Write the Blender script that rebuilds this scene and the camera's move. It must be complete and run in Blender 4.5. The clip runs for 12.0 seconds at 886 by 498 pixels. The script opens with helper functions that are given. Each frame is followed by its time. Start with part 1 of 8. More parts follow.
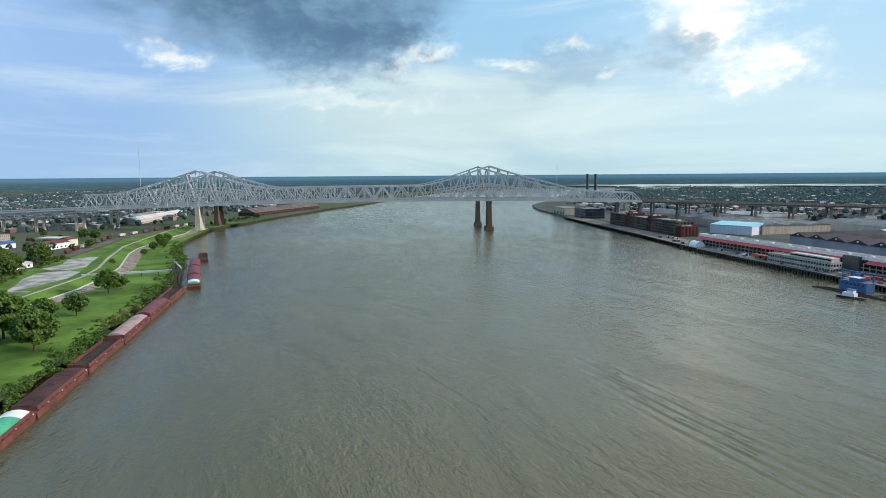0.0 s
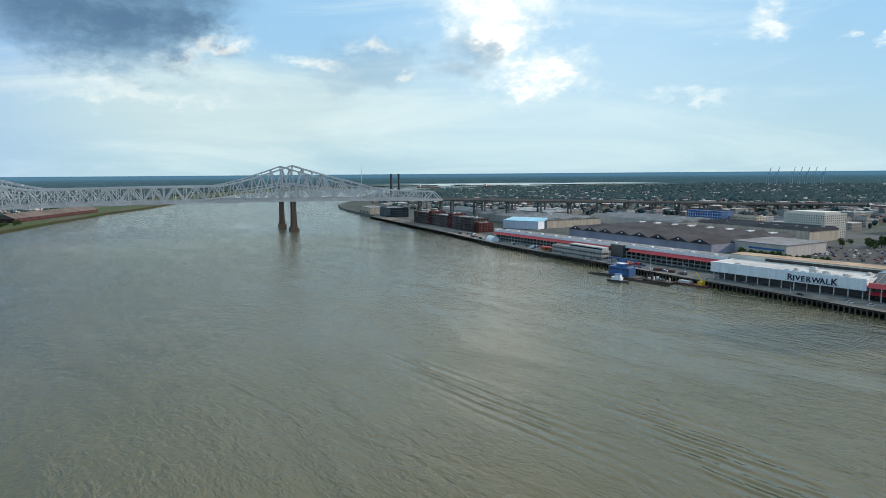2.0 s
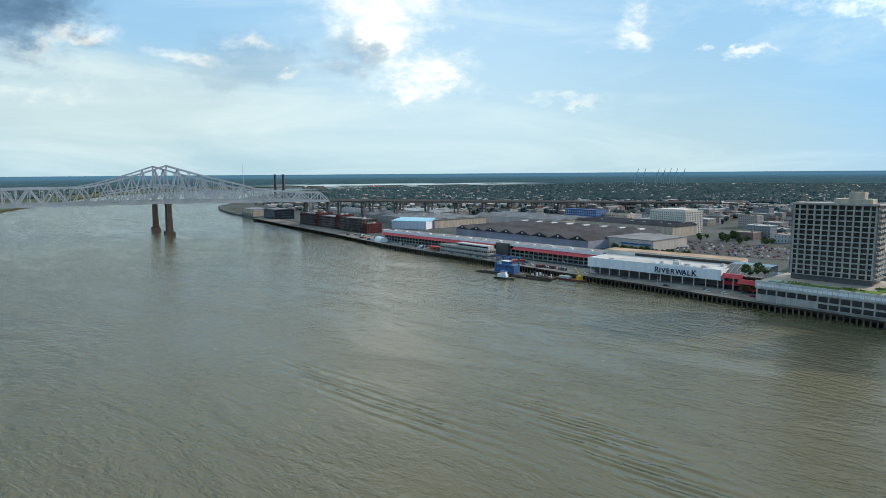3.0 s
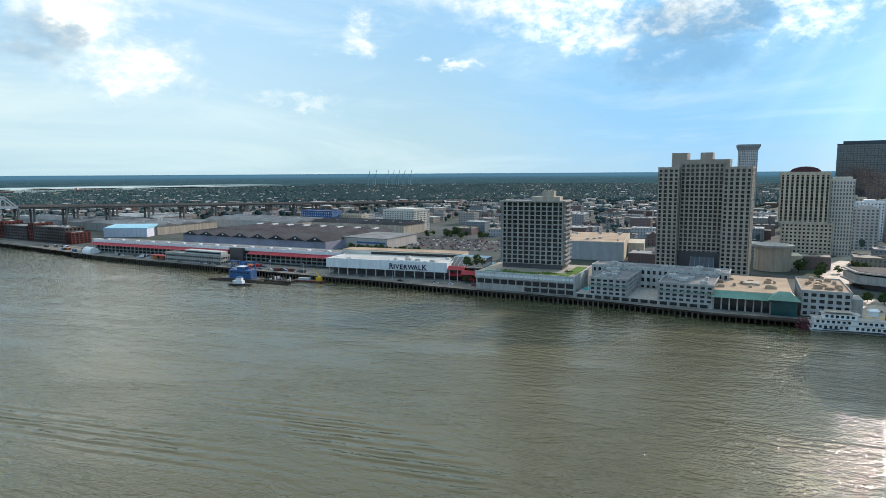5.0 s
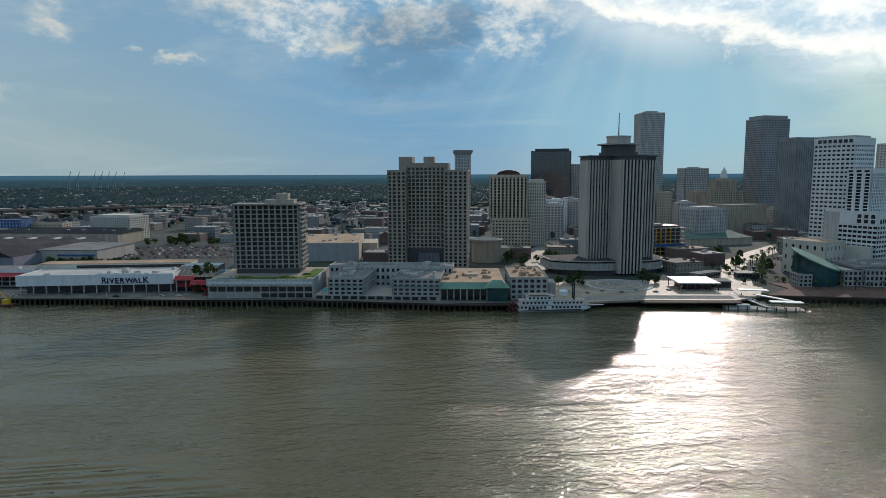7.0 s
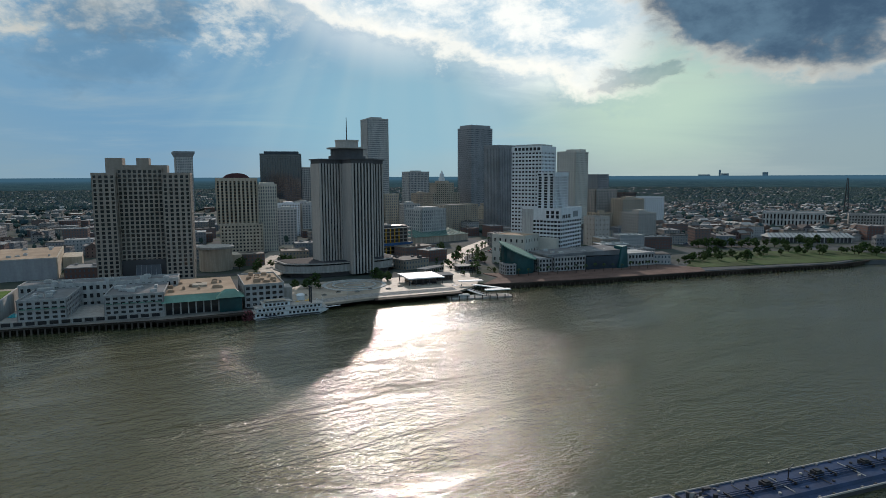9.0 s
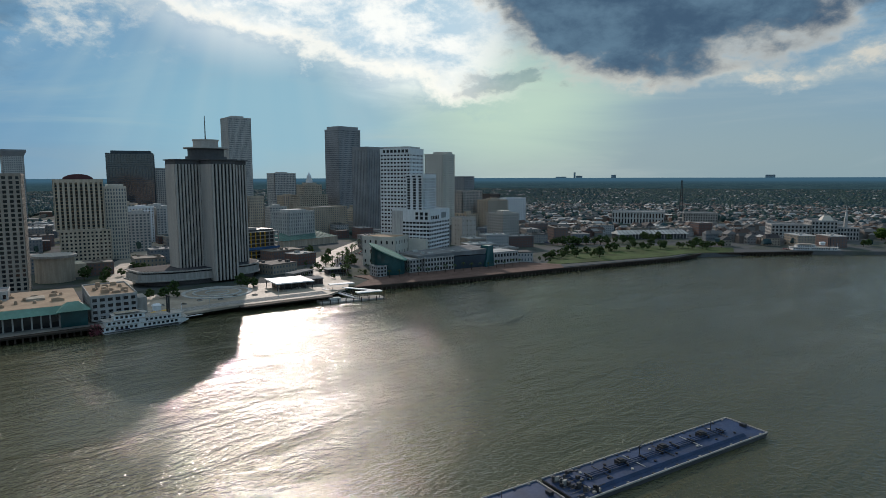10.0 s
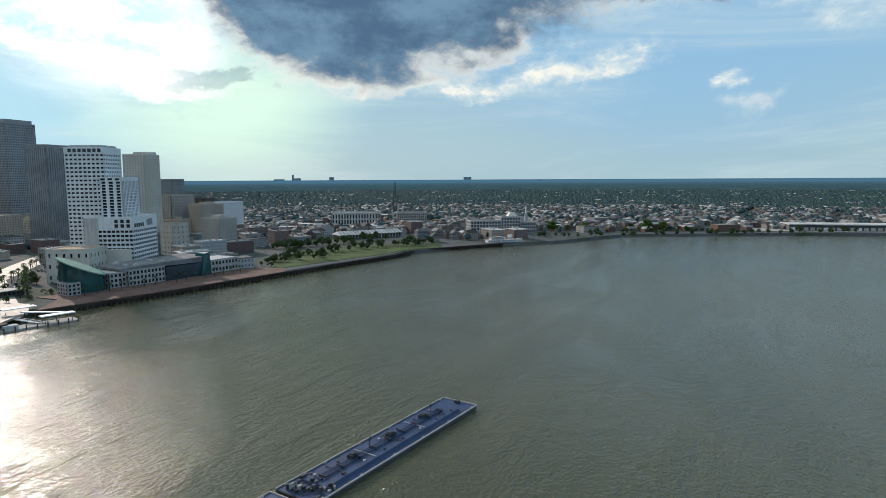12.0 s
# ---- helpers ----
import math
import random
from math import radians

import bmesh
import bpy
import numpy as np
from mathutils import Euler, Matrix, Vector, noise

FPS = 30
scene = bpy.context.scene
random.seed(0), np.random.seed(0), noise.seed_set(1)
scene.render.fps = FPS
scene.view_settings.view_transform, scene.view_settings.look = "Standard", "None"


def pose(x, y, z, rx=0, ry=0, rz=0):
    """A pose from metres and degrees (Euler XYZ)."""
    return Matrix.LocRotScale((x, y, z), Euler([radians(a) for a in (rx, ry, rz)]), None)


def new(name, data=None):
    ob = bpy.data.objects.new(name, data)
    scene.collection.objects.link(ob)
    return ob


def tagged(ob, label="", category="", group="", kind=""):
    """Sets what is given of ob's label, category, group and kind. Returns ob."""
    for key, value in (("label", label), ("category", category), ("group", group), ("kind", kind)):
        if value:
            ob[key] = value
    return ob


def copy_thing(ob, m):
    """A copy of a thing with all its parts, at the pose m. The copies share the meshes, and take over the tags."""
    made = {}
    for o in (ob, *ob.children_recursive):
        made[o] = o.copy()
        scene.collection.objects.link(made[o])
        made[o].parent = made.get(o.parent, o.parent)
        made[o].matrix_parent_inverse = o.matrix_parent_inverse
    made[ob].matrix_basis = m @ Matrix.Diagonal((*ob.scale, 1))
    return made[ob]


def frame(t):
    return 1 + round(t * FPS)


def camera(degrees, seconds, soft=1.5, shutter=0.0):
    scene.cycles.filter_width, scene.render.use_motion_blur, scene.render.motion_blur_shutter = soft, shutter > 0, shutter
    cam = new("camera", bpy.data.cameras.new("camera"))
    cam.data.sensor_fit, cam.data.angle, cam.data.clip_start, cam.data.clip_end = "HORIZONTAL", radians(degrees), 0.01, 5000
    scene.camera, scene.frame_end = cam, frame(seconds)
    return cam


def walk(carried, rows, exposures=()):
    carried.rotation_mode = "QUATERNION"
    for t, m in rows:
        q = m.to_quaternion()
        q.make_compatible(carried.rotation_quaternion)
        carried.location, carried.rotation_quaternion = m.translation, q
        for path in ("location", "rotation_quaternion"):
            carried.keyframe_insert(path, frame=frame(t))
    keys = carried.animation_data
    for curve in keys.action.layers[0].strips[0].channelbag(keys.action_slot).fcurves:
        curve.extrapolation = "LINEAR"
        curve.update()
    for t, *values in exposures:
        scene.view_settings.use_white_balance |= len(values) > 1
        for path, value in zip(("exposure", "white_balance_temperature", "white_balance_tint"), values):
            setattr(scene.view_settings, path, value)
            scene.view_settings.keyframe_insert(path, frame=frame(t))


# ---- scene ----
cam = camera(71.22, 12.0, soft=0.8)
HOVER = 92.0  # metres above the river


def heading(bearing, tilt, lean):
    """The hovering camera, turned to a bearing (clockwise from +y), tilted and leaning, in degrees."""
    return pose(0, 0, HOVER, 0, 0, -bearing) @ pose(0, 0, 0, 90 + tilt) @ pose(0, 0, 0, 0, 0, lean)


walk(cam, [
    (0, heading(-72.02, -6.78, -0.42)),
    (0.5, heading(-68.46, -6.82, -0.44)),
    (1, heading(-64.13, -6.87, -0.44)),
    (1.5, heading(-59.19, -6.90, -0.47)),
    (2, heading(-54.19, -6.93, -0.43)),
    (2.5, heading(-49.13, -6.94, -0.45)),
    (3, heading(-43.85, -6.95, -0.41)),
    (5, heading(-19.75, -6.97, -0.33)),
    (5.5, heading(-13.71, -6.97, -0.25)),
    (6, heading(-7.68, -6.96, -0.21)),
    (6.5, heading(-1.62, -6.92, -0.19)),
    (7, heading(4.45, -6.87, -0.18)),
    (9, heading(28.82, -6.67, -0.23)),
    (9.5, heading(34.83, -6.60, -0.16)),
    (10, heading(40.86, -6.54, -0.12)),
    (10.5, heading(47.01, -6.49, -0.13)),
    (11, heading(53.67, -6.46, -0.21)),
    (11.5, heading(60.29, -6.43, -0.23)),
    (12, heading(66.32, -6.40, -0.27)),
], exposures=[(0, 0.46), (2.5, 0.44), (5, 0.52), (5.6, 0.38), (6.4, 0.22), (7.1, -0.4), (9.0, -0.45), (11.4, -0.5), (12, 0.14)])

# ---- light ----
SUN_BEARING, SUN_HEIGHT = 25.2, 22.5
sun_data = bpy.data.lights.new("sun", "SUN")
sun_data.energy, sun_data.angle, sun_data.color = 3.2, radians(0.6), (1.0, 0.86, 0.77)
sun = new("sun", sun_data)
sun.rotation_euler = (radians(SUN_HEIGHT - 90), 0, radians(-SUN_BEARING))

world = bpy.data.worlds.new("sky")
scene.world = world
world.use_nodes = True
W = world.node_tree
W.nodes.clear()


class Nodes:
    """Short forms to write node trees with."""

    def __init__(self, tree):
        self.tree = tree

    def add(self, kind, **settings):
        n = self.tree.nodes.new(kind)
        for k, v in settings.items():
            n.inputs[k].default_value = v
        return n

    def put(self, socket, value):
        if hasattr(value, "is_output"):
            self.tree.links.new(value, socket)
        else:
            socket.default_value = value

    def math(self, op, a, b=0.0, c=0.0):
        n = self.tree.nodes.new("ShaderNodeMath")
        n.operation = op
        for i, v in enumerate((a, b, c)):
            self.put(n.inputs[i], v)
        return n.outputs[0]

    def band(self, v, lo, hi, a=0.0, b=1.0):
        n = self.tree.nodes.new("ShaderNodeMapRange")
        n.interpolation_type = "SMOOTHSTEP"
        for i, x in enumerate((v, lo, hi, a, b)):
            self.put(n.inputs[i], x)
        return n.outputs[0]

    def mix(self, f, a, b, blend="MIX"):
        n = self.tree.nodes.new("ShaderNodeMix")
        n.data_type, n.blend_type, n.clamp_result = "RGBA", blend, False
        self.put(n.inputs[0], f)
        for i, v in ((6, a), (7, b)):
            self.put(n.inputs[i], (*v, 1.0) if isinstance(v, tuple) and len(v) == 3 else v)
        return n.outputs[2]

    def noise(self, vec, scale, detail=4.0, rough=0.55, distort=0.0):
        n = self.tree.nodes.new("ShaderNodeTexNoise")
        self.put(n.inputs["Vector"], vec)
        n.inputs["Scale"].default_value, n.inputs["Detail"].default_value = scale, detail
        n.inputs["Roughness"].default_value, n.inputs["Distortion"].default_value = rough, distort
        return n.outputs[0]

    def vec(self, x, y, z=0.0):
        n = self.tree.nodes.new("ShaderNodeCombineXYZ")
        for i, v in enumerate((x, y, z)):
            self.put(n.inputs[i], v)
        return n.outputs[0]


S = Nodes(W)
sky = W.nodes.new("ShaderNodeTexSky")
sky.sky_type, sky.sun_disc = "NISHITA", False
sky.sun_elevation, sky.sun_rotation = radians(SUN_HEIGHT), radians(SUN_BEARING)
sky.air_density, sky.dust_density, sky.ozone_density = 1.0, 1.6, 2.0
coord = W.nodes.new("ShaderNodeTexCoord")
split = W.nodes.new("ShaderNodeSeparateXYZ")
W.links.new(coord.outputs["Generated"], split.inputs[0])
dx, dy, dz = split.outputs
bear = S.math("MULTIPLY", S.math("ARCTAN2", dx, dy), 57.2958)
rise = S.math("MULTIPLY", S.math("ARCSINE", dz), 57.2958)
flat = S.vec(S.math("MULTIPLY", bear, 0.1), S.math("MULTIPLY", rise, 0.16))
puffs = S.noise(flat, 1.3, 9.0, 0.6, 0.2)
swell = S.noise(S.vec(S.math("MULTIPLY", bear, 0.1), S.math("MULTIPLY", rise, 0.16), 7.3), 1.5, 9.0, 0.6, 0.2)
fine = S.noise(flat, 5.0, 8.0, 0.65, 0.2)
veil = S.noise(S.vec(S.math("MULTIPLY", bear, 0.022), S.math("MULTIPLY", rise, 0.13)), 1.5, 7.0, 0.6, 0.8)
# directions stirred by the swelling of the clouds
bear_w = S.math("ADD", bear, S.math("MULTIPLY", S.math("SUBTRACT", puffs, 0.5), 15.0))
rise_w = S.math("ADD", rise, S.math("MULTIPLY", S.math("SUBTRACT", swell, 0.5), 8.0))
crumbs = S.math("SUBTRACT", fine, 0.5)
roll = S.noise(flat, 1.6, 3.0, 0.5, 0.3)
bear_s = S.math("ADD", bear, S.math("MULTIPLY", S.math("SUBTRACT", roll, 0.5), 14.0))
rise_s = S.math("ADD", rise, S.math("MULTIPLY", S.math("SUBTRACT", S.noise(S.vec(S.math("MULTIPLY", bear, 0.1), S.math("MULTIPLY", rise, 0.16), 3.1), 1.8, 3.0, 0.5, 0.3), 0.5), 7.0))


def depth_in(b0, r0, wb, wr, rag=1.0, tilt=0.0):
    """How deep a direction lies in a ragged cloud round the bearing b0 and the height r0: 1 in its middle, 0 at its rim."""
    bw, rw = (bear_s, rise_s) if wr > 7.8 and rag < 1 else (bear_w, rise_w)
    a = S.math("SUBTRACT", bw, b0)
    e = S.math("DIVIDE", S.math("SUBTRACT", S.math("SUBTRACT", rw, r0), S.math("MULTIPLY", a, tilt)), wr)
    a = S.math("DIVIDE", a, wb)
    d = S.math("SQRT", S.math("ADD", S.math("MULTIPLY", a, a), S.math("MULTIPLY", e, e)))
    return S.math("SUBTRACT", S.math("ADD", 1.0, S.math("MULTIPLY", crumbs, 1.3 * rag)), d)


def soft_in(b0, r0, wb, wr):
    a = S.math("DIVIDE", S.math("SUBTRACT", bear, b0), wb)
    e = S.math("DIVIDE", S.math("SUBTRACT", rise, r0), wr)
    d = S.math("SQRT", S.math("ADD", S.math("MULTIPLY", a, a), S.math("MULTIPLY", e, e)))
    return S.band(S.math("ADD", d, S.math("MULTIPLY", S.math("SUBTRACT", veil, 0.5), -0.8)), 1.15, 0.25)


# Colours are ten times what is seen, for the background's strength of 0.1.
blue = S.mix(S.band(rise, 0.5, 15.0), (3.6, 5.25, 6.0), (2.55, 4.65, 6.7))
air = S.mix(0.93, sky.outputs[0], blue)
# clear deep blue between the clouds, thin pale veils elsewhere
air = S.mix(S.math("MULTIPLY", soft_in(6.0, 8.0, 28.0, 14.0), 0.85), air, (2.0, 4.5, 7.2))
air = S.mix(S.math("MULTIPLY", soft_in(88.0, 9.0, 22.0, 9.0), 0.6), air, (2.6, 4.8, 7.0))
air = S.mix(S.math("MULTIPLY", soft_in(-106.0, 8.0, 26.0, 16.0), 0.85), air, (2.3, 3.7, 6.2))
air = S.mix(S.math("MULTIPLY", soft_in(-72.0, 6.0, 24.0, 5.0), 0.65), air, (5.0, 6.0, 5.9))
air = S.mix(S.math("MULTIPLY", soft_in(-44.0, 9.0, 22.0, 13.0), 0.22), air, (6.9, 8.3, 8.7))
air = S.mix(S.math("MULTIPLY", soft_in(26.0, 5.0, 20.0, 9.0), 0.8), air, (3.7, 6.9, 8.6))
air = S.mix(S.math("MULTIPLY", soft_in(47.0, 6.5, 13.0, 7.0), 0.85), air, (7.4, 9.8, 8.0))
air = S.mix(soft_in(38.0, 13.5, 9.5, 8.0), air, (15.0, 15.4, 14.8))
# bright haze round the hidden sun
sb, se = radians(SUN_BEARING), radians(SUN_HEIGHT)
toward = S.math("ADD", S.math("MULTIPLY", dx, math.sin(sb) * math.cos(se)),
                S.math("ADD", S.math("MULTIPLY", dy, math.cos(sb) * math.cos(se)), S.math("MULTIPLY", dz, math.sin(se))))
air = S.mix(S.math("MULTIPLY", S.band(veil, 0.46, 0.74), 0.5), air, (6.0, 7.1, 7.1))
shafts = S.noise(S.vec(S.math("DIVIDE", S.math("SUBTRACT", bear, SUN_BEARING), S.math("SUBTRACT", SUN_HEIGHT + 6.0, rise)), 0.0), 5.0, 2.0, 0.5)
air = S.mix(S.math("MULTIPLY", S.band(toward, 0.86, 0.985), S.math("MULTIPLY", S.band(shafts, 0.38, 0.66), 0.24)), air, (6.4, 8.2, 8.6))
air = S.mix(S.math("MULTIPLY", S.band(toward, 0.968, 0.998), 0.85), air, (15.0, 15.2, 14.6))
# white glare of thin cloud high up, above the view, widened to brighten the water
high = S.math("MULTIPLY", S.band(rise, 15.0, 27.0), S.math("MULTIPLY", S.band(bear, -108.0, -60.0), S.band(bear, 75.0, 25.0)))
air = S.mix(S.math("MULTIPLY", high, 0.85), air, (9.5, 9.6, 9.0))
glow = S.band(toward, 0.90, 0.985)
# white cumulus and lit wisps: bearing, height, half-width, half-height, tilt, strength
for b0, r0, wb, wr, tilt, much in ((-48.0, 26.0, 11.0, 11.0, 0.0, 1.0), (-49.5, 18.0, 4.8, 7.5, 0.0, 1.0), (-49.4, 13.0, 3.6, 4.6, 0.0, 0.9), (-44.5, 8.4, 4.6, 1.8, -0.1, 0.8), (-74.0, 10.4, 3.5, 0.8, 0.35, 0.8), (-65.0, 9.9, 2.6, 0.7, 0.0, 0.6), (-60.5, 11.2, 1.4, 0.7, 0.0, 0.6), (-57.0, 8.4, 1.2, 0.5, 0.0, 0.5),
                                 (-93.5, 10.2, 2.4, 0.9, 0.0, 0.6), (-80.0, 6.8, 9.0, 1.0, 0.0, 0.3), (-27.5, 12.2, 1.5, 1.2, -0.2, 0.6), (-14.0, 14.0, 9.0, 1.4, -0.12, 0.65), (-5.0, 12.0, 1.6, 1.0, 0.0, 0.8), (-21.0, 9.6, 0.7, 0.5, 0.0, 0.7),
                                 (-17.5, 9.4, 1.2, 0.4, 0.0, 0.6), (-33.0, 6.2, 3.4, 0.5, -0.1, 0.3), (1.5, 13.4, 3.0, 1.6, 0.1, 0.85), 
                                 (61.0, 8.9, 9.0, 1.2, -0.04, 0.75), (69.5, 7.9, 4.5, 1.0, 0.05, 0.85), (76.5, 9.4, 4.5, 1.7, 0.15, 0.85), (81.5, 9.6, 3.0, 1.2, 0.1, 0.7), (91.5, 8.2, 1.8, 0.6, 0.0, 0.75), (93.0, 5.7, 3.0, 1.0, 0.0, 0.35), (98.5, 14.2, 5.0, 2.0, 0.0, 0.7), (80.0, 15.0, 7.0, 1.8, 0.0, 0.6)):
    big = wr > 4
    depth = depth_in(b0, r0, wb, wr, 0.95 if big else 1.2, tilt)
    shade = S.mix(glow, (6.6, 7.5, 7.6), (12.0, 12.4, 12.2))
    bright = S.mix(S.band(depth, 0.2, 1.0), (10.6, 10.2, 9.0), (17.5, 16.6, 15.2)) if big else S.mix(glow, (9.8, 9.4, 8.2), (15.5, 15.2, 13.8))
    tone = S.mix(S.band(depth, 0.0, 0.7), shade, S.mix(S.band(fine, 0.35, 0.65), shade, bright))
    air = S.mix(S.math("MULTIPLY", S.band(depth, -0.5, 0.95 if not big else 0.85), much), air, tone)
# bright broken cloud above a slanting bank on the sun's side, its ragged edge lit
over = S.math("SUBTRACT", S.math("ADD", rise_w, S.math("MULTIPLY", crumbs, 3.4)), S.math("SUBTRACT", 15.8, S.math("MULTIPLY", S.math("SUBTRACT", bear_w, 10.0), 0.265)))
side = S.math("MULTIPLY", S.band(bear, -2.0, 12.0), S.band(bear, 50.0, 40.0))
bank = S.mix(S.band(S.math("ADD", puffs, S.math("MULTIPLY", crumbs, 0.5)), 0.36, 0.62), (5.6, 8.2, 10.2), (13.5, 13.8, 13.4))
bank = S.mix(S.band(over, 2.6, 0.5), bank, (14.5, 14.2, 13.0))
air = S.mix(S.math("MULTIPLY", S.math("MULTIPLY", S.band(over, -1.6, -0.2), S.band(over, 1.0, -0.6)), S.math("MULTIPLY", side, 0.22)), air, (3.0, 5.2, 7.4))
air = S.mix(S.math("MULTIPLY", S.band(over, -0.5, 1.3), S.math("MULTIPLY", side, 0.9)), air, bank)
# loose puffs high over the river front
loose = S.math("ADD", S.math("ADD", puffs, S.math("MULTIPLY", crumbs, 0.55)), S.math("MULTIPLY", S.band(rise, 8.0, 15.0), 0.10))
zone = S.math("MULTIPLY", S.math("MULTIPLY", S.band(bear, -20.0, -6.0), S.band(bear, 22.0, 10.0)), S.band(rise, 8.0, 11.5))
air = S.mix(S.math("MULTIPLY", S.band(loose, 0.52, 0.68), S.math("MULTIPLY", zone, 0.75)), air, S.mix(S.band(loose, 0.58, 0.8), (7.4, 8.6, 9.2), (12.5, 12.2, 11.2)))
# heavy grey-blue clouds with lit rims
for b0, r0, wb, wr, tilt, dark, rim in ((-86.0, 17.5, 17.0, 8.0, 0.0, 0.96, 0.0), (-82.0, 13.0, 9.5, 5.2, -0.05, 0.9, 0.0), (-93.0, 14.0, 7.0, 1.6, -0.1, 0.7, 0.0), (-51.6, 10.6, 2.8, 2.2, 0.0, 0.36, 0.0), (61.0, 26.0, 21.0, 18.0, 0.02, 1.0, 1.0), (58.0, 15.5, 12.0, 5.0, 0.0, 0.95, 0.0), (72.0, 18.0, 14.0, 5.5, 0.0, 0.9, 0.0),
                                        (46.5, 8.4, 3.4, 1.2, 0.0, 0.4, 0.6), (2.0, 13.0, 7.0, 2.6, 0.0, 0.4, 0.0), (86.0, 16.4, 10.0, 1.7, 0.0, 0.6, 0.5), (0.0, 9.4, 6.0, 2.6, 0.0, 0.25, 0.0), (-60.0, 9.6, 6.0, 2.6, 0.0, 0.25, 0.0)):
    depth = depth_in(b0, r0, wb, wr, 0.75 if wr < 8 else 0.3 if wr < 15 else 0.14, tilt)
    body = S.mix(S.band(S.math("ADD", puffs, S.math("MULTIPLY", crumbs, 0.4)), 0.34, 0.72), (0.75, 1.45, 2.4), (1.6, 2.8, 4.0))
    lip = 0.3 if wr > 15 else 1.0
    tone = S.mix(S.band(depth, -0.1 * lip, 0.45 * lip), S.mix(rim, body, (9.0, 8.8, 7.9)), body)
    air = S.mix(S.math("MULTIPLY", S.band(depth, -0.2 * lip, (0.25 + 0.3 * (1 - rim)) * lip), dark), air, tone)
# unseen bright cloud, added opposite the sun to brighten the shaded walls
lit = S.math("MULTIPLY", S.math("MULTIPLY", S.band(toward, -0.45, -0.8), S.band(rise, 3.0, 14.0)), S.band(S.noise(coord.outputs["Generated"], 3.0, 6.0, 0.6, 0.2), 0.36, 0.6))
air = S.mix(S.math("MULTIPLY", lit, 0.8), air, (9.0, 10.2, 11.6))
ground_glow = S.band(rise, -3.0, 0.0)
air = S.mix(ground_glow, (1.0, 1.1, 1.0), air)
back = S.add("ShaderNodeBackground", Strength=0.1)
W.links.new(air, back.inputs[0])
W.links.new(back.outputs[0], S.add("ShaderNodeOutputWorld").inputs[0])

# ---- shaping tools ----


class Geo:
    """Collects the corners and faces of one mesh."""

    def __init__(self):
        self.v, self.f = [], []

    def hull(self, eight):
        n = len(self.v)
        self.v += eight
        self.f += [tuple(n + i for i in q) for q in ((3, 2, 1, 0), (4, 5, 6, 7), (0, 1, 5, 4), (1, 2, 6, 5), (2, 3, 7, 6), (3, 0, 4, 7))]
        return self

    def box(self, x0, x1, y0, y1, z0, z1):
        return self.hull([(x0, y0, z0), (x1, y0, z0), (x1, y1, z0), (x0, y1, z0), (x0, y0, z1), (x1, y0, z1), (x1, y1, z1), (x0, y1, z1)])

    def taper(self, x0, x1, y0, y1, z0, z1, sx, sy):
        cx, cy, hx, hy = (x0 + x1) / 2, (y0 + y1) / 2, (x1 - x0) / 2 * sx, (y1 - y0) / 2 * sy
        return self.hull([(x0, y0, z0), (x1, y0, z0), (x1, y1, z0), (x0, y1, z0), (cx - hx, cy - hy, z1), (cx + hx, cy - hy, z1), (cx + hx, cy + hy, z1), (cx - hx, cy + hy, z1)])

    def face_box(self, o, u, n, a0, a1, b0, b1, z0, z1):
        """A box on a wall: along u, out along n, up."""
        p = lambda a, b, z: (o[0] + u[0] * a + n[0] * b, o[1] + u[1] * a + n[1] * b, z)
        return self.hull([p(a0, b1, z0), p(a1, b1, z0), p(a1, b0, z0), p(a0, b0, z0), p(a0, b1, z1), p(a1, b1, z1), p(a1, b0, z1), p(a0, b0, z1)])

    def beam(self, p, q, w, h=None):
        h = h or w
        p, q = Vector(p), Vector(q)
        d = (q - p).normalized()
        side = d.cross(Vector((0, 0, 1)))
        side = side.normalized() if side.length > 1e-3 else Vector((1, 0, 0))
        up = side.cross(d) * (h / 2)
        side = side * (w / 2)
        return self.hull([tuple(c) for c in (p - side - up, p + side - up, p + side + up, p - side + up, q - side - up, q + side - up, q + side + up, q - side + up)])

    def tube(self, p, q, r0, r1=None, n=10):
        r1 = r0 if r1 is None else r1
        p, q = Vector(p), Vector(q)
        d = (q - p).normalized()
        a = d.orthogonal().normalized()
        b = d.cross(a)
        k = len(self.v)
        for c, r in ((p, r0), (q, r1)):
            self.v += [tuple(c + (a * math.cos(6.28318 * i / n) + b * math.sin(6.28318 * i / n)) * r) for i in range(n)]
        self.f += [(k + i, k + (i + 1) % n, k + n + (i + 1) % n, k + n + i) for i in range(n)]
        self.f += [tuple(k + n - 1 - i for i in range(n)), tuple(k + n + i for i in range(n))]
        return self

    def prism(self, outline, z0, z1):
        k, n = len(self.v), len(outline)
        self.v += [(x, y, z0) for x, y in outline] + [(x, y, z1) for x, y in outline]
        self.f += [(k + i, k + (i + 1) % n, k + n + (i + 1) % n, k + n + i) for i in range(n)]
        self.f += [tuple(k + n - 1 - i for i in range(n)), tuple(k + n + i for i in range(n))]
        return self

    def gable(self, x0, x1, y0, y1, z0, z1, hip=0.0):
        """A pitched roof with its ridge along x."""
        k, m = len(self.v), (y0 + y1) / 2
        self.v += [(x0, y0, z0), (x1, y0, z0), (x1, y1, z0), (x0, y1, z0), (x0 + hip, m, z1), (x1 - hip, m, z1)]
        self.f += [(k, k + 1, k + 5, k + 4), (k + 2, k + 3, k + 4, k + 5), (k + 1, k + 2, k + 5), (k + 3, k, k + 4), (k + 3, k + 2, k + 1, k)]
        return self

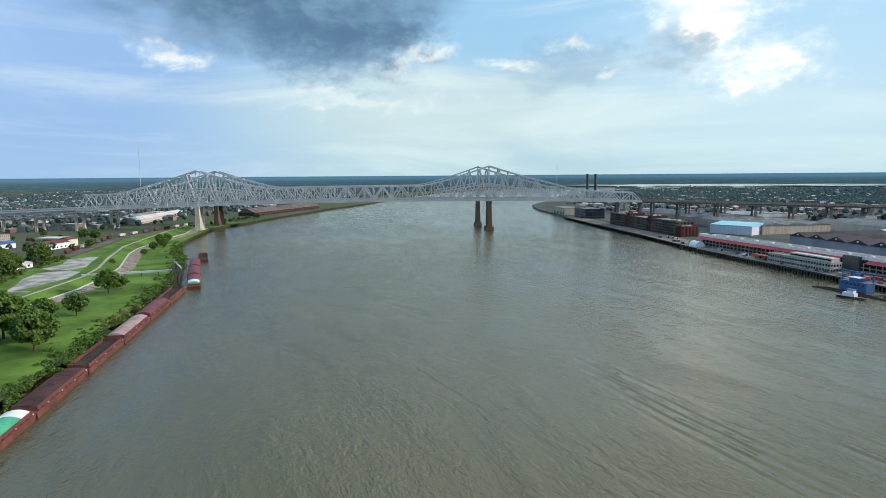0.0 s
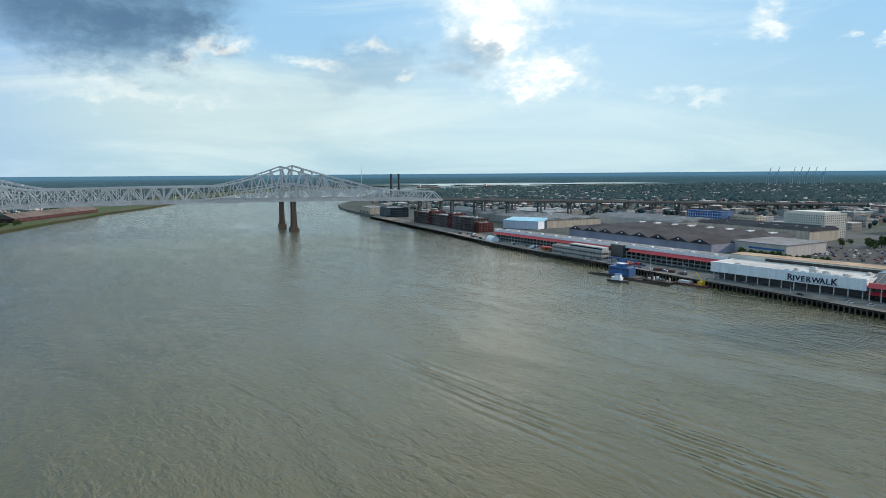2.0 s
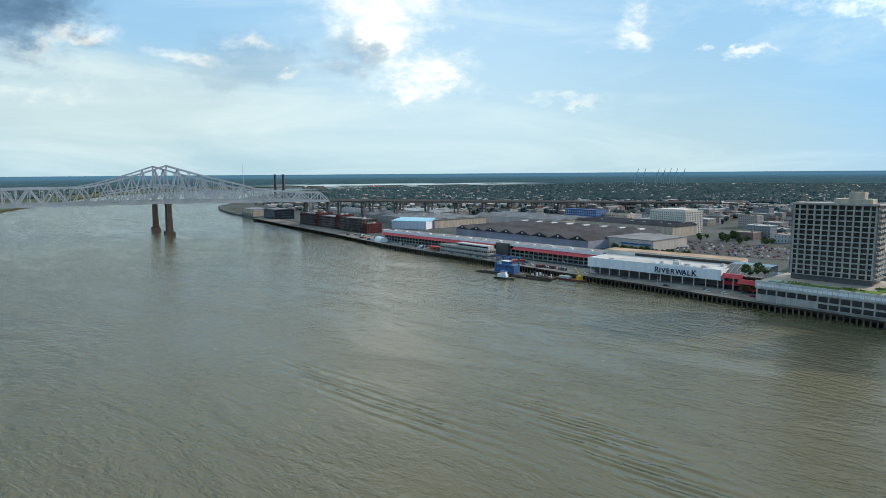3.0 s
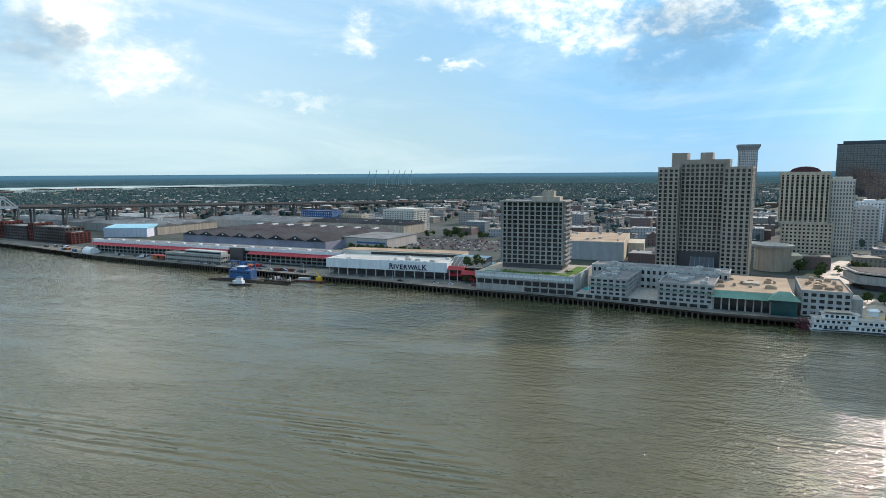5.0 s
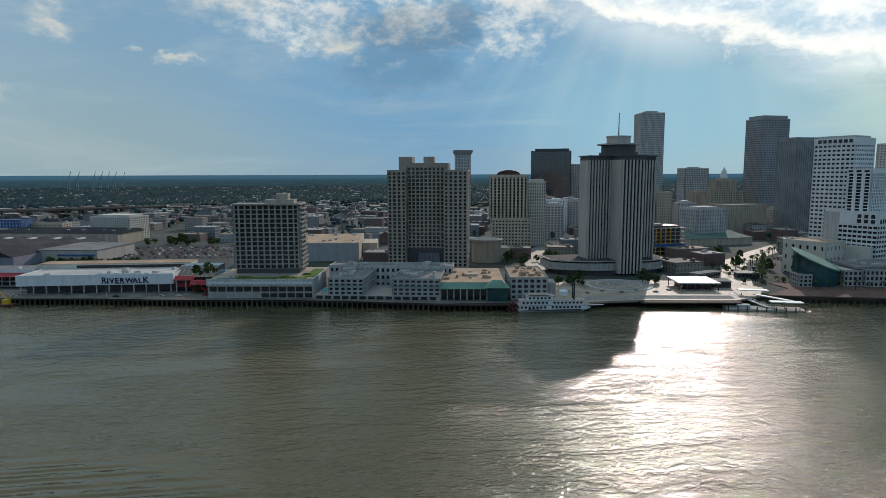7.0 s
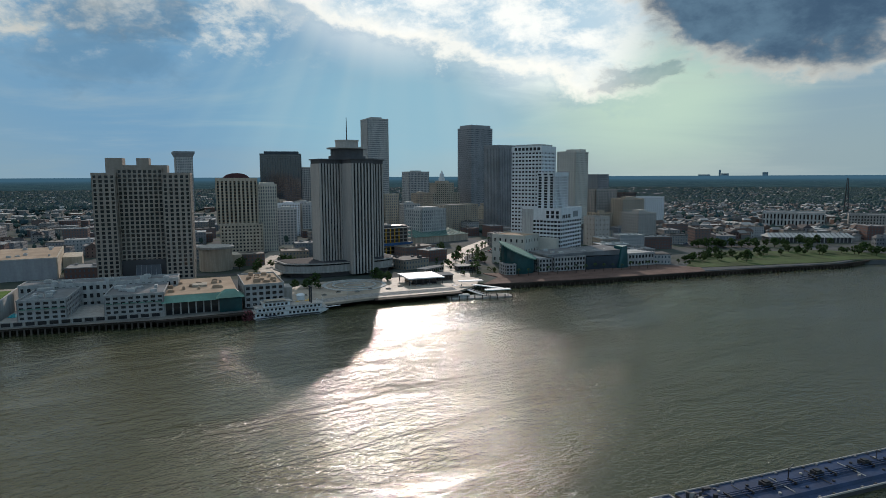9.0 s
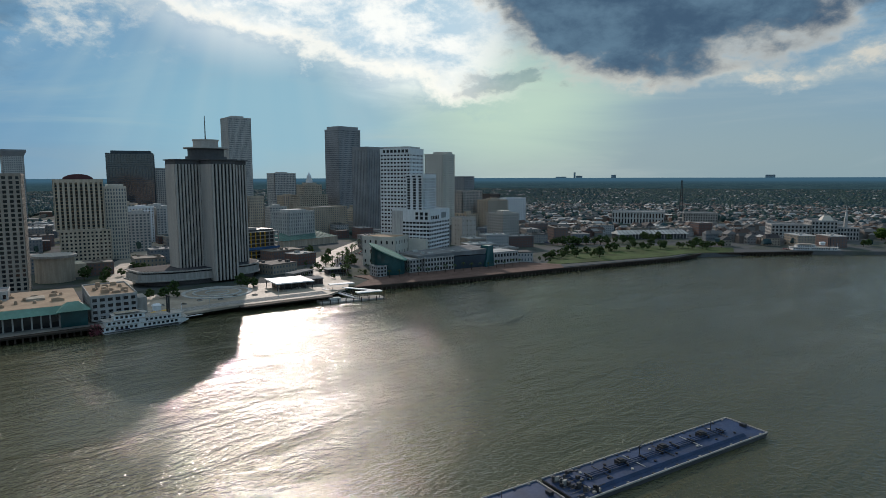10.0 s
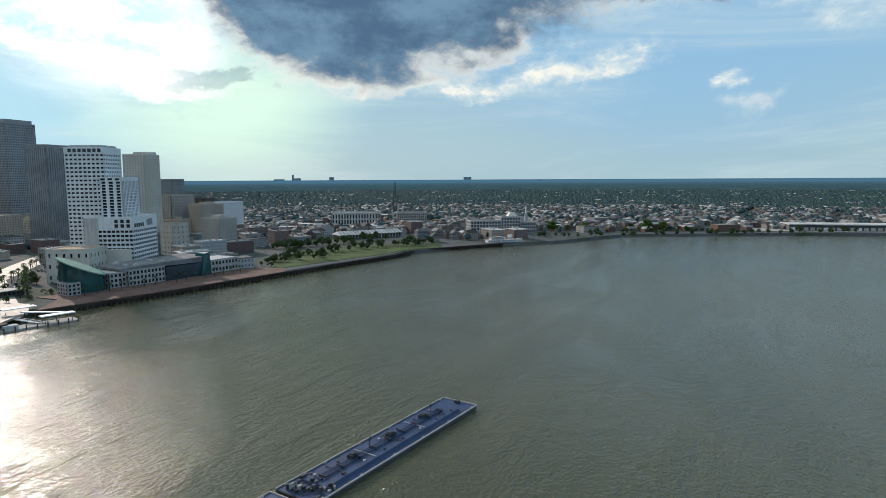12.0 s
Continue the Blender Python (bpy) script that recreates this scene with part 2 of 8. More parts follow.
    def mesh(self, name, material, smooth=False):
        me = bpy.data.meshes.new(name)
        me.from_pydata(self.v, [], self.f)
        me.materials.append(material)
        if smooth:
            me.shade_smooth()
        return me


def part(name, geo, material, parent, label="", smooth=False, m=None):
    ob = new(name, geo if isinstance(geo, bpy.types.Mesh) else geo.mesh(name, material, smooth))
    ob.parent = parent
    if m is not None:
        ob.matrix_basis = m
    return tagged(ob, label)


def thing(name, x, y, z, turn, label, category, group="", kind=""):
    ob = new(name)
    ob.empty_display_size = 0.5
    ob.matrix_basis = pose(x, y, z, 0, 0, turn)
    return tagged(ob, label, category, group, kind)


def solid(name, geo, material, label, category="", group="", kind="", m=None, smooth=False):
    ob = new(name, geo if isinstance(geo, bpy.types.Mesh) else geo.mesh(name, material, smooth))
    if m is not None:
        ob.matrix_basis = m
    return tagged(ob, label, category, group, kind)


def at(bearing, reach):
    """The point of the plan on a bearing from the hovering camera."""
    b = radians(bearing)
    return reach * math.sin(b), reach * math.cos(b)


# ---- materials ----


def paint(name, colour, rough=0.75, metal=0.0, vary=0.18, grain=0.6, stain=0.04, bump=0.25, other=None, per_thing=0.0, ior=1.45, streak=False, polished=False):
    """A weathered surface: colour with broad stains and fine grain, in world metres."""
    m = bpy.data.materials.new(name)
    m.use_nodes = True
    n = Nodes(m.node_tree)
    bsdf = m.node_tree.nodes["Principled BSDF"]
    place = m.node_tree.nodes.new("ShaderNodeNewGeometry").outputs["Position"]
    if streak:
        s = m.node_tree.nodes.new("ShaderNodeVectorMath")
        s.operation = "MULTIPLY"
        m.node_tree.links.new(place, s.inputs[0])
        s.inputs[1].default_value = (1.0, 1.0, 0.12)
        soil = n.noise(s.outputs[0], stain * 6, 4.0, 0.6)
    else:
        soil = n.noise(place, stain, 4.0, 0.6)
    speck = n.noise(place, grain, 3.0, 0.6)
    dark = tuple(c * (1 - vary) for c in colour)
    light = other or tuple(min(1.0, c * (1 + vary)) for c in colour)
    c = n.mix(n.band(soil, 0.32, 0.68), dark, light)
    c = n.mix(n.math("MULTIPLY", n.band(speck, 0.3, 0.75), 0.35), c, tuple(x * 0.72 for x in colour))
    if per_thing:
        r = m.node_tree.nodes.new("ShaderNodeObjectInfo").outputs["Random"]
        hsv = m.node_tree.nodes.new("ShaderNodeHueSaturation")
        n.put(hsv.inputs["Value"], n.math("ADD", n.math("MULTIPLY", r, 2 * per_thing), 1 - per_thing))
        m.node_tree.links.new(c, hsv.inputs["Color"])
        c = hsv.outputs[0]
    m.node_tree.links.new(c, bsdf.inputs["Base Color"])
    n.put(bsdf.inputs["Roughness"], n.band(speck, 0.2, 0.8, max(0.02, rough - 0.08), min(1.0, rough + 0.08)))
    bsdf.inputs["Metallic"].default_value, bsdf.inputs["IOR"].default_value = metal, ior
    if rough >= 0.8 and not polished:
        bsdf.inputs["Specular IOR Level"].default_value = 0.15
    if bump:
        b = m.node_tree.nodes.new("ShaderNodeBump")
        b.inputs["Strength"].default_value, b.inputs["Distance"].default_value = bump, 0.06
        m.node_tree.links.new(speck, b.inputs["Height"])
        m.node_tree.links.new(b.outputs[0], bsdf.inputs["Normal"])
    return m


def islands(name, colours, rough=0.8, vary=0.25, metal=0.0, through_light=0.0):
    """Roofs, walls and leaves of many pieces: each piece takes one of the colours."""
    m = bpy.data.materials.new(name)
    m.use_nodes = True
    n = Nodes(m.node_tree)
    bsdf = m.node_tree.nodes["Principled BSDF"]
    geo = m.node_tree.nodes.new("ShaderNodeNewGeometry")
    ramp = m.node_tree.nodes.new("ShaderNodeValToRGB")
    ramp.color_ramp.interpolation = "CONSTANT"
    e = ramp.color_ramp.elements
    while len(e) < len(colours):
        e.new(0.5)
    for i, c in enumerate(colours):
        e[i].position, e[i].color = i / len(colours), (*c, 1.0)
    m.node_tree.links.new(geo.outputs["Random Per Island"], ramp.inputs[0])
    speck = n.noise(geo.outputs["Position"], 0.5, 3.0, 0.6)
    c = n.mix(n.math("MULTIPLY", n.band(speck, 0.25, 0.75), vary * 2), ramp.outputs[0], n.mix(0.5, ramp.outputs[0], (0.03, 0.03, 0.03)))
    m.node_tree.links.new(c, bsdf.inputs["Base Color"])
    bsdf.inputs["Roughness"].default_value, bsdf.inputs["Metallic"].default_value = rough, metal
    bsdf.inputs["Specular IOR Level"].default_value = 0.12
    if through_light:
        out = m.node_tree.nodes["Material Output"]
        thin = m.node_tree.nodes.new("ShaderNodeBsdfTranslucent")
        m.node_tree.links.new(n.mix(0.4, c, (0.11, 0.17, 0.03)), thin.inputs[0])
        both = m.node_tree.nodes.new("ShaderNodeMixShader")
        both.inputs[0].default_value = through_light
        m.node_tree.links.new(bsdf.outputs[0], both.inputs[1])
        m.node_tree.links.new(thin.outputs[0], both.inputs[2])
        m.node_tree.links.new(both.outputs[0], out.inputs[0])
    return m


def palette(name, colours, rough=0.8):
    """As islands(), but each object takes one of the colours."""
    m = islands(name, colours, rough)
    t = m.node_tree
    ramp = next(n for n in t.nodes if n.bl_idname == "ShaderNodeValToRGB")
    t.links.new(t.nodes.new("ShaderNodeObjectInfo").outputs["Random"], ramp.inputs[0])
    return m


CONCRETE = paint("concrete", (0.34, 0.325, 0.305), 0.85, stain=0.08, streak=True)
PALE = paint("pale_concrete", (0.44, 0.44, 0.43), 0.8, stain=0.06, streak=True)
TAN = paint("tan_concrete", (0.42, 0.36, 0.29), 0.85, stain=0.05, streak=True)
HOTEL = paint("brown_grey_precast", (0.35, 0.30, 0.255), 0.85, stain=0.05, vary=0.12, streak=True)
SAND = paint("sandstone_render", (0.50, 0.43, 0.34), 0.85, stain=0.05, streak=True)
WHITE = paint("white_paint", (0.66, 0.68, 0.70), 0.6, vary=0.08, stain=0.08, streak=True)
CREAM = paint("cream_paint", (0.57, 0.54, 0.48), 0.7, vary=0.1)
FIN = paint("tower_fin_concrete", (0.43, 0.40, 0.37), 0.8, vary=0.1, streak=True)
# also used for blocks and sheets that stand for shade
DARK = paint("dark_cladding_and_shade", (0.07, 0.07, 0.075), 0.6, vary=0.2)
BRICK = paint("red_brick", (0.135, 0.048, 0.042), 0.9, vary=0.3)
RED = paint("red_paint", (0.42, 0.03, 0.045), 0.55, vary=0.15)
RUST = paint("rusty_red_steel", (0.105, 0.034, 0.028), 0.75, vary=0.35, grain=0.8, stain=0.12)
STEEL = paint("bridge_steel", (0.40, 0.43, 0.46), 0.55, 0.0, vary=0.15, stain=0.03)
IRON = paint("dark_iron", (0.05, 0.05, 0.055), 0.5, 0.4)
STONE = paint("pier_stone", (0.10, 0.075, 0.062), 0.9, vary=0.3, stain=0.1, streak=True)
PIERPALE = paint("pier_pale_concrete", (0.42, 0.385, 0.32), 0.9, vary=0.2, stain=0.08, streak=True)
TIMBER = paint("wet_timber", (0.045, 0.036, 0.03), 0.85, vary=0.35)
ASPHALT = paint("asphalt", (0.055, 0.055, 0.056), 0.9, vary=0.3, stain=0.05)
PAVING = paint("pale_paving", (0.32, 0.275, 0.22), 0.68, vary=0.25, stain=0.06, polished=True)
BRICKPAVE = paint("brick_paving", (0.14, 0.09, 0.075), 0.9, vary=0.25, stain=0.1)
ROOFGREY = paint("grey_roof_membrane", (0.19, 0.195, 0.20), 0.9, vary=0.25, stain=0.05)
ROOFDARK = paint("dark_roof_felt", (0.052, 0.052, 0.058), 0.9, vary=0.3, stain=0.03)
ROOFTAN = paint("tan_gravel_roof", (0.38, 0.28, 0.20), 0.95, vary=0.22, stain=0.05)
ROOFWHITE = paint("white_roof_membrane", (0.46, 0.455, 0.44), 0.8, vary=0.2, stain=0.05)
COPPER = paint("green_copper", (0.12, 0.25, 0.20), 0.6, vary=0.2, stain=0.1)
BLUE = paint("blue_paint", (0.028, 0.10, 0.25), 0.5, vary=0.3)
TANKBLUE = paint("blue_barge_deck", (0.016, 0.038, 0.098), 0.55, vary=0.25, stain=0.12, grain=0.9)
YELLOW = paint("yellow_paint", (0.62, 0.38, 0.03), 0.5)
ORANGE = paint("orange_paint", (0.6, 0.16, 0.03), 0.5)
GREENP = paint("green_paint", (0.05, 0.30, 0.17), 0.6, vary=0.25, stain=0.1)
NAVY = paint("navy_lettering", (0.008, 0.014, 0.06), 0.5, vary=0.1)
GLASS = paint("dark_window_glass", (0.014, 0.017, 0.021), 0.12, vary=0.3, bump=0, grain=0.2, ior=1.55)
BLUEGLASS = paint("blue_window_glass", (0.035, 0.055, 0.075), 0.08, vary=0.3, bump=0)
BLACKGLASS = paint("black_curtain_glass", (0.016, 0.028, 0.042), 0.1, vary=0.3, bump=0, ior=1.9)
TEALGLASS = paint("teal_glass", (0.015, 0.065, 0.07), 0.08, vary=0.3, bump=0)
POOL = paint("pool_water", (0.02, 0.45, 0.55), 0.05, vary=0.1, bump=0)
GRASS = paint("mown_grass", (0.082, 0.150, 0.025), 0.95, vary=0.42, grain=0.25, stain=0.03, bump=0.4)
BARK = paint("bark", (0.06, 0.045, 0.03), 0.95, vary=0.3)
LEAF = islands("tree_leaves", [(0.055, 0.115, 0.022), (0.08, 0.15, 0.028), (0.115, 0.19, 0.034), (0.065, 0.12, 0.03), (0.14, 0.22, 0.042)], 0.7, through_light=0.28)
CITYLEAF = islands("street_tree_leaves", [(0.042, 0.078, 0.028), (0.056, 0.098, 0.034), (0.072, 0.118, 0.038), (0.048, 0.084, 0.034)], 0.75, through_light=0.25)
# blue haze over the distant town is tinted into these leaf greens
FARLEAF = islands("haze_tinted_leaves", [(0.034, 0.066, 0.070), (0.040, 0.076, 0.074), (0.052, 0.088, 0.076), (0.036, 0.072, 0.084)], 0.9)


def river_material():
    m = bpy.data.materials.new("river_water")
    m.use_nodes = True
    n = Nodes(m.node_tree)
    bsdf = m.node_tree.nodes["Principled BSDF"]
    place = m.node_tree.nodes.new("ShaderNodeNewGeometry").outputs["Position"]

    def ripples(sx, sy, turn, scale, detail, distort=0.0):
        mp = m.node_tree.nodes.new("ShaderNodeMapping")
        m.node_tree.links.new(place, mp.inputs[0])
        mp.inputs["Rotation"].default_value = (0, 0, radians(turn))
        mp.inputs["Scale"].default_value = (sx, sy, 1)
        return n.noise(mp.outputs[0], scale, detail, 0.6, distort)

    patch = ripples(0.5, 1.0, 5, 0.006, 4.0, 0.8)
    swirl = ripples(0.3, 1.0, -8, 0.03, 5.0, 1.2)
    silt = n.mix(n.band(patch, 0.3, 0.7), (0.064, 0.065, 0.034), (0.088, 0.082, 0.042))
    m.node_tree.links.new(silt, bsdf.inputs["Base Color"])
    n.put(bsdf.inputs["Roughness"], n.band(swirl, 0.3, 0.75, 0.09, 0.14))
    bsdf.inputs["IOR"].default_value = 1.37
    fine = ripples(0.8, 1.0, 20, 0.85, 2.0, 0.2)
    small = ripples(0.7, 1.0, -15, 0.3, 3.0, 0.4)
    long = ripples(0.5, 1.0, 12, 0.09, 3.0, 0.5)
    crest = n.math("SUBTRACT", 1.0, n.math("ABSOLUTE", n.math("MULTIPLY", n.math("SUBTRACT", ripples(0.4, 1.0, -5, 0.16, 3.5, 0.3), 0.5), 4.0)))
    calm = n.math("MULTIPLY", n.band(swirl, 0.34, 0.66, 0.5, 1.08), n.band(patch, 0.3, 0.7, 0.82, 1.12))
    xyz = m.node_tree.nodes.new("ShaderNodeSeparateXYZ")
    m.node_tree.links.new(place, xyz.inputs[0])
    # the current chops the water up where the river bends; it lies calmer under the city bank and upstream
    chop = n.math("ADD", 0.75, n.math("MULTIPLY", n.band(xyz.outputs[1], 400.0, 230.0, 0.45, 1.2), n.band(xyz.outputs[0], -90.0, 50.0, 0.1, 1.0)))
    h = n.math("MULTIPLY", n.math("ADD", n.math("MULTIPLY", fine, 0.62), n.math("MULTIPLY", small, 0.68)), chop)
    h = n.math("ADD", n.math("MULTIPLY", n.math("ADD", h, n.math("MULTIPLY", crest, 0.62)), calm), n.math("MULTIPLY", long, 0.4))
    # wake ripples of a boat that has passed
    wv = m.node_tree.nodes.new("ShaderNodeTexWave")
    mp = m.node_tree.nodes.new("ShaderNodeMapping")
    m.node_tree.links.new(place, mp.inputs[0])
    mp.inputs["Rotation"].default_value = (0, 0, radians(-94))
    m.node_tree.links.new(mp.outputs[0], wv.inputs["Vector"])
    wv.inputs["Scale"].default_value, wv.inputs["Distortion"].default_value = 0.052, 1.6
    wv.inputs["Detail"].default_value, wv.inputs["Detail Scale"].default_value = 3.0, 0.6
    zone = 0.0
    for cx, cy, half, wide, turn in ((-190.0, 157.0, 92.0, 15.0, -3.0), (-100.0, 184.0, 92.0, 17.0, -18.0)):
        c, q = math.cos(radians(turn)), math.sin(radians(turn))
        ax, ay = n.math("SUBTRACT", xyz.outputs[0], cx), n.math("SUBTRACT", xyz.outputs[1], cy)
        ex = n.math("DIVIDE", n.math("ADD", n.math("MULTIPLY", ax, c), n.math("MULTIPLY", ay, q)), half)
        ey = n.math("DIVIDE", n.math("SUBTRACT", n.math("MULTIPLY", ay, c), n.math("MULTIPLY", ax, q)), wide)
        zone = n.math("MAXIMUM", zone, n.band(n.math("ADD", n.math("MULTIPLY", ex, ex), n.math("MULTIPLY", ey, ey)), 1.2, 0.1))
    h = n.math("MULTIPLY", h, n.math("SUBTRACT", 1.0, n.math("MULTIPLY", zone, 0.5)))
    h = n.math("ADD", h, n.math("MULTIPLY", n.math("MULTIPLY", n.math("MULTIPLY", wv.outputs[1], n.band(long, 0.3, 0.6, 0.4, 1.0)), zone), 0.85))
    b = m.node_tree.nodes.new("ShaderNodeBump")
    b.inputs["Strength"].default_value, b.inputs["Distance"].default_value = 1.0, 0.58
    m.node_tree.links.new(h, b.inputs["Height"])
    m.node_tree.links.new(b.outputs[0], bsdf.inputs["Normal"])
    return m


def town_ground_material(name="town_ground", bare=(0.082, 0.088, 0.094), green=(0.036, 0.056, 0.034), dust=(0.105, 0.110, 0.115)):
    m = bpy.data.materials.new(name)
    m.use_nodes = True
    n = Nodes(m.node_tree)
    bsdf = m.node_tree.nodes["Principled BSDF"]
    place = m.node_tree.nodes.new("ShaderNodeNewGeometry").outputs["Position"]
    c = n.mix(n.band(n.noise(place, 0.02, 5.0, 0.65), 0.42, 0.58), bare, green)
    c = n.mix(n.math("MULTIPLY", n.band(n.noise(place, 0.004, 4.0, 0.6), 0.4, 0.6), 0.6), c, dust)
    c = n.mix(n.math("MULTIPLY", n.band(n.noise(place, 0.3, 3.0, 0.6), 0.4, 0.7), 0.4), c, (0.05, 0.05, 0.05))
    m.node_tree.links.new(c, bsdf.inputs["Base Color"])
    bsdf.inputs["Roughness"].default_value, bsdf.inputs["Specular IOR Level"].default_value = 0.95, 0.1
    return m


# window glass paled to grey-blue, standing for haze in front of city buildings
HAZEGLASS = paint("haze_paled_glass", (0.11, 0.14, 0.17), 0.14, vary=0.25, bump=0, ior=1.7)
QUAYDECK = paint("worn_quay_concrete", (0.17, 0.16, 0.145), 0.9, vary=0.3, stain=0.09)
RIBGREY = paint("dark_grey_ribs", (0.24, 0.255, 0.27), 0.7)
# haze painted as the colour of the horizon buildings and cranes
HAZEBLUE = paint("far_haze_blue", (0.20, 0.31, 0.38), 0.7)
DARKFRAME = paint("black_mullions", (0.03, 0.05, 0.07), 0.3)
OCHRE = paint("ochre_stone", (0.26, 0.19, 0.12), 0.85)
MAROONTILE = paint("dark_maroon_tile", (0.085, 0.03, 0.035), 0.7)
GRANITE = paint("grey_granite", (0.29, 0.30, 0.315), 0.6, vary=0.12)
DARKCONC = paint("sooty_concrete", (0.16, 0.15, 0.14), 0.9, vary=0.25, streak=True)
BROWNBRICK = paint("brown_brick", (0.105, 0.088, 0.082), 0.9, vary=0.25)
RIVER, TOWN = river_material(), town_ground_material()
SUBURB = town_ground_material("suburb_ground", (0.075, 0.085, 0.045), (0.05, 0.085, 0.026), (0.10, 0.10, 0.075))

# ---- water, land and distance ----
EDGE = 4920.0
solid("water", Geo().prism([(EDGE * math.cos(a * math.pi / 48), EDGE * math.sin(a * math.pi / 48)) for a in range(96)], -4.0, 0.0), RIVER,
      "wide brown river with small ripples", "river", kind="structure")
GROUND = 4.0
CITY_BANK = [(1290, -900), (1240, -420), (1183, -252), (1113, -65), (1018, 134), (880, 205), (820, 268), (760, 310), (682, 352), (643, 350), (483, 384), (355, 408),
             (262, 432), (168, 434), (33, 434), (-134, 458), (-245, 474), (-383, 503), (-744, 560), (-1150, 655), (-1400, 715), (-1541, 764), (-1700, 840),
             (-1850, 960), (-2300, 1260), (-2820, 1800), (-3030, 2350), (-3060, 2800), (-2950, 3250), (-2700, 3680), (-2480, 4060)]
WEST_BANK = [(-2560, 4140), (-3000, 3790), (-3560, 3390), (-4000, 2860), (-4150, 2300), (-3750, 1650), (-3150, 1020), (-2500, 620), (-2120, 450), (-1880, 330), (-1713, 224), (-1600, 172), (-1430, 85), (-1267, 8),
             (-1150, -48), (-1019, -66), (-900, -80), (-800, -78), (-700, -62), (-600, -62), (-520, -67), (-430, -76), (-330, -88), (-200, -106), (0, -190), (300, -330), (700, -600), (900, -1100)]


def ring(a0, a1, steps):
    return [(EDGE * math.sin(radians(a0 + (a1 - a0) * i / steps)), EDGE * math.cos(radians(a0 + (a1 - a0) * i / steps))) for i in range(steps + 1)]


def land(name, bank, rim, label, slope, material):
    """One sheet of ground to the horizon, with the bank running down under the water."""
    k = len(bank)
    g = Geo()
    outline = bank + rim
    g.v += [(x, y, GROUND) for x, y in outline]
    g.f.append(tuple(range(len(outline))))
    # the slope of the bank, towards the water
    low = []
    for i in range(k):
        a, b = Vector(bank[max(0, i - 1)]), Vector(bank[min(k - 1, i + 1)])
        d = (b - a).normalized()
        out = Vector((-d.y, d.x)) * slope
        low.append((bank[i][0] + out.x, bank[i][1] + out.y, -1.5))
    n = len(g.v)
    g.v += low
    g.f += [(i, n + i, n + i + 1, i + 1) for i in range(k - 1)]
    ob = solid(name, g, material, label, "ground", kind="structure")
    bm = bmesh.new()
    bm.from_mesh(ob.data)
    bmesh.ops.recalc_face_normals(bm, faces=bm.faces)
    for f in bm.faces:
        if len(f.verts) > 4 and f.normal.z < 0:
            bmesh.ops.reverse_faces(bm, faces=bm.faces)
            break
    bmesh.ops.triangulate(bm, faces=[f for f in bm.faces if len(f.verts) > 4])
    bm.to_mesh(ob.data)
    return ob


land("ground_city", CITY_BANK, ring(-31.2, 122, 60), "flat city ground of streets, lots and greenery", 4, TOWN)
land("ground_west", WEST_BANK, ring(140, 328, 60)[::1], "low grassy river bank and suburb ground", -5, SUBURB)

# the horizon: far woods with haze painted into their glowing colour, as high as the eye
FARWOOD = bpy.data.materials.new("far_hazy_plain")
FARWOOD.use_nodes = True
n = Nodes(FARWOOD.node_tree)
spot = FARWOOD.node_tree.nodes.new("ShaderNodeNewGeometry").outputs["Position"]
cut = FARWOOD.node_tree.nodes.new("ShaderNodeSeparateXYZ")
FARWOOD.node_tree.links.new(spot, cut.inputs[0])
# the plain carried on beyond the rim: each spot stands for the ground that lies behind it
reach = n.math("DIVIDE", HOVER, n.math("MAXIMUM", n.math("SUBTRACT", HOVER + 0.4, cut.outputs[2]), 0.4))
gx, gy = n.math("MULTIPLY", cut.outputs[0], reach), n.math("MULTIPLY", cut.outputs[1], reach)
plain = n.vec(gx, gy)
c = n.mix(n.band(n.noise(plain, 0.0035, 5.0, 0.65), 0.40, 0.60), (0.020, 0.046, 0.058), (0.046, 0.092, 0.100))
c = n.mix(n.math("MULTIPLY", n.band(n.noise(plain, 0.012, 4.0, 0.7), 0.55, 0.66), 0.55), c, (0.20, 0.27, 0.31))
# the river's next bend between woods, its sky shine painted as a pale band
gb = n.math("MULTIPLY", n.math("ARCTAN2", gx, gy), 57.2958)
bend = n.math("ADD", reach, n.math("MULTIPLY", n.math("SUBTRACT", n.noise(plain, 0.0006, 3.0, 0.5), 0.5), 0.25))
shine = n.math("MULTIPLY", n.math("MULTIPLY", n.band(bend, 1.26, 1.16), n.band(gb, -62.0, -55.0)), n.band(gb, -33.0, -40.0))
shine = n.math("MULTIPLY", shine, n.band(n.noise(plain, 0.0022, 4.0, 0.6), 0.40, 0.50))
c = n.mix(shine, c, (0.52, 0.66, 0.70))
# distance haze, mixed into the glow as blue
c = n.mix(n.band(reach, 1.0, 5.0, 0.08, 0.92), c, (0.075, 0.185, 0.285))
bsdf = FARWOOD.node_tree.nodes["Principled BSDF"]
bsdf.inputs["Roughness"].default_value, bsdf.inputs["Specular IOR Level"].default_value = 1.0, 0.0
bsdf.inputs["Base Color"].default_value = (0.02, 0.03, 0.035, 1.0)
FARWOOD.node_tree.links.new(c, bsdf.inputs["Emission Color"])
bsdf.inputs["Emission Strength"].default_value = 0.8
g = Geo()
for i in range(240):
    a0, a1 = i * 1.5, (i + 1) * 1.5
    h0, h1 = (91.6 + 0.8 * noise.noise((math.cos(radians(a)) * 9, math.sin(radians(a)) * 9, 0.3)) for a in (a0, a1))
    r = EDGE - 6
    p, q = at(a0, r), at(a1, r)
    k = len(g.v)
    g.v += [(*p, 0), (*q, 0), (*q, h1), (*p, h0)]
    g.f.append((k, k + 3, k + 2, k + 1))
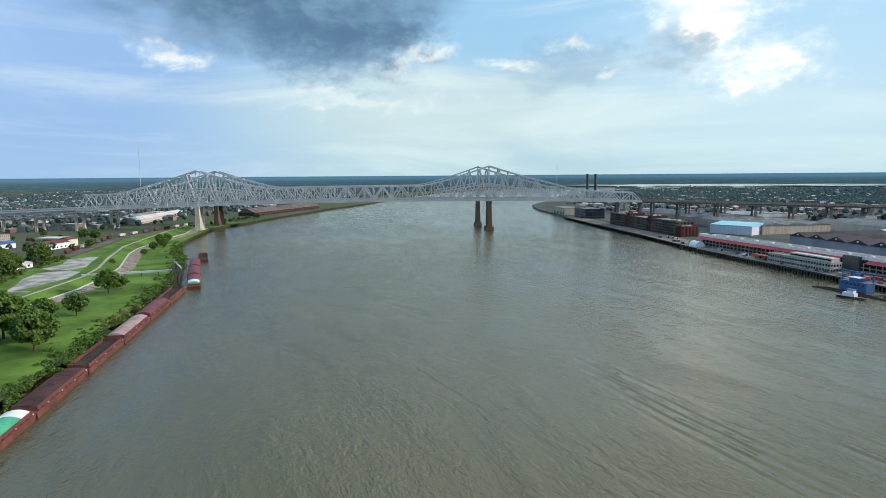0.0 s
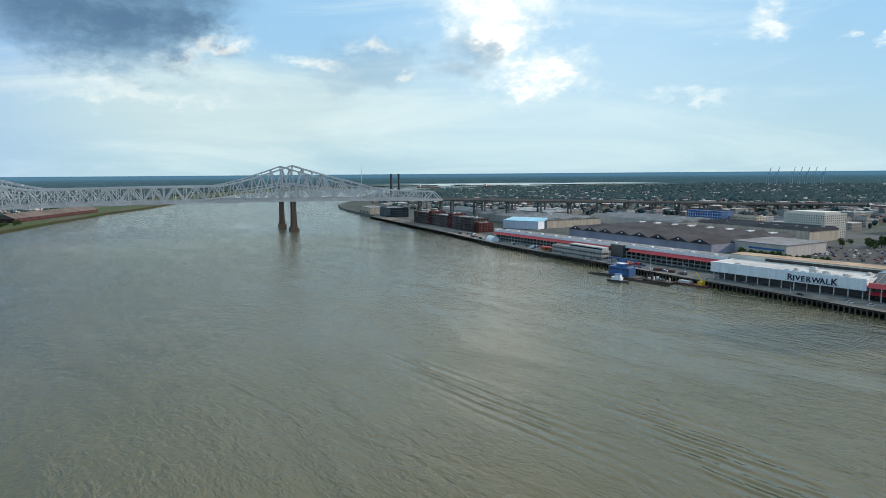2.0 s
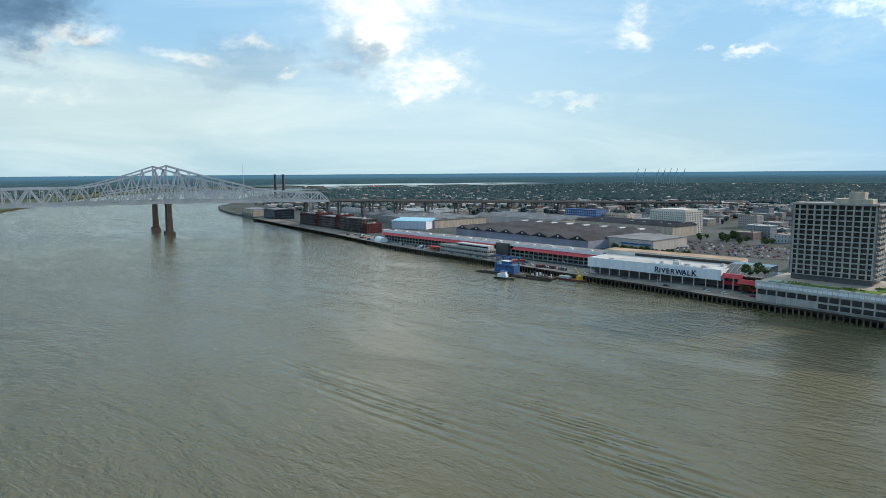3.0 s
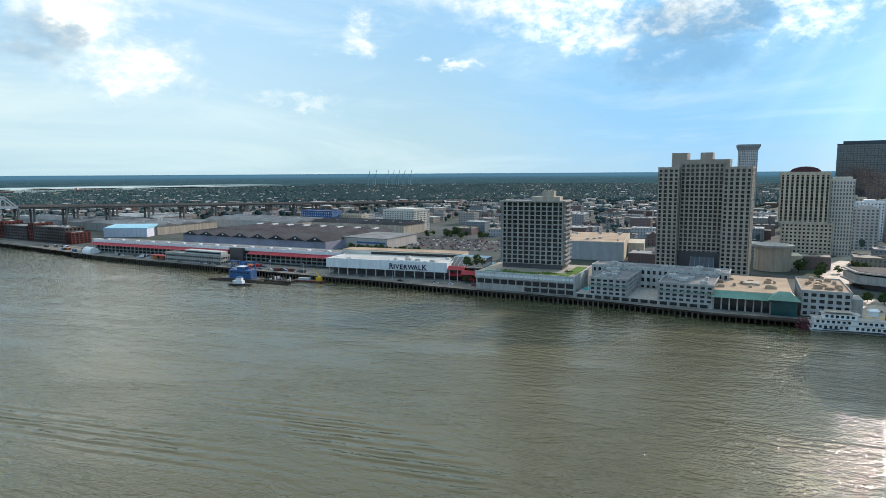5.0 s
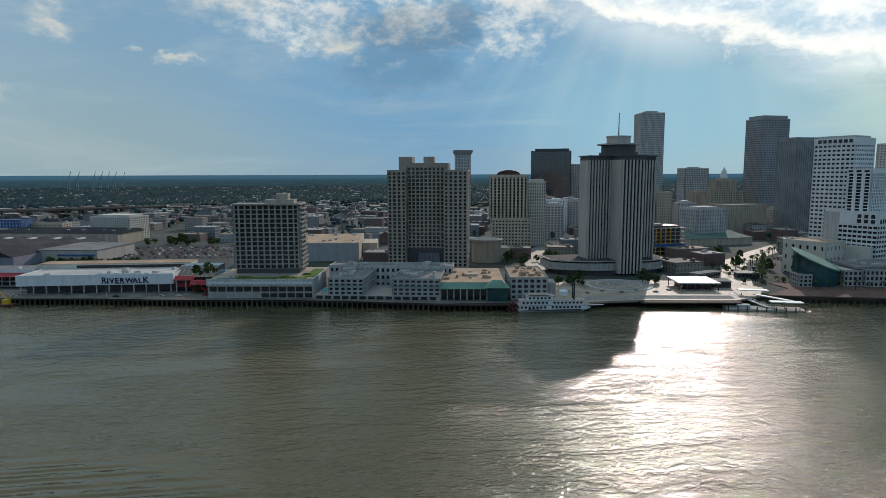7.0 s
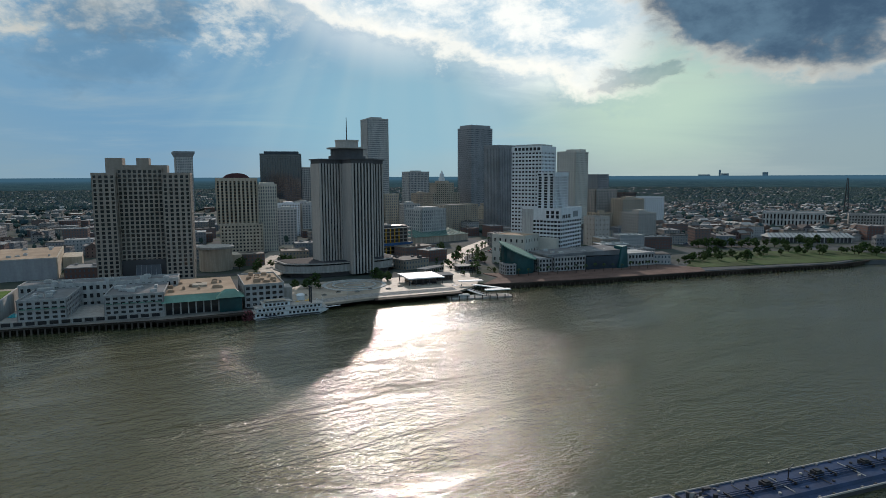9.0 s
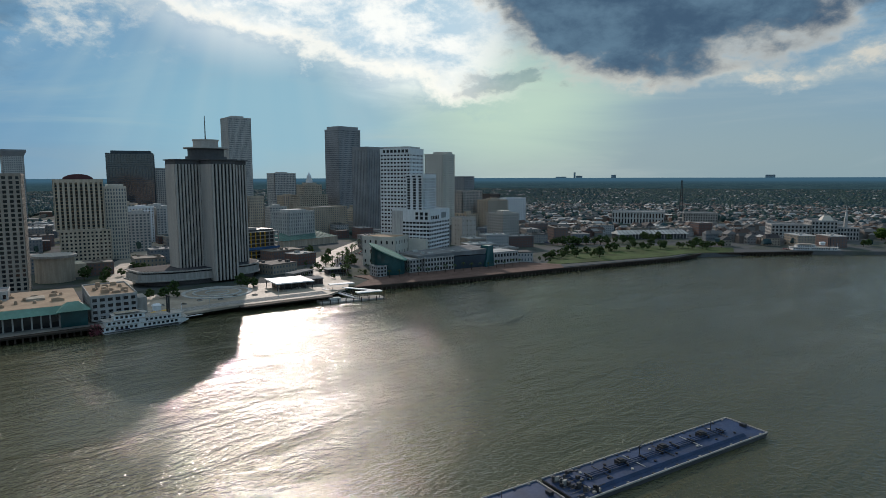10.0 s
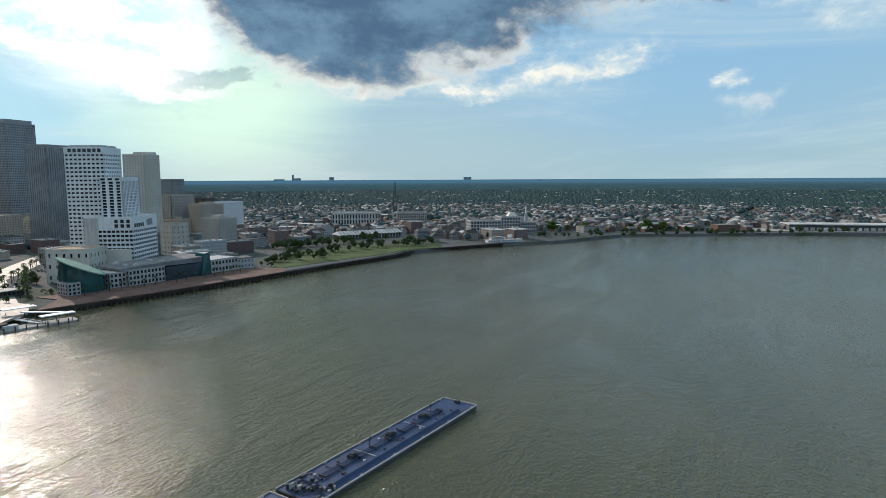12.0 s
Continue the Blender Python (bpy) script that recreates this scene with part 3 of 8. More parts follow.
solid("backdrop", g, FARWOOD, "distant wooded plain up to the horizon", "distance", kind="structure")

# ---- twin cantilever truss bridges ----
SPAN = ((-198, 12), (0, 30), (487, 16), (747, 0))


def low_chord(s):
    return 50 - ((s - 380) / 170) ** 2


def depth_at(s):
    """How deep the truss is at a station: tall peaks over the two main piers."""
    peak = 0.0
    for c in (0, 487):
        inward = (s - c) * (1 if c == 0 else -1)
        reach = 118 if inward > 0 else 138
        x = min(1.0, abs(s - c) / reach)
        peak = max(peak, (1 - x) ** 1.3)
    base = 24.5 - 9.0 * min(1.0, max(0.0, (s - 590) / 90))
    return base + (57.5 - base) * peak


def truss_bridge(x, y, turn, width, label):
    b = thing("truss_bridge", x, y, 0, turn, label, "bridge", "river bridges")
    stations = []
    for (s0, n), (s1, _) in zip(SPAN, SPAN[1:]):
        stations += [s0 + (s1 - s0) * i / n for i in range(n)]
    stations.append(747)
    for y in (0, width):
        top, bottom, web = Geo(), Geo(), Geo()
        for i, s in enumerate(stations):
            z, d = low_chord(s), depth_at(s)
            end = i in (0, len(stations) - 1)
            if not end:
                web.beam((s, y, z), (s, y, z + d), 0.85)
            if i + 1 < len(stations):
                s2 = stations[i + 1]
                z2, d2 = low_chord(s2), depth_at(s2)
                bottom.beam((s, y, z), (s2, y, z2), 1.9, 2.4)
                first, last = i == 0, i + 2 == len(stations)
                if not first and not last:
                    top.beam((s, y, z + d), (s2, y, z2 + d2), 2.0, 2.2)
                if first or (i % 2 == 0 and not last):
                    web.beam((s, y, z), (s2, y, z2 + d2), 1.35)
                else:
                    web.beam((s, y, z + d), (s2, y, z2), 1.35)
                if d > 34 or d2 > 34:
                    web.beam((s, y, z + d * 0.5), (s2, y, z2 + d2 * 0.5), 1.2)
                    web.beam((s, y, z + d * (0.5 if i % 2 else 0.0)), (s2, y, z2 + d2 * (0.0 if i % 2 else 0.5)), 0.9)
        tagged(part("top_chord", top, STEEL, b), kind="stuff")
        tagged(part("bottom_chord", bottom, STEEL, b), kind="stuff")
        tagged(part("truss_web", web, STEEL, b), kind="stuff")
    brace, deck, rail = Geo(), Geo(), Geo()
    for i, s in enumerate(stations):
        z, d = low_chord(s), depth_at(s)
        deck.beam((s, -1.5, z - 0.6), (s, width + 1.5, z - 0.6), 0.9, 1.8)
        if 0 < i < len(stations) - 1:
            brace.beam((s, 0, z + d), (s, width, z + d), 1.0)
            brace.beam((s, 0, z + d - 5), (s, width / 2, z + d), 0.5)
            brace.beam((s, width, z + d - 5), (s, width / 2, z + d), 0.5)
    for s, s2 in zip(stations, stations[1:]):
        p, q = (s, width / 2, low_chord(s) + 1.0), (s2, width / 2, low_chord(s2) + 1.0)
        deck.beam(p, q, width + 0.6, 0.7)
        for y in (1.2, width - 1.2):
            rail.beam((s, y, p[2] + 1.0), (s2, y, q[2] + 1.0), 0.4, 0.9)
    tagged(part("sway_bracing", brace, STEEL, b), kind="stuff")
    part("deck", deck, CONCRETE, b, "pale concrete road deck")
    tagged(part("parapet", rail, PALE, b), kind="stuff")
    # main piers
    for s, material in ((0, PIERPALE if width < 20 else STONE), (487, STONE)):
        g = Geo()
        top = low_chord(s) - 1.5
        for y in (0, width):
            g.taper(s - 4.6, s + 4.6, y - 4.2, y + 4.2, 1.0, top, 0.72, 0.72)
        g.taper(s - 5.2, s + 5.2, 0, width, 1.0, top - 14, 0.55, 1.0)
        g.taper(s - 7.5, s + 7.5, -8, width + 8, -4, 5.5, 0.9, 0.93)
        g.box(s - 4, s + 4, -3.5, width + 3.5, top - 3, top + 0.3)
        part("pier", g, material, b, "tapered twin-column river pier")
    # approach viaducts with their own piers
    for s0, step, count, z0, fall in ((-198, -66, 9, low_chord(-198), 2.4), (747, 66, 22, low_chord(747), 2.1)):
        zs = [max(11.0, z0 - fall * i) for i in range(count + 1)]
        g, side = Geo(), Geo()
        for i in range(count):
            p, q = s0 + step * i, s0 + step * (i + 1)
            g.beam((p, width / 2, zs[i] + 1.0), (q, width / 2, zs[i + 1] + 1.0), width + 3, 1.0)
            for y in (0.5, width - 0.5):
                side.beam((p, y, zs[i] - 1.0), (q, y, zs[i + 1] - 1.0), 0.9, 2.6)
                side.beam((p, y, zs[i] + 2.0), (q, y, zs[i + 1] + 2.0), 0.35, 1.0)
                if step < 0 and i < 4:
                    for j in range(6):
                        a, c = p + step * j / 6, p + step * (j + 1) / 6
                        za, zc = zs[i] + (zs[i + 1] - zs[i]) * j / 6, zs[i] + (zs[i + 1] - zs[i]) * (j + 1) / 6
                        side.beam((a, y, za - (7 if j % 2 else 0)), (c, y, zc - (0 if j % 2 else 7)), 0.6)
                    side.beam((p, y, zs[i] - 7), (q, y, zs[i + 1] - 7), 0.9)
            h = zs[i]
            col = Geo()
            tall = h - (8.5 if step < 0 and i < 5 else 2.5)
            wide = width * 0.36
            hx, hy = (3.0, 2.6) if step < 0 else (1.6, 1.4)
            if step < 0:
                for ps in (p - 6.5, p + 6.5):
                    col.taper(ps - 1.9, ps + 1.9, width / 2 - 2.5, width / 2 + 2.5, GROUND - 0.5, tall, 0.75, 0.9)
                col.box(p - 8.3, p + 8.3, width / 2 - 2.4, width / 2 + 2.4, tall - 2.4, tall + 0.15)
            for y in (width / 2 - wide, width / 2 + wide) if step > 0 else ():
                col.taper(p - hx, p + hx, y - hy, y + hy, GROUND - 0.5, tall, 0.8, 0.8)
            col.box(p - 1.4, p + 1.4, width / 2 - wide - 2.0, width / 2 + wide + 2.0, tall - 1.6, tall + 0.2)
            part("approach_pier", col, PIERPALE if step < 0 else DARKCONC, b)
        tagged(part("approach_deck", g, CONCRETE if step < 0 else DARKCONC, b), kind="stuff")
        tagged(part("approach_girder", side, STEEL if step < 0 else DARKCONC, b), kind="stuff")
    return b


truss_bridge(-1106, -70, 73.7, 17, "grey steel cantilever truss bridge over the river, carrying traffic")
truss_bridge(-1205, -44, 71.5, 22, "second grey steel truss bridge behind the first one")

bpy.data.objects["truss_bridge.001"].scale = (0.982, 1.0, 1.0)

# ---- facades ----
WINDOWS = {}


def window_mesh(w, h, material):
    key = (round(w, 2), round(h, 2), material.name)
    if key not in WINDOWS:
        WINDOWS[key] = Geo().box(-w / 2, w / 2, -0.04, 0.04, 0, h).mesh("window", material)
    return WINDOWS[key]


def face(wall, o, u, width, z0, z1, cols, rows, wf, hf, depth=0.5, skip=None):
    """One gridded wall, its piers proud of the glass behind: u runs along it, outward is to the right of u."""
    n = (u[1], -u[0])
    px, pz = width / cols, (z1 - z0) / rows
    for i in range(cols + 1):
        half = px * (1 - wf) / 2
        a0, a1 = max(0, i * px - half), min(width, i * px + half)
        if i in (0, cols):
            a0, a1 = (0, half + 0.3) if i == 0 else (width - half - 0.3, width)
        if a1 - a0 > 0.05:
            wall.face_box(o, u, n, a0, a1, -depth, 0, z0, z1)
    for j in range(rows + 1):
        half = pz * (1 - hf) / 2
        c0, c1 = max(z0, z0 + j * pz - half), min(z1, z0 + j * pz + half)
        if c1 - c0 > 0.05:
            wall.face_box(o, u, n, 0.02, width - 0.02, -depth, -0.06, c0 + 0.01, c1 - 0.01)
    return [(o[0] + u[0] * (i + 0.5) * px - n[0] * depth * 0.8, o[1] + u[1] * (i + 0.5) * px - n[1] * depth * 0.8, z0 + j * pz + pz * (1 - hf) / 2, math.degrees(math.atan2(u[1], u[0])))
            for j in range(rows) for i in range(cols)], px * wf, pz * hf


def block(parent, x0, x1, y0, y1, z0, z1, wall_mat, glass_mat, cols, side, rows, wf=0.6, hf=0.6, depth=0.5, parapet=1.2, roof=None, panes=0, name="wall"):
    """A gridded block in its building's own axes; panes: how many of its windows are pieces of their own."""
    wall = Geo()
    left = panes
    for o, u, w, n in (((x0, y0), (1, 0), x1 - x0, cols), ((x1, y0), (0, 1), y1 - y0, side), ((x1, y1), (-1, 0), x1 - x0, cols), ((x0, y1), (0, -1), y1 - y0, side)):
        spots, pw, ph = face(wall, o, u, w, z0, z1, n, rows, wf, hf, depth)
        if left and u != (-1, 0):
            me = window_mesh(pw + 0.2, ph + 0.2, glass_mat)
            for x, y, z, turn in spots[:left]:
                part("window", me, None, parent, m=pose(x, y, z - 0.1, 0, 0, turn))
            left -= min(left, len(spots))
    wall.box(x0 - 0.15, x1 + 0.15, y0 - 0.15, y0 + 0.35, z1 - 0.02, z1 + parapet)
    wall.box(x0 - 0.15, x1 + 0.15, y1 - 0.35, y1 + 0.15, z1 - 0.02, z1 + parapet)
    wall.box(x0 - 0.15, x0 + 0.35, y0 + 0.35, y1 - 0.35, z1 - 0.02, z1 + parapet)
    wall.box(x1 - 0.35, x1 + 0.15, y0 + 0.35, y1 - 0.35, z1 - 0.02, z1 + parapet)
    ob = part(name, wall, wall_mat, parent)
    if rows == 1 or wf <= 0.5 or depth > 1:
        tagged(ob, kind="stuff")
    part("glazing", Geo().box(x0 + depth, x1 - depth, y0 + depth, y1 - depth, z0, z1 - 0.3), glass_mat, parent)
    part("roof", Geo().box(x0 + 0.3, x1 - 0.3, y0 + 0.3, y1 - 0.3, z1 - 0.28, z1 + 0.15), roof or ROOFGREY, parent)
    return ob


def roof_units(parent, x0, x1, y0, y1, z, count, seed, material=None):
    """Ventilators and plant boxes standing on a roof, parts of the building."""
    rnd = random.Random(seed)
    for _ in range(count):
        x, y = rnd.uniform(x0 + 2, x1 - 2), rnd.uniform(y0 + 2, y1 - 2)
        w, d, h = rnd.uniform(0.8, 2.6), rnd.uniform(0.8, 2.2), rnd.uniform(0.8, 2.2)
        g = Geo().box(x - w, x + w, y - d, y + d, z, z + h).box(x - w * 0.7, x + w * 0.7, y - d * 0.7, y + d * 0.7, z + h, z + h + 0.3)
        part("roof_unit", g, material or PALE, parent)


def far_tower(name, bearing, reach, wide, deep, top, turn, label, wall, glass, cols, side, rows, wf, hf, crown=(), roof=None, depth=0.7):
    """A tower further into the city; crown: stacked (x0, x1, y0, y1, height) boxes on its roof, as shares of its plan."""
    x, y = at(bearing, reach)
    t = thing(name, x, y, 0, turn, label, "building")
    block(t, -wide / 2, wide / 2, 0, deep, GROUND, top, wall, glass, cols, side, rows, wf, hf, depth, 1.5, roof)
    z = top
    for a, b, c, d, h in crown:
        part("penthouse", Geo().box(-wide / 2 + a * wide, -wide / 2 + b * wide, c * deep, d * deep, z, z + h), wall, t)
        z += h if h > 3 else 0
    return t


# riverside condominium tower on its garden podium
def condo_tower():
    x, y = at(-11.53, 483)
    t = thing("condominium_tower", x, y, 0, -3, "grey concrete condominium tower with deep balcony openings on every floor", "building")
    block(t, -25, 25, 0, 24, 21.5, 69.6, CONCRETE, GLASS, 11, 5, 14, 0.78, 0.78, 1.8, 1.2, panes=240)
    east, west = Geo().box(0, 1.6, 0, 3.4, 0, 1.1).mesh("balcony", CONCRETE), Geo().box(-1.2, 0, 0, 4, 0, 1.1).mesh("balcony", CONCRETE)
    for j in range(14):
        z = 21.5 + (69.6 - 21.5) / 14 * j
        for k in range(5):
            part("balcony", east, None, t, m=pose(25.02, 1 + k * 4.6, z))
        for k in range(3):
            part("balcony", west, None, t, m=pose(-25.02, 2 + k * 7, z))
    part("cornice", Geo().box(-26.2, 26.2, -1.2, 25.2, 69.7, 70.3), CONCRETE, t)
    part("penthouse", Geo().box(-2, 20, 6, 18, 70.3, 73.5).box(6, 15, 8, 16, 73.5, 78), TAN, t)
    part("colonnade", Geo().box(-24, 24, 1.5, 23, 17.6, 21.5), DARK, t)
    return t


condo_tower()


def hotel_tower():
    x, y = at(3.0, 539)
    t = thing("hotel_tower", x, y, 0, -10, "brown-grey concrete slab hotel tower with rows of square windows", "building")
    top, base = 94.5, 8.0
    block(t, -35, -18.5, 0, 36, base, top, HOTEL, GLASS, 4, 8, 26, 0.58, 0.68, 0.45, 1.5, ROOFDARK, panes=104)
    block(t, -18.4, 14.4, 7, 36, base, top + 4, HOTEL, GLASS, 9, 4, 27, 0.66, 0.7, 0.45, 1.5, ROOFDARK, panes=120)
    block(t, 14.5, 35, 0, 36, base, top, HOTEL, GLASS, 5, 8, 26, 0.56, 0.66, 0.45, 1.5, ROOFDARK, panes=130)
    part("penthouse", Geo().box(-26, -14, 8, 24, top, top + 13).box(-4, 5, 8, 22, top + 4, top + 13).box(-14, 18, 9, 28, top, top + 7.5), HOTEL, t)
    # dark sheet before the wall; the recess's shade is its colour
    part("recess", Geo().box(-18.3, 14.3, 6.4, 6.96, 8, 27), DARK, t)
    part("atrium", Geo().hull([(-9, 0.5, 8), (11, 0.5, 8), (11, 6.3, 8), (-9, 6.3, 8), (-8, 4.8, 23), (10, 4.8, 23), (10, 6.3, 23), (-8, 6.3, 23)]), BLUEGLASS, t, "sloping blue-grey glass atrium")
    for k in range(6):
        part("atrium_bar", Geo().beam((-8.6 + k * 3.85, 0.4, 8), (-7.8 + k * 3.5, 4.7, 23), 0.3), RIBGREY, t)
    part("porch", Geo().box(-35, 35, -2, -0.2, 8, 12), HOTEL, t)
    return t


hotel_tower()


def cross_tower():
    """The cross-plan tower with vertical fins and a stepped drum on its roof."""
    x, y = at(20.12, 583)
    t = thing("cross_plan_tower", x, y, 0, 4.5, "grey concrete cross-plan office tower with tall vertical fins", "building")
    a, w, z0, z1 = 31.2, 10.2, 17.0, 104.0
    core = Geo().box(-a + 0.6, a - 0.6, -w + 0.5, w - 0.5, z0, z1).box(-w + 0.5, w - 0.5, -a + 0.6, a - 0.6, 6, z1 - 0.02)
    part("glazing", core, GLASS, t)
    for s in (-1, 1):
        low = 6.0 if s < 0 else z0
        # end walls of the two river-facing arms
        for k in range(7):
            fx = -w + 0.9 + k * (2 * w - 1.8) / 6
            part("fin", Geo().box(fx - 0.72, fx + 0.72, s * a - 0.65, s * a + 0.35, low, z1), FIN, t)
        # finned flanks of the side arms, blank flanks and end walls
        for side in (-1, 1):
            for k in range(8):
                fx = side * (w + 1.4 + k * 2.74)
                part("fin", Geo().box(fx - 0.72, fx + 0.72, s * w - 0.6, s * w + 0.6, z0, z1), FIN, t)
            part("blank_wall", Geo().box(side * w - 0.55, side * w + 0.55, min(s * a, s * (w + 0.7)) + (0.7 if s < 0 else 0), max(s * a, s * (w + 0.7)) - (0.7 if s > 0 else 0), low, z1), FIN, t)
    for side in (-1, 1):
        part("blank_wall", Geo().box(side * a - 0.5, side * a + 0.5, -w + 1.5, w - 1.5, z0, z1), FIN, t)
    band = Geo()
    for grow, b0, b1 in ((0.2, z1, z1 + 3.2), (1.5, z1 + 3.2, z1 + 4.2)):
        band.box(-a - grow, a + grow, -w - grow, w + grow, b0, b1)
        band.box(-w - grow, w + grow, -a - grow, -w - grow - 0.01, b0, b1 - 0.02)
        band.box(-w - grow, w + grow, w + grow + 0.01, a + grow, b0, b1 - 0.02)
    part("crown", band, DARK, t, "dark crown storey with overhanging slab")
    ring_ = lambda r, n=24: [(r * math.cos(6.28318 * i / n), r * math.sin(6.28318 * i / n)) for i in range(n)]
    part("drum", Geo().prism(ring_(17), z1 + 4.2, z1 + 7).prism(ring_(15), z1 + 7, z1 + 13.5), DARK, t)
    part("drum_rim", Geo().prism(ring_(18.5), z1 + 13.5, z1 + 14.6), FIN, t)
    part("lantern", Geo().prism(ring_(10.4), z1 + 14.6, z1 + 20.5).prism(ring_(11), z1 + 20.5, z1 + 21.5), FIN, t)
    part("antenna", Geo().tube((0, 0, z1 + 21.5), (0, 0, z1 + 42), 0.55, 0.25, 6), IRON, t)
    # layered podium over a solid dark block that stands for the shade beneath
    for pod in ([(-64, -6), (-56, -14), (-42, -21), (-26, -25), (-8, -26), (-8, 22), (-64, 22)], [(8, -26), (22, -26), (34, -21), (42, -8), (42, 20), (8, 20)]):
        out = lambda f: [(px * f, py * f) for px, py in pod]
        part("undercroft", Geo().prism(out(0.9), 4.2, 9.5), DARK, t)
        part("podium", Geo().prism(pod, 9.5, 14.5), CONCRETE, t)
        part("podium_recess", Geo().prism(out(0.95), 14.5, 15.8), GLASS, t)
        part("podium_rim", Geo().prism(out(1.01), 15.8, 16.8), CONCRETE, t)
        part("podium_roof", Geo().prism(out(0.97), 16.8, 17.0), ROOFDARK, t)
        part("podium_base", Geo().prism(out(1.03), 8.4, 9.5), CONCRETE, t)
    return t


cross_tower()


def domed_hotel():
    x, y = at(10.55, 735)
    t = thing("hotel_building", x, y, 0, -8, "sand-coloured hotel tower with red vaulted roof cap", "building")
    block(t, -20, 26, 0, 30, GROUND, 38.5, SAND, GLASS, 12, 8, 9, 0.5, 0.5, 0.4, 1.0)
    block(t, -23, 22, 6, 32, 38.5, 90, SAND, GLASS, 10, 7, 1, 0.5, 0.93, 0.5, 1.5)
    for j in range(14):
        part("spandrel", Geo().box(-22.6, 21.6, 6.25, 31.75, 41 + j * 3.5, 41.9 + j * 3.5), OCHRE, t)
    g = Geo()
    g.v += [(-0.5 - 14 * math.cos(math.pi * k / 12), yy, 91 + 6.0 * math.sin(math.pi * k / 12)) for yy in (8, 26) for k in range(13)]
    g.f += [(k, k + 1, k + 14, k + 13) for k in range(12)] + [tuple(range(13))[::-1], tuple(range(13, 26))]
    part("vault", g, MAROONTILE, t, "dark red vaulted roof cap")
    return t


domed_hotel()


def canal_complex():
    """White hotel and office towers stepping up behind a broad gridded podium, corner towards the river."""
    x, y = at(39.65, 632)
    t = thing("stepped_tower_complex", x, y, 0, 25, "white gridded office and hotel towers stepping up from a podium", "building")
    block(t, 0, 50, 0, 44, 16, 48, WHITE, GLASS, 12, 11, 8, 0.84, 0.52, 0.6, 0.2, panes=170)
    part("base", Geo().box(-0.1, 50.1, -0.1, 44.1, GROUND, 16), WHITE, t)
    # flat dark sheet set just in front of the base wall
    part("loading_recess", Geo().box(6, 40, -0.3, -0.12, GROUND, 9), DARK, t)
    part("attic", Geo().box(-0.1, 50.1, -0.1, 44.1, 48.2, 58.4), WHITE, t)
    part("blank_corner", Geo().box(-0.4, -0.12, 31, 44.2, GROUND, 58.4), PALE, t)
    for k in range(3):
        for j in range(2):
            part("attic_window", Geo().box(-0.25, -0.11, 2.5 + k * 5.4, 5.6 + k * 5.4, 49.6 + j * 4.2, 52.8 + j * 4.2), GLASS, t)
    for k in range(5):
        part("attic_window", Geo().box(3 + k * 4, 5.4 + k * 4, -0.25, -0.11, 49.6, 53.2), GLASS, t)
    part("louvre", Geo().box(28, 40, -0.25, -0.11, 50, 56), RIBGREY, t)
    for x0, x1, y0, y1 in ((-0.1, 50.1, -0.1, 0.5), (-0.1, 0.5, 0.5, 44.1), (49.5, 50.1, 0.5, 44.1)):
        part("parapet", Geo().box(x0, x1, y0, y1, 58.4, 59.8), WHITE, t)
    block(t, 13, 46, 14, 34.4, 58.6, 92, WHITE, GLASS, 12, 3, 12, 0.6, 0.74, 0.7, 0.2, panes=90)
    part("attic", Geo().box(12.9, 46.1, 13.9, 34.5, 92.2, 96), WHITE, t)
    for k in range(3):
        part("attic_window", Geo().box(12.74, 12.9, 16 + k * 6.6, 20 + k * 6.6, 92.8, 94.6), GLASS, t)
    block(t, 25, 58, 35, 72, GROUND, 118.4, WHITE, GLASS, 10, 9, 29, 0.7, 0.44, 0.6, 0.2, panes=160)
    part("attic", Geo().box(24.9, 58.1, 34.9, 72.1, 118.6, 124), WHITE, t)
    for k in range(7):
        part("attic_window", Geo().box(24.72, 24.88, 37.5 + k * 4.6, 40.6 + k * 4.6, 119.4, 122.6), GLASS, t)
    part("crown", Geo().box(28, 55, 38, 69, 124, 126), PALE, t)
    # mall block beside the plaza
    block(t, -34, -5, 22, 60, GROUND, 33, CREAM, GLASS, 5, 6, 3, 0.3, 0.35, 0.4, 1.0, ROOFTAN)
    part("blank_wall", Geo().box(-5, 0, 2, 44, GROUND, 30), CREAM, t)
    return t


canal_complex()

far_tower("black_glass_tower", 14.25, 1300, 80, 46, 138, -18, "black glass office tower with a slanted roof edge", DARKFRAME, BLACKGLASS, 16, 10, 34, 0.92, 0.88, ((0.1, 0.95, 0.1, 0.9, 6.0),), DARK, 0.3)
far_tower("office_tower", 16.7, 1380, 30, 30, 112, -10, "grey office tower behind the black one", PALE, HAZEGLASS, 8, 8, 28, 0.6, 0.6)
far_tower("white_hotel_block", 14.9, 950, 31, 24, 52, -8, "white hotel block with small windows", WHITE, GLASS, 8, 6, 13, 0.4, 0.5, ((0.3, 0.7, 0.2, 0.8, 3.5),))
far_tower("striped_office_tower", 13.05, 765, 22, 30, 82, -8, "cream tower with narrow vertical windows", CREAM, HAZEGLASS, 8, 10, 20, 0.5, 0.62, ((0.15, 0.9, 0.2, 0.8, 4.0),))
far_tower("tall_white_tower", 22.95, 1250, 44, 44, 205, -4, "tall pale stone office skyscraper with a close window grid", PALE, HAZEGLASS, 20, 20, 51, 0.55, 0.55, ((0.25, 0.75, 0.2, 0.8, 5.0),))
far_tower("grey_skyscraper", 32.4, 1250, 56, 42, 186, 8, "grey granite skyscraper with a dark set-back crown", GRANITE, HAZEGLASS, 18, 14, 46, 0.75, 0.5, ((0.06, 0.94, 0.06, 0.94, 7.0),))
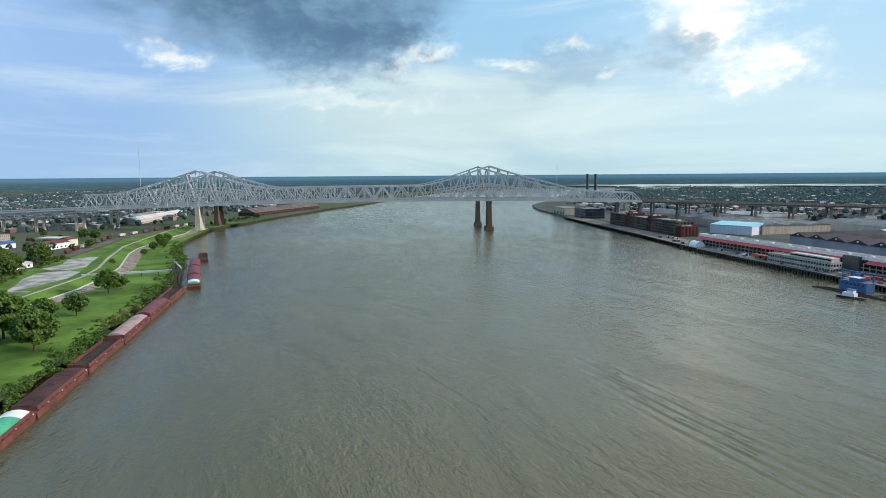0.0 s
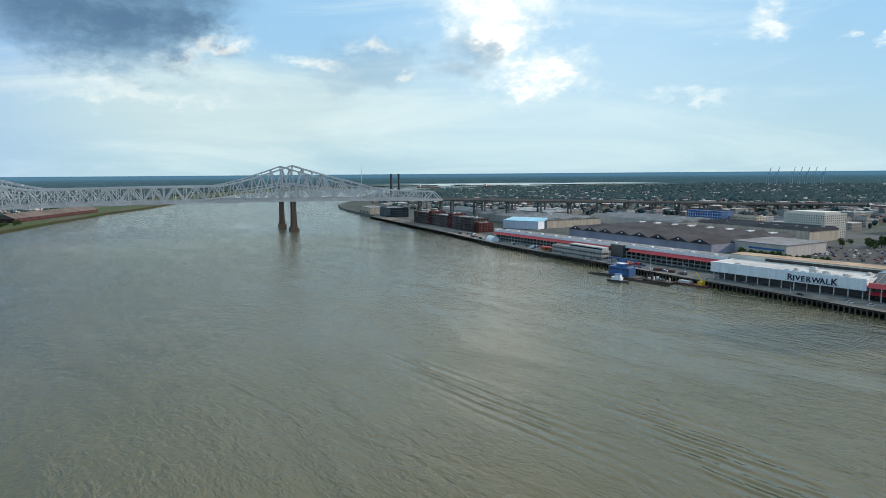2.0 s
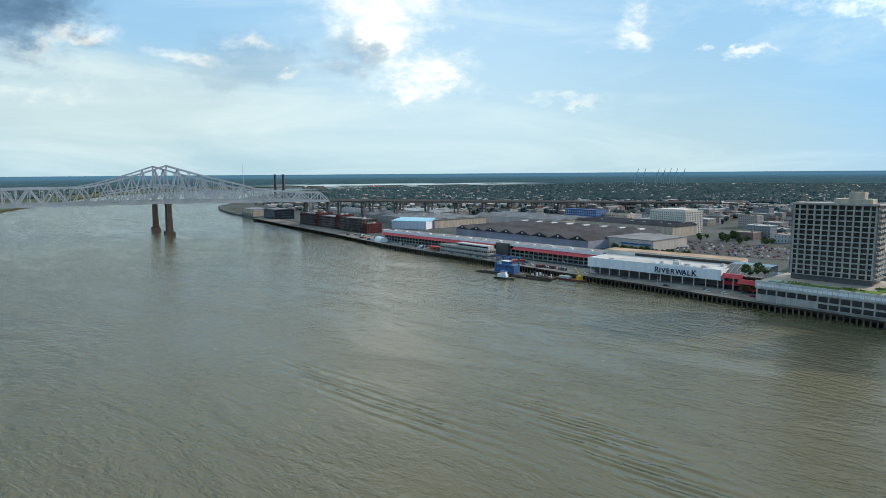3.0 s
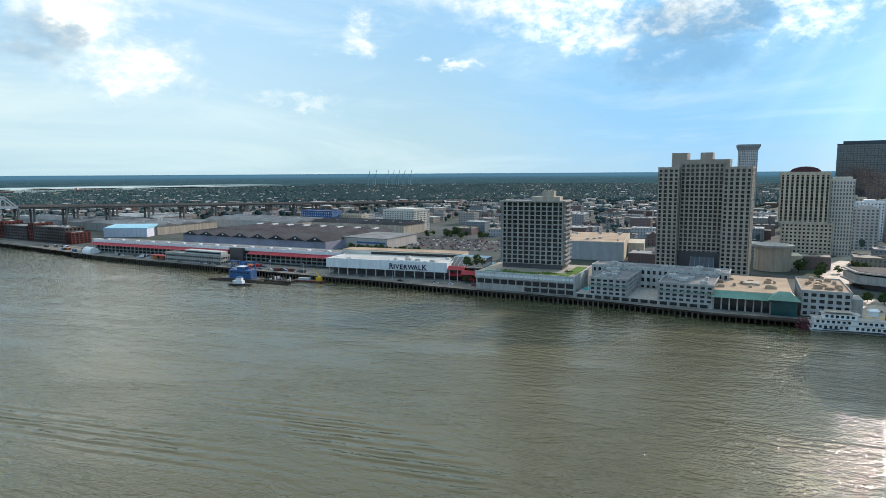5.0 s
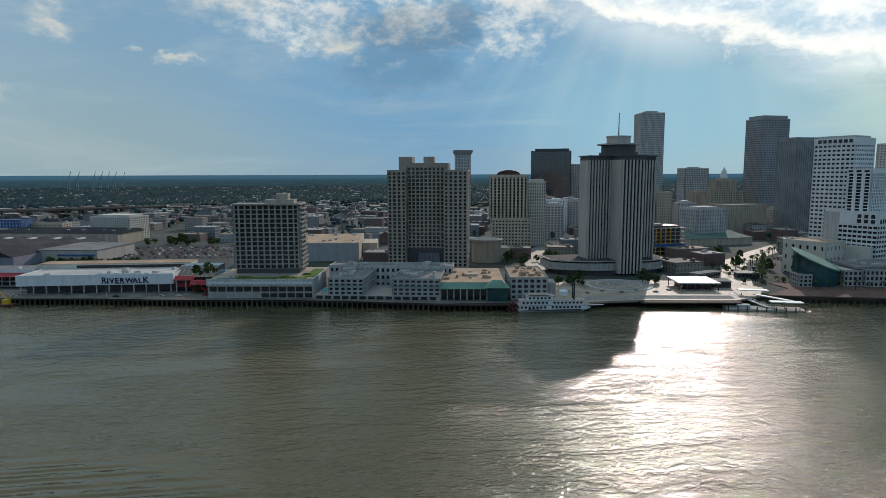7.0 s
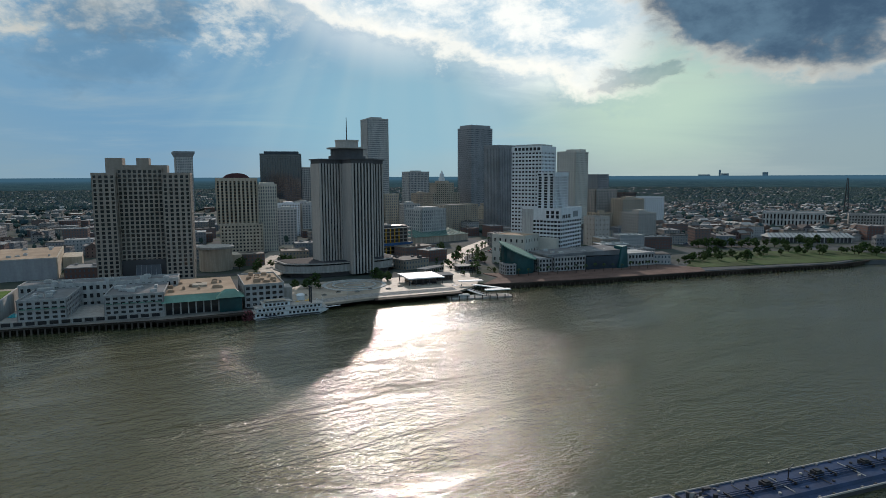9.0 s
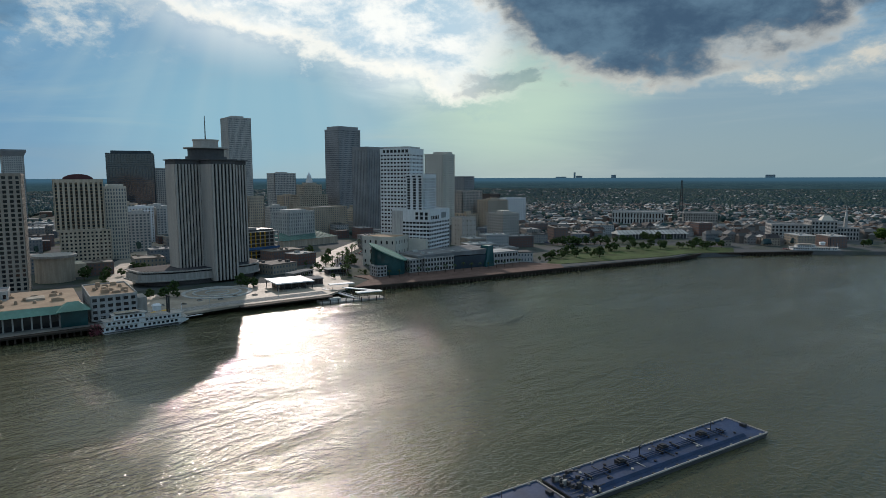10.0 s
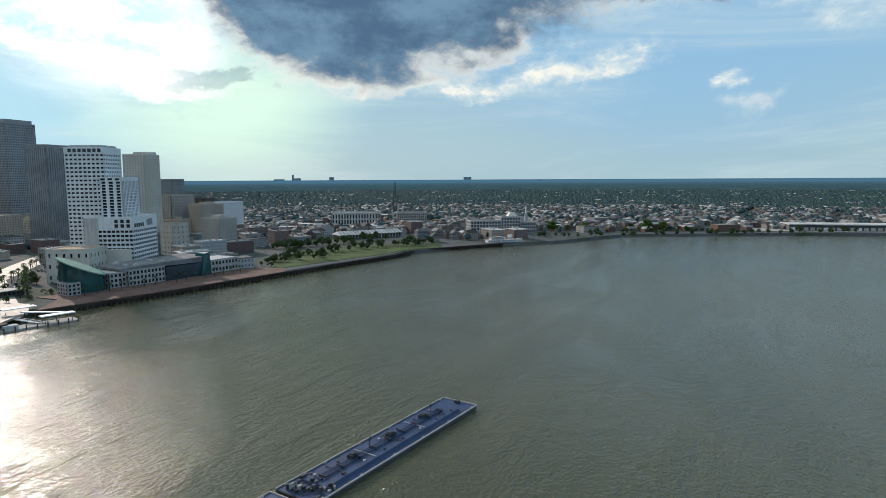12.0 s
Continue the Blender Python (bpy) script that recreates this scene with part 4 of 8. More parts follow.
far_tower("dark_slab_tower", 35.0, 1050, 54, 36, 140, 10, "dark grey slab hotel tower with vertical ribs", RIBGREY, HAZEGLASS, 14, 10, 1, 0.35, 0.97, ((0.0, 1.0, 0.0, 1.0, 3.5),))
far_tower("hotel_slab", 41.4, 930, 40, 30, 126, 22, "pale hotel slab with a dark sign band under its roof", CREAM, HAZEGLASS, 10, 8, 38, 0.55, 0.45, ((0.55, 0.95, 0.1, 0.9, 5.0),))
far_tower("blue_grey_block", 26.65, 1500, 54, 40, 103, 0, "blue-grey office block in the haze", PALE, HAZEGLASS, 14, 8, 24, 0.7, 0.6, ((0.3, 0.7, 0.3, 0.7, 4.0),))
far_tower("grand_white_hotel", -23.9, 958, 60, 42, 35, -14, "cream terracotta hotel block with rows of windows", CREAM, GLASS, 18, 11, 10, 0.5, 0.55, ((0.1, 0.9, 0.2, 0.9, 3.2),))


def flared_tower():
    x, y = at(6.35, 1600)
    t = thing("flared_top_tower", x, y, 0, 0, "dark tower with a flared concrete crown", "building")
    block(t, -19, 19, 0, 36, GROUND, 140, PALE, HAZEGLASS, 10, 10, 36, 0.6, 0.5)
    part("crown", Geo().taper(-19, 19, 0, 36, 140, 150, 1.25, 1.25).box(-23.5, 23.5, -4.5, 40.5, 150, 154), RIBGREY, t)
    return t


flared_tower()
far_tower("pale_office_block", 28.0, 850, 46, 34, 47, 14, "pale green-grey office block with narrow windows", PALE, HAZEGLASS, 12, 8, 9, 0.45, 0.6, ((0.2, 0.8, 0.2, 0.8, 3.5),))
far_tower("brown_office_block", 24.1, 900, 24, 26, 66, 0, "brown brick office tower", TAN, HAZEGLASS, 8, 8, 16, 0.5, 0.55)
far_tower("grey_office_block", 30.6, 1000, 70, 40, 46, 10, "grey stone office block", TAN, HAZEGLASS, 18, 10, 13, 0.45, 0.5)
far_tower("garage_block", 43.3, 800, 22, 26, 40, -10, "blank grey garage block beside the towers", FIN, GLASS, 4, 4, 6, 0.25, 0.3)
far_tower("city_hotel", 45.65, 1120, 26, 30, 62, 0, "brown city hotel with a close window grid", BROWNBRICK, HAZEGLASS, 12, 8, 18, 0.5, 0.5)
far_tower("grey_office_block", 43.6, 1020, 46, 30, 70, 0, "grey stone office block with small windows", CONCRETE, HAZEGLASS, 14, 8, 15, 0.5, 0.5)
far_tower("city_hotel", 47.6, 1120, 52, 30, 55, 0, "white city hotel with rows of windows", WHITE, HAZEGLASS, 11, 8, 15, 0.5, 0.5)
far_tower("grey_hotel_tower", 43.3, 1250, 30, 34, 94, 5, "grey hotel tower rising behind the others", RIBGREY, HAZEGLASS, 12, 8, 26, 0.6, 0.5)
far_tower("blue_apartments", -31.3, 1110, 66, 30, 27, -6, "bright blue and white apartment block", BLUE, WHITE, 14, 6, 5, 0.4, 0.5)
far_tower("tan_apartments", -28.6, 1100, 62, 24, 20, -6, "tan apartment block with rows of windows", SAND, GLASS, 16, 6, 5, 0.45, 0.55)


def domed_bank_tower():
    x, y = at(29.15, 1200)
    t = thing("bank_tower", x, y, 0, 0, "stepped stone bank tower with a white columned cupola", "building")
    block(t, -30, 30, 0, 40, GROUND, 60, TAN, GLASS, 14, 10, 14, 0.45, 0.5)
    block(t, -19, 19, 4, 34, 60, 79, TAN, GLASS, 9, 7, 5, 0.45, 0.5)
    part("setback", Geo().box(-10, 10, 8, 28, 79, 84), TAN, t)
    part("cupola", Geo().tube((0, 18, 84), (0, 18, 90), 6.5, 6.0, 16).tube((0, 18, 90), (0, 18, 97), 4.6, 4.2, 16).tube((0, 18, 97), (0, 18, 104), 3.4, 0.2, 12), WHITE, t, "white columned cupola")
    return t


domed_bank_tower()
x, y = at(8.5, 628)
t = thing("drum_annex", x, y, GROUND, 0, "low tan drum-shaped annex with a ribbed crown", "building")
part("drum", Geo().tube((0, 0, 0), (0, 0, 21), 15, 15, 28), TAN, t)
part("crown", Geo().tube((0, 0, 21), (0, 0, 23), 17, 17, 28), CONCRETE, t)
part("wing", Geo().box(-8, 26, 10, 34, 0, 12), SAND, t)
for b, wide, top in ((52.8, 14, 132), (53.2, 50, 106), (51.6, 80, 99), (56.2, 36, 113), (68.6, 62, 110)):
    far_tower("far_building", b, 4915.5, wide, 3.5, top, -b, "distant building standing up on the horizon", HAZEBLUE, HAZEGLASS, 6, 3, 8, 0.5, 0.5)
x, y = at(61.9, 1600)
t = thing("lattice_mast", x, y, GROUND, 20, "dark lattice communication mast above the roofs", "mast")
g = Geo()
for k in range(12):
    z, w0, w1 = k * 6.8, 4.2 - k * 0.24, 4.2 - (k + 1) * 0.24
    for a, b in (((-1, -1), (1, -1)), ((1, -1), (1, 1)), ((1, 1), (-1, 1)), ((-1, 1), (-1, -1))):
        g.beam((a[0] * w0, a[1] * w0, z), (b[0] * w1, b[1] * w1, z + 6.8), 0.5)
        g.beam((a[0] * w0, a[1] * w0, z), (a[0] * w1, a[1] * w1, z + 6.8), 0.7)
part("mast", g, IRON, t)

# ---- riverside: wharf and its buildings ----
WHARF = [(-1150, 640), (-950, 592), (-744, 546), (-593, 507), (-508, 493), (-401, 479), (-334, 468), (-266, 459), (-220, 455), (-132, 441), (-88, 438), (-46, 431), (29, 414), (90, 411)]


def along(line, step):
    """Points every step metres along a line, with the direction there."""
    left = 0.0
    for (x0, y0), (x1, y1) in zip(line, line[1:]):
        d = math.hypot(x1 - x0, y1 - y0)
        s = left
        while s < d:
            yield x0 + (x1 - x0) * s / d, y0 + (y1 - y0) * s / d, math.degrees(math.atan2(y1 - y0, x1 - x0))
            s += step
        left = s - d


wharf = thing("wharf", 0, 0, 0, 0, "concrete quay deck on rows of dark timber piles", "wharf", kind="structure")
part("deck", Geo().prism(WHARF + [(x, y + 34) for x, y in WHARF[::-1]], 3.4, 4.5), QUAYDECK, wharf)
g = Geo()
for (x0, y0), (x1, y1) in zip(WHARF, WHARF[1:]):
    g.beam((x0, y0 - 0.25, 4.1), (x1, y1 - 0.25, 4.1), 0.5, 0.8)
part("fender_beam", g, TIMBER, wharf)
PILEWOOD = paint("weathered_pile_timber", (0.105, 0.09, 0.078), 0.9, vary=0.4)
pile_mesh = Geo().tube((0, 0, -3), (0, 0, 3.5), 0.55, 0.5, 7).mesh("pile", PILEWOOD)
rest, n_piles = Geo(), 0
for x, y, _ in along(WHARF, 3.6):
    if x > -640 and n_piles < 300:
        part("pile", pile_mesh, None, wharf, m=pose(x, y - 0.1, 0))
        n_piles += 1
    else:
        rest.tube((x, y + 0.9, -3), (x, y + 0.9, 3.4), 0.42, 0.42, 6)
    rest.tube((x + 1, y + 7, -3), (x + 1, y + 7, 3.4), 0.42, 0.42, 5)
tagged(part("far_piles", rest, TIMBER, wharf), kind="stuff")
part("back_wall", Geo().prism([(x, y + 11) for x, y in WHARF] + [(x, y + 12) for x, y in WHARF[::-1]], -2, 3.4), TIMBER, wharf)


def gallery():
    """The long shopping gallery with white parapet panels above a red awning roof."""
    t = thing("shopping_gallery", -622, 530, 4.5, -4.3, "long low shopping gallery with white parapet and red awning", "building")
    L = 338
    part("base", Geo().box(0, L, 6, 30, 0, 9.5), GLASS, t)
    part("lower_wall", Geo().box(0, L, 3, 5.8, 0, 1.2).box(0, L, 3.0, 5.9, 3.8, 4.7), paint("grey_green_panels", (0.20, 0.24, 0.24), 0.6), t)
    for k in range(56):
        part("column", Geo().box(k * 6.1 + 0.6, k * 6.1 + 1.2, 2.2, 2.9, 0, 8.6), CONCRETE, t)
    part("awning", Geo().hull([(0, -0.5, 8.4), (L * 0.6, -0.5, 8.4), (L * 0.6, 6, 8.4), (0, 6, 8.4), (0, 4, 11.2), (L * 0.6, 4, 11.2), (L * 0.6, 6, 11.2), (0, 6, 11.2)]), RED, t, "dark red sheet awning roof")
    part("awning", Geo().hull([(L * 0.68, -0.5, 8.4), (L, -0.5, 8.4), (L, 6, 8.4), (L * 0.68, 6, 8.4), (L * 0.68, 4, 11.2), (L, 4, 11.2), (L, 6, 11.2), (L * 0.68, 6, 11.2)]), RED, t)
    for k in range(67):
        part("parapet_panel", Geo().box(k * 5.04 + 0.06, k * 5.04 + 4.98, 4.2, 4.6, 11.2, 14.2), WHITE, t)
    part("roof", Geo().box(0, L, 4.7, 30, 11.0, 13.2), ROOFGREY, t)
    part("link_tower", Geo().box(L * 0.61, L * 0.66, 1, 7, 0, 13.8), DARK, t)
    for k in range(14):
        x = 12 + k * 23.5
        part("skylight", Geo().box(x, x + 3, 12, 15, 13.2, 14.4), WHITE, t)
    for k in range(14):
        part("lamp", Geo().box(10 + k * 24, 11.6 + k * 24, 3.2, 3.7, 11.35, 11.75), WHITE, t)
    return t


gallery()


def mall():
    t = thing("shopping_mall", -280, 474, 4.5, 0.3, "white flat-roofed shopping mall hall over a dark block for its shaded ground floor", "building")
    part("fascia", Geo().box(0, 113, 0, 0.7, 6.2, 14.3), WHITE, t, "plain white fascia wall")
    part("hall", Geo().box(0.05, 113, 0.75, 40, 6.3, 12.9), WHITE, t)
    part("roof", Geo().box(0.6, 112.4, 0.8, 40, 12.9, 13.1), ROOFWHITE, t)
    for x in (0, 112.4):
        part("roof_curb", Geo().box(x, x + 0.6, 0.75, 40, 12.9, 13.9), WHITE, t)
    # solid dark block; the shade of the open floor is in its colour
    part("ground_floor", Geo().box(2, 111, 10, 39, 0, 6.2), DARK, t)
    for k in range(13):
        part("column", Geo().box(2 + k * 9, 2.7 + k * 9, 1.4, 2.1, 0, 6.2), PALE, t)
    part("clerestory", Geo().box(-6, 113, 41, 60, 0, 16.5), CREAM, t)
    part("clerestory_glass", Geo().box(24, 112, 40.8, 41, 13.4, 15.6), GLASS, t)
    part("upper_roof", Geo().box(-6, 113, 41, 60, 16.5, 16.9), ROOFTAN, t)
    roof_units(t, 4, 108, 6, 34, 13.1, 9, 5, ROOFWHITE)
    sign = part("sign", Geo().box(60, 96, -0.12, -0.02, 7.1, 7.25), NAVY, t)
    x = 61.0
    for ch, wide in zip("RIVERWALK", (4.0, 1.9, 3.9, 3.5, 4.0, 5.2, 4.1, 3.2, 4.0)):
        cu = bpy.data.curves.new("letter", "FONT")
        cu.body, cu.size, cu.extrude, cu.offset = ch, 6.4 if ch in "RK" and (x < 62 or x > 90) else 5.5, 0.2, 0.09
        ob = new("letter", cu)
        me = bpy.data.meshes.new_from_object(ob.evaluated_get(bpy.context.evaluated_depsgraph_get()))
        bpy.data.objects.remove(ob)
        me.materials.clear()
        me.materials.append(NAVY)
        part("letter", me, None, sign, m=pose(x, -0.35, 7.6, 90))
        x += wide
    for k in range(7):
        part("letter_bar", Geo().box(58 + k * 5.6, 62 + k * 5.6, 1.0, 1.3, 13.4, 15.0), WHITE, t, "plain white bar of a roof sign")
    return t


mall()


def red_awning_shops():
    t = thing("shop_building", -166, 473, 4.5, -2, "two-storey shop building with bright red awnings", "building")
    part("wall", Geo().box(0, 30, 4, 40, 0, 11), GLASS, t)
    for x0, x1, y0, z in ((0, 14, -1, 9.2), (13, 30, -5, 6.5), (0, 12, 1, 4.0), (14, 30, -3, 1.8)):
        part("awning", Geo().hull([(x0, y0, z), (x1, y0, z), (x1, y0 + 5, z), (x0, y0 + 5, z), (x0, y0 + 3.5, z + 2.8), (x1, y0 + 3.5, z + 2.8), (x1, y0 + 5, z + 2.8), (x0, y0 + 5, z + 2.8)]), RED, t, "bright red sheet awning")
    for k in range(5):
        part("column", Geo().box(1 + k * 7, 1.7 + k * 7, 0.5, 1.2, 0, 9), PALE, t)
    part("atrium_roof", Geo().hull([(-4, 12, 11), (26, 12, 11), (26, 40, 11), (-4, 40, 11), (-4, 26, 16.5), (26, 26, 16.5), (26, 40, 16.5), (-4, 40, 16.5)]), BLUEGLASS, t, "sloping glass atrium roof with panel grid")
    for k in range(8):
        part("panel_joint", Geo().beam((-3 + k * 4, 12, 11.15), (-3 + k * 4, 26, 16.65), 0.25), PALE, t)
    return t


red_awning_shops()


def condo_podium():
    t = thing("garden_podium", -134, 447, 4.5, -5, "pale concrete garage podium with a garden on its roof", "building")
    part("wall", Geo().box(0, 75, 0.6, 62, 0, 13.0), CONCRETE, t)
    part("upper_band", Geo().box(-0.6, 75.6, -0.4, 0.6, 9.0, 13.9), PALE, t)
    # paler concrete than the main wall, with the sunlight painted in
    part("end_wall", Geo().box(75, 75.9, 0.6, 60, 0, 14), PALE, t, "pale end wall, its sunlight put into the colour")
    for k in range(26):
        part("light_panel", Geo().box(1 + k * 2.85, 3.4 + k * 2.85, -0.6, -0.4, 10.4, 12.2), WHITE, t)
    for k in range(12):
        part("window", Geo().box(1.2 + k * 6.2, 6.4 + k * 6.2, 0.42, 0.6, 4.9, 8.2), GLASS, t)
    for k in range(6, 12):
        part("window", Geo().box(1.2 + k * 6.2, 6.4 + k * 6.2, 0.42, 0.6, 0.6, 3.6), GLASS, t)
    part("roof_terrace", Geo().box(0, 75, 0.7, 61, 13.0, 13.3), PAVING, t)
    for x0, x1, y0, y1 in ((20, 48, 2, 9), (50, 70, 3, 12), (66, 74, 14, 50)):
        part("lawn", Geo().box(x0, x1, y0, y1, 13.3, 13.8), GRASS, t)
    part("pool_cover", Geo().box(6, 18, 4, 9, 13.3, 13.9), COPPER, t)
    return t


condo_podium()


STUCCO = paint("grey_cream_stucco", (0.37, 0.365, 0.36), 0.85, vary=0.14, stain=0.08, streak=True)


def river_hotel():
    t = thing("riverside_hotel", -48, 437, 4.5, -9, "white low-rise riverside hotel with rows of square windows", "building")
    block(t, 0, 26, 0, 42, 3.0, 14.5, STUCCO, GLASS, 6, 10, 4, 0.62, 0.55, 0.5, 1.0, panes=64)
    block(t, 46, 80, 0, 42, 3.0, 14.5, STUCCO, GLASS, 8, 10, 4, 0.62, 0.55, 0.5, 1.0, panes=72)
    block(t, -10, 86, 43, 62, 0.5, 17.0, PALE, GLASS, 24, 4, 3, 0.5, 0.5, 0.5, 1.0, panes=72)
    part("base", Geo().box(-10, 80, -1.5, 42.5, 0, 2.95), CONCRETE, t)
    for k in range(14):
        part("shop_front", Geo().box(-8 + k * 6.2, -3.4 + k * 6.2, -1.75, -1.5, 0.5, 2.6), GLASS, t)
    part("pool", Geo().box(-9, -1, 14, 26, 2.9, 3.2), POOL, t, "turquoise swimming pool")
    for k in range(6):
        part("canopy", Geo().box(1 + k * 4.2, 4.4 + k * 4.2, -0.9, -0.02, 9.6, 10.1), COPPER, t)
    for k in range(7):
        part("canopy", Geo().box(47 + k * 4.6, 50.6 + k * 4.6, -0.9, -0.02, 9.6, 10.1), COPPER, t)
    roof_units(t, 2, 24, 4, 40, 14.7, 9, 11)
    roof_units(t, 48, 78, 4, 40, 14.7, 12, 12)
    roof_units(t, -8, 84, 45, 60, 17.2, 14, 13)
    return t


river_hotel()


def copper_roof_shops():
    t = thing("riverfront_shops", 30, 425, 4.5, -6, "tan-roofed riverfront shops with green copper eaves over a glazed arcade", "building")
    part("wall", Geo().box(0, 46, 2, 70, 0, 9), GLASS, t)
    part("roof", Geo().box(0, 46, 4, 70, 11.4, 12.2), ROOFTAN, t)
    part("copper_eave", Geo().hull([(-0.5, -1.5, 8.2), (36, -1.5, 8.2), (36, 6, 8.2), (-0.5, 6, 8.2), (-0.5, 3.4, 12), (36, 3.4, 12), (36, 6, 12), (-0.5, 6, 12)]), COPPER, t, "green copper sheet eave")
    hip = Geo().gable(32, 50, -5, 9, 9.5, 14.2, 6)
    part("copper_pavilion_roof", hip, COPPER, t, "green copper hipped roof")
    part("pavilion", Geo().box(34, 48, -3, 8, 0, 9.5), TEALGLASS, t)
    for k in range(8):
        part("column", Geo().box(1 + k * 4.6, 1.8 + k * 4.6, 0.5, 1.3, 0, 8.4), CONCRETE, t)
    part("boardwalk", Geo().box(-4, 54, -14, 2, -1.2, -0.2), TIMBER, t)
    roof_units(t, 2, 44, 10, 66, 12.2, 14, 21, ROOFTAN)
    part("dish_rack", Geo().box(18, 28, 30, 40, 12.2, 13.6), TAN, t)
    block(t, 50, 76, 0, 52, 0.6, 15.5, STUCCO, GLASS, 6, 12, 4, 0.62, 0.55, 0.5, 1.0, ROOFTAN, panes=60)
    roof_units(t, 52, 74, 4, 48, 15.7, 14, 22, ROOFTAN)
    part("stair_tower", Geo().box(76.2, 82, 4, 20, 0, 12), CONCRETE, t)
    return t


copper_roof_shops()

# convention hall with a tan roof
t = thing("exhibition_hall", -142, 636, GROUND, 0, "blank-walled exhibition hall with a tan gravel roof", "building")
# grey-blue front and sand end wall carry shade and sun in their colours
part("wall", Geo().box(0, 104, 0, 105, 0, 18.0), paint("grey_blue_render", (0.36, 0.38, 0.40), 0.85, vary=0.1, streak=True), t)
part("end_wall", Geo().box(104, 105, -1, 105, 0, 19), SAND, t, "sand-coloured end wall, its sunlight put into the colour")
part("roof", Geo().box(0.5, 103.5, 0.5, 104.5, 18.0, 18.4), ROOFTAN, t)
part("parapet", Geo().box(0, 104, -0.3, 0.3, 18.0, 19.0), PALE, t)
part("annex", Geo().box(105.5, 122, 60, 104, 0, 12), SAND, t)
roof_units(t, 4, 100, 10, 100, 18.4, 22, 31)

# big warehouse with dark ridged roofs
t = thing("warehouse", -600, 652, GROUND, -7.5, "vast warehouse with dark ridged roofs and lavender-grey walls", "building")
part("wall", Geo().box(0, 235, 0, 150, 0, 10), paint("lavender_grey_wall", (0.27, 0.27, 0.33), 0.8), t)
for k in range(8):
    x0 = k * 29.4
    g = Geo()
    n = len(g.v)
    g.v += [(x0, -1, 10), (x0 + 29.3, -1, 10), (x0 + 29.3, 151, 10), (x0, 151, 10), (x0 + 14.6, -1, 15.5), (x0 + 14.6, 151, 15.5)]
    g.f += [(0, 3, 5, 4), (1, 4, 5, 2), (0, 4, 1), (2, 5, 3), (0, 1, 2, 3)]
    part("ridge_roof", g, ROOFDARK, t)
    part("gable_vent", Geo().box(x0 + 13.4, x0 + 15.8, -1.25, -0.95, 12.0, 13.6), WHITE, t)
    part("skylight", Geo().box(x0 + 12.6, x0 + 16.6, 120, 132, 14.6, 16.0), WHITE, t)
t = thing("warehouse", -365, 660, GROUND, -7.5, "grey flat-roofed warehouse beside the parking lot", "building")
part("wall", Geo().box(0, 62, 0, 70, 0, 12), FIN, t)
part("roof", Geo().box(-0.6, 62.6, -0.6, 70.6, 12, 12.7), ROOFGREY, t)
part("blue_band", Geo().box(20, 60, -0.3, -0.02, 6, 8), BLUE, t)
for i, (x, y, w, d, h, roof) in enumerate(((-960, 760, 130, 90, 12, ROOFGREY), (-820, 730, 120, 110, 13, ROOFGREY), (-740, 860, 200, 80, 13, ROOFGREY), (-1150, 820, 150, 60, 10, ROOFGREY), (-520, 840, 170, 60, 14, ROOFDARK),
                                             (-1250, 720, 70, 40, 10, ROOFWHITE), (-980, 900, 120, 70, 11, ROOFWHITE))):
    t = thing("warehouse", x, y, GROUND, -9, "low grey industrial shed with a shallow ridged roof", "building")
    part("wall", Geo().box(0, w, 0, d, 0, h), (CONCRETE, TAN, FIN)[i % 3], t)
    for k in range(3):
        part("ridge_roof", Geo().gable(-1, w + 1, k * d / 3 - 0.3, (k + 1) * d / 3 + 0.3, h + 0.02, h + 4), roof, t)
    roof_units(t, 4, w - 4, 6, d - 6, h + 2, 10, 40 + i)

# white and pale blue box hall and escalator stair
t = thing("ticket_hall", -754, 665, GROUND, 20, "white and sky-blue box-shaped hall", "building")
part("wall", Geo().box(0, 62, 0, 34, 0, 12), paint("lilac_white_cladding", (0.56, 0.58, 0.68), 0.5, vary=0.06), t)
part("roof", Geo().hull([(-0.4, -0.4, 12), (62.4, -0.4, 12), (62.4, 34.4, 12), (-0.4, 34.4, 12), (-0.4, -0.4, 13), (62.4, -0.4, 13), (62.4, 34.4, 16.5), (-0.4, 34.4, 16.5)]), paint("sky_blue_cladding", (0.22, 0.50, 0.64), 0.5, vary=0.1), t)
for k in range(10):
    part("cladding_rib", Geo().box(3 + k * 6.2, 3.5 + k * 6.2, -0.25, 0, 0, 11.6), PALE, t)
t = thing("stair_tower", -634, 545, 4.5, -20, "pale concrete escalator tower beside the gallery", "building")
part("tower", Geo().box(-6, 6, 0, 9, 0, 13), PALE, t)
part("stair", Geo().hull([(6, 0, 0), (24, 0, 0), (24, 7, 0), (6, 7, 0), (6, 0, 12), (8, 0, 12), (8, 7, 12), (6, 7, 12)]), CONCRETE, t)
t = thing("event_tent", -625, 520, 4.5, -18, "white barrel-vaulted event tent", "tent")
g = Geo()
g.v += [(x, 6 - 6 * math.cos(math.pi * k / 10), 6.5 * math.sin(math.pi * k / 10)) for x in (0, 20) for k in range(11)]
g.f += [(k, k + 1, k + 12, k + 11) for k in range(10)] + [tuple(range(11))[::-1], tuple(range(11, 22))]
part("canvas", g, WHITE, t)
t = thing("terminal_building", -482, 497, 4.5, -7, "grey two-storey terminal building with ribbon windows", "building")
block(t, 0, 78, 0, 12, 0, 8.5, CONCRETE, GLASS, 24, 4, 2, 0.75, 0.45, 0.4, 0.8, panes=48)
part("upper_storey", Geo().box(26, 76, 3, 11, 8.8, 12.5), PALE, t)
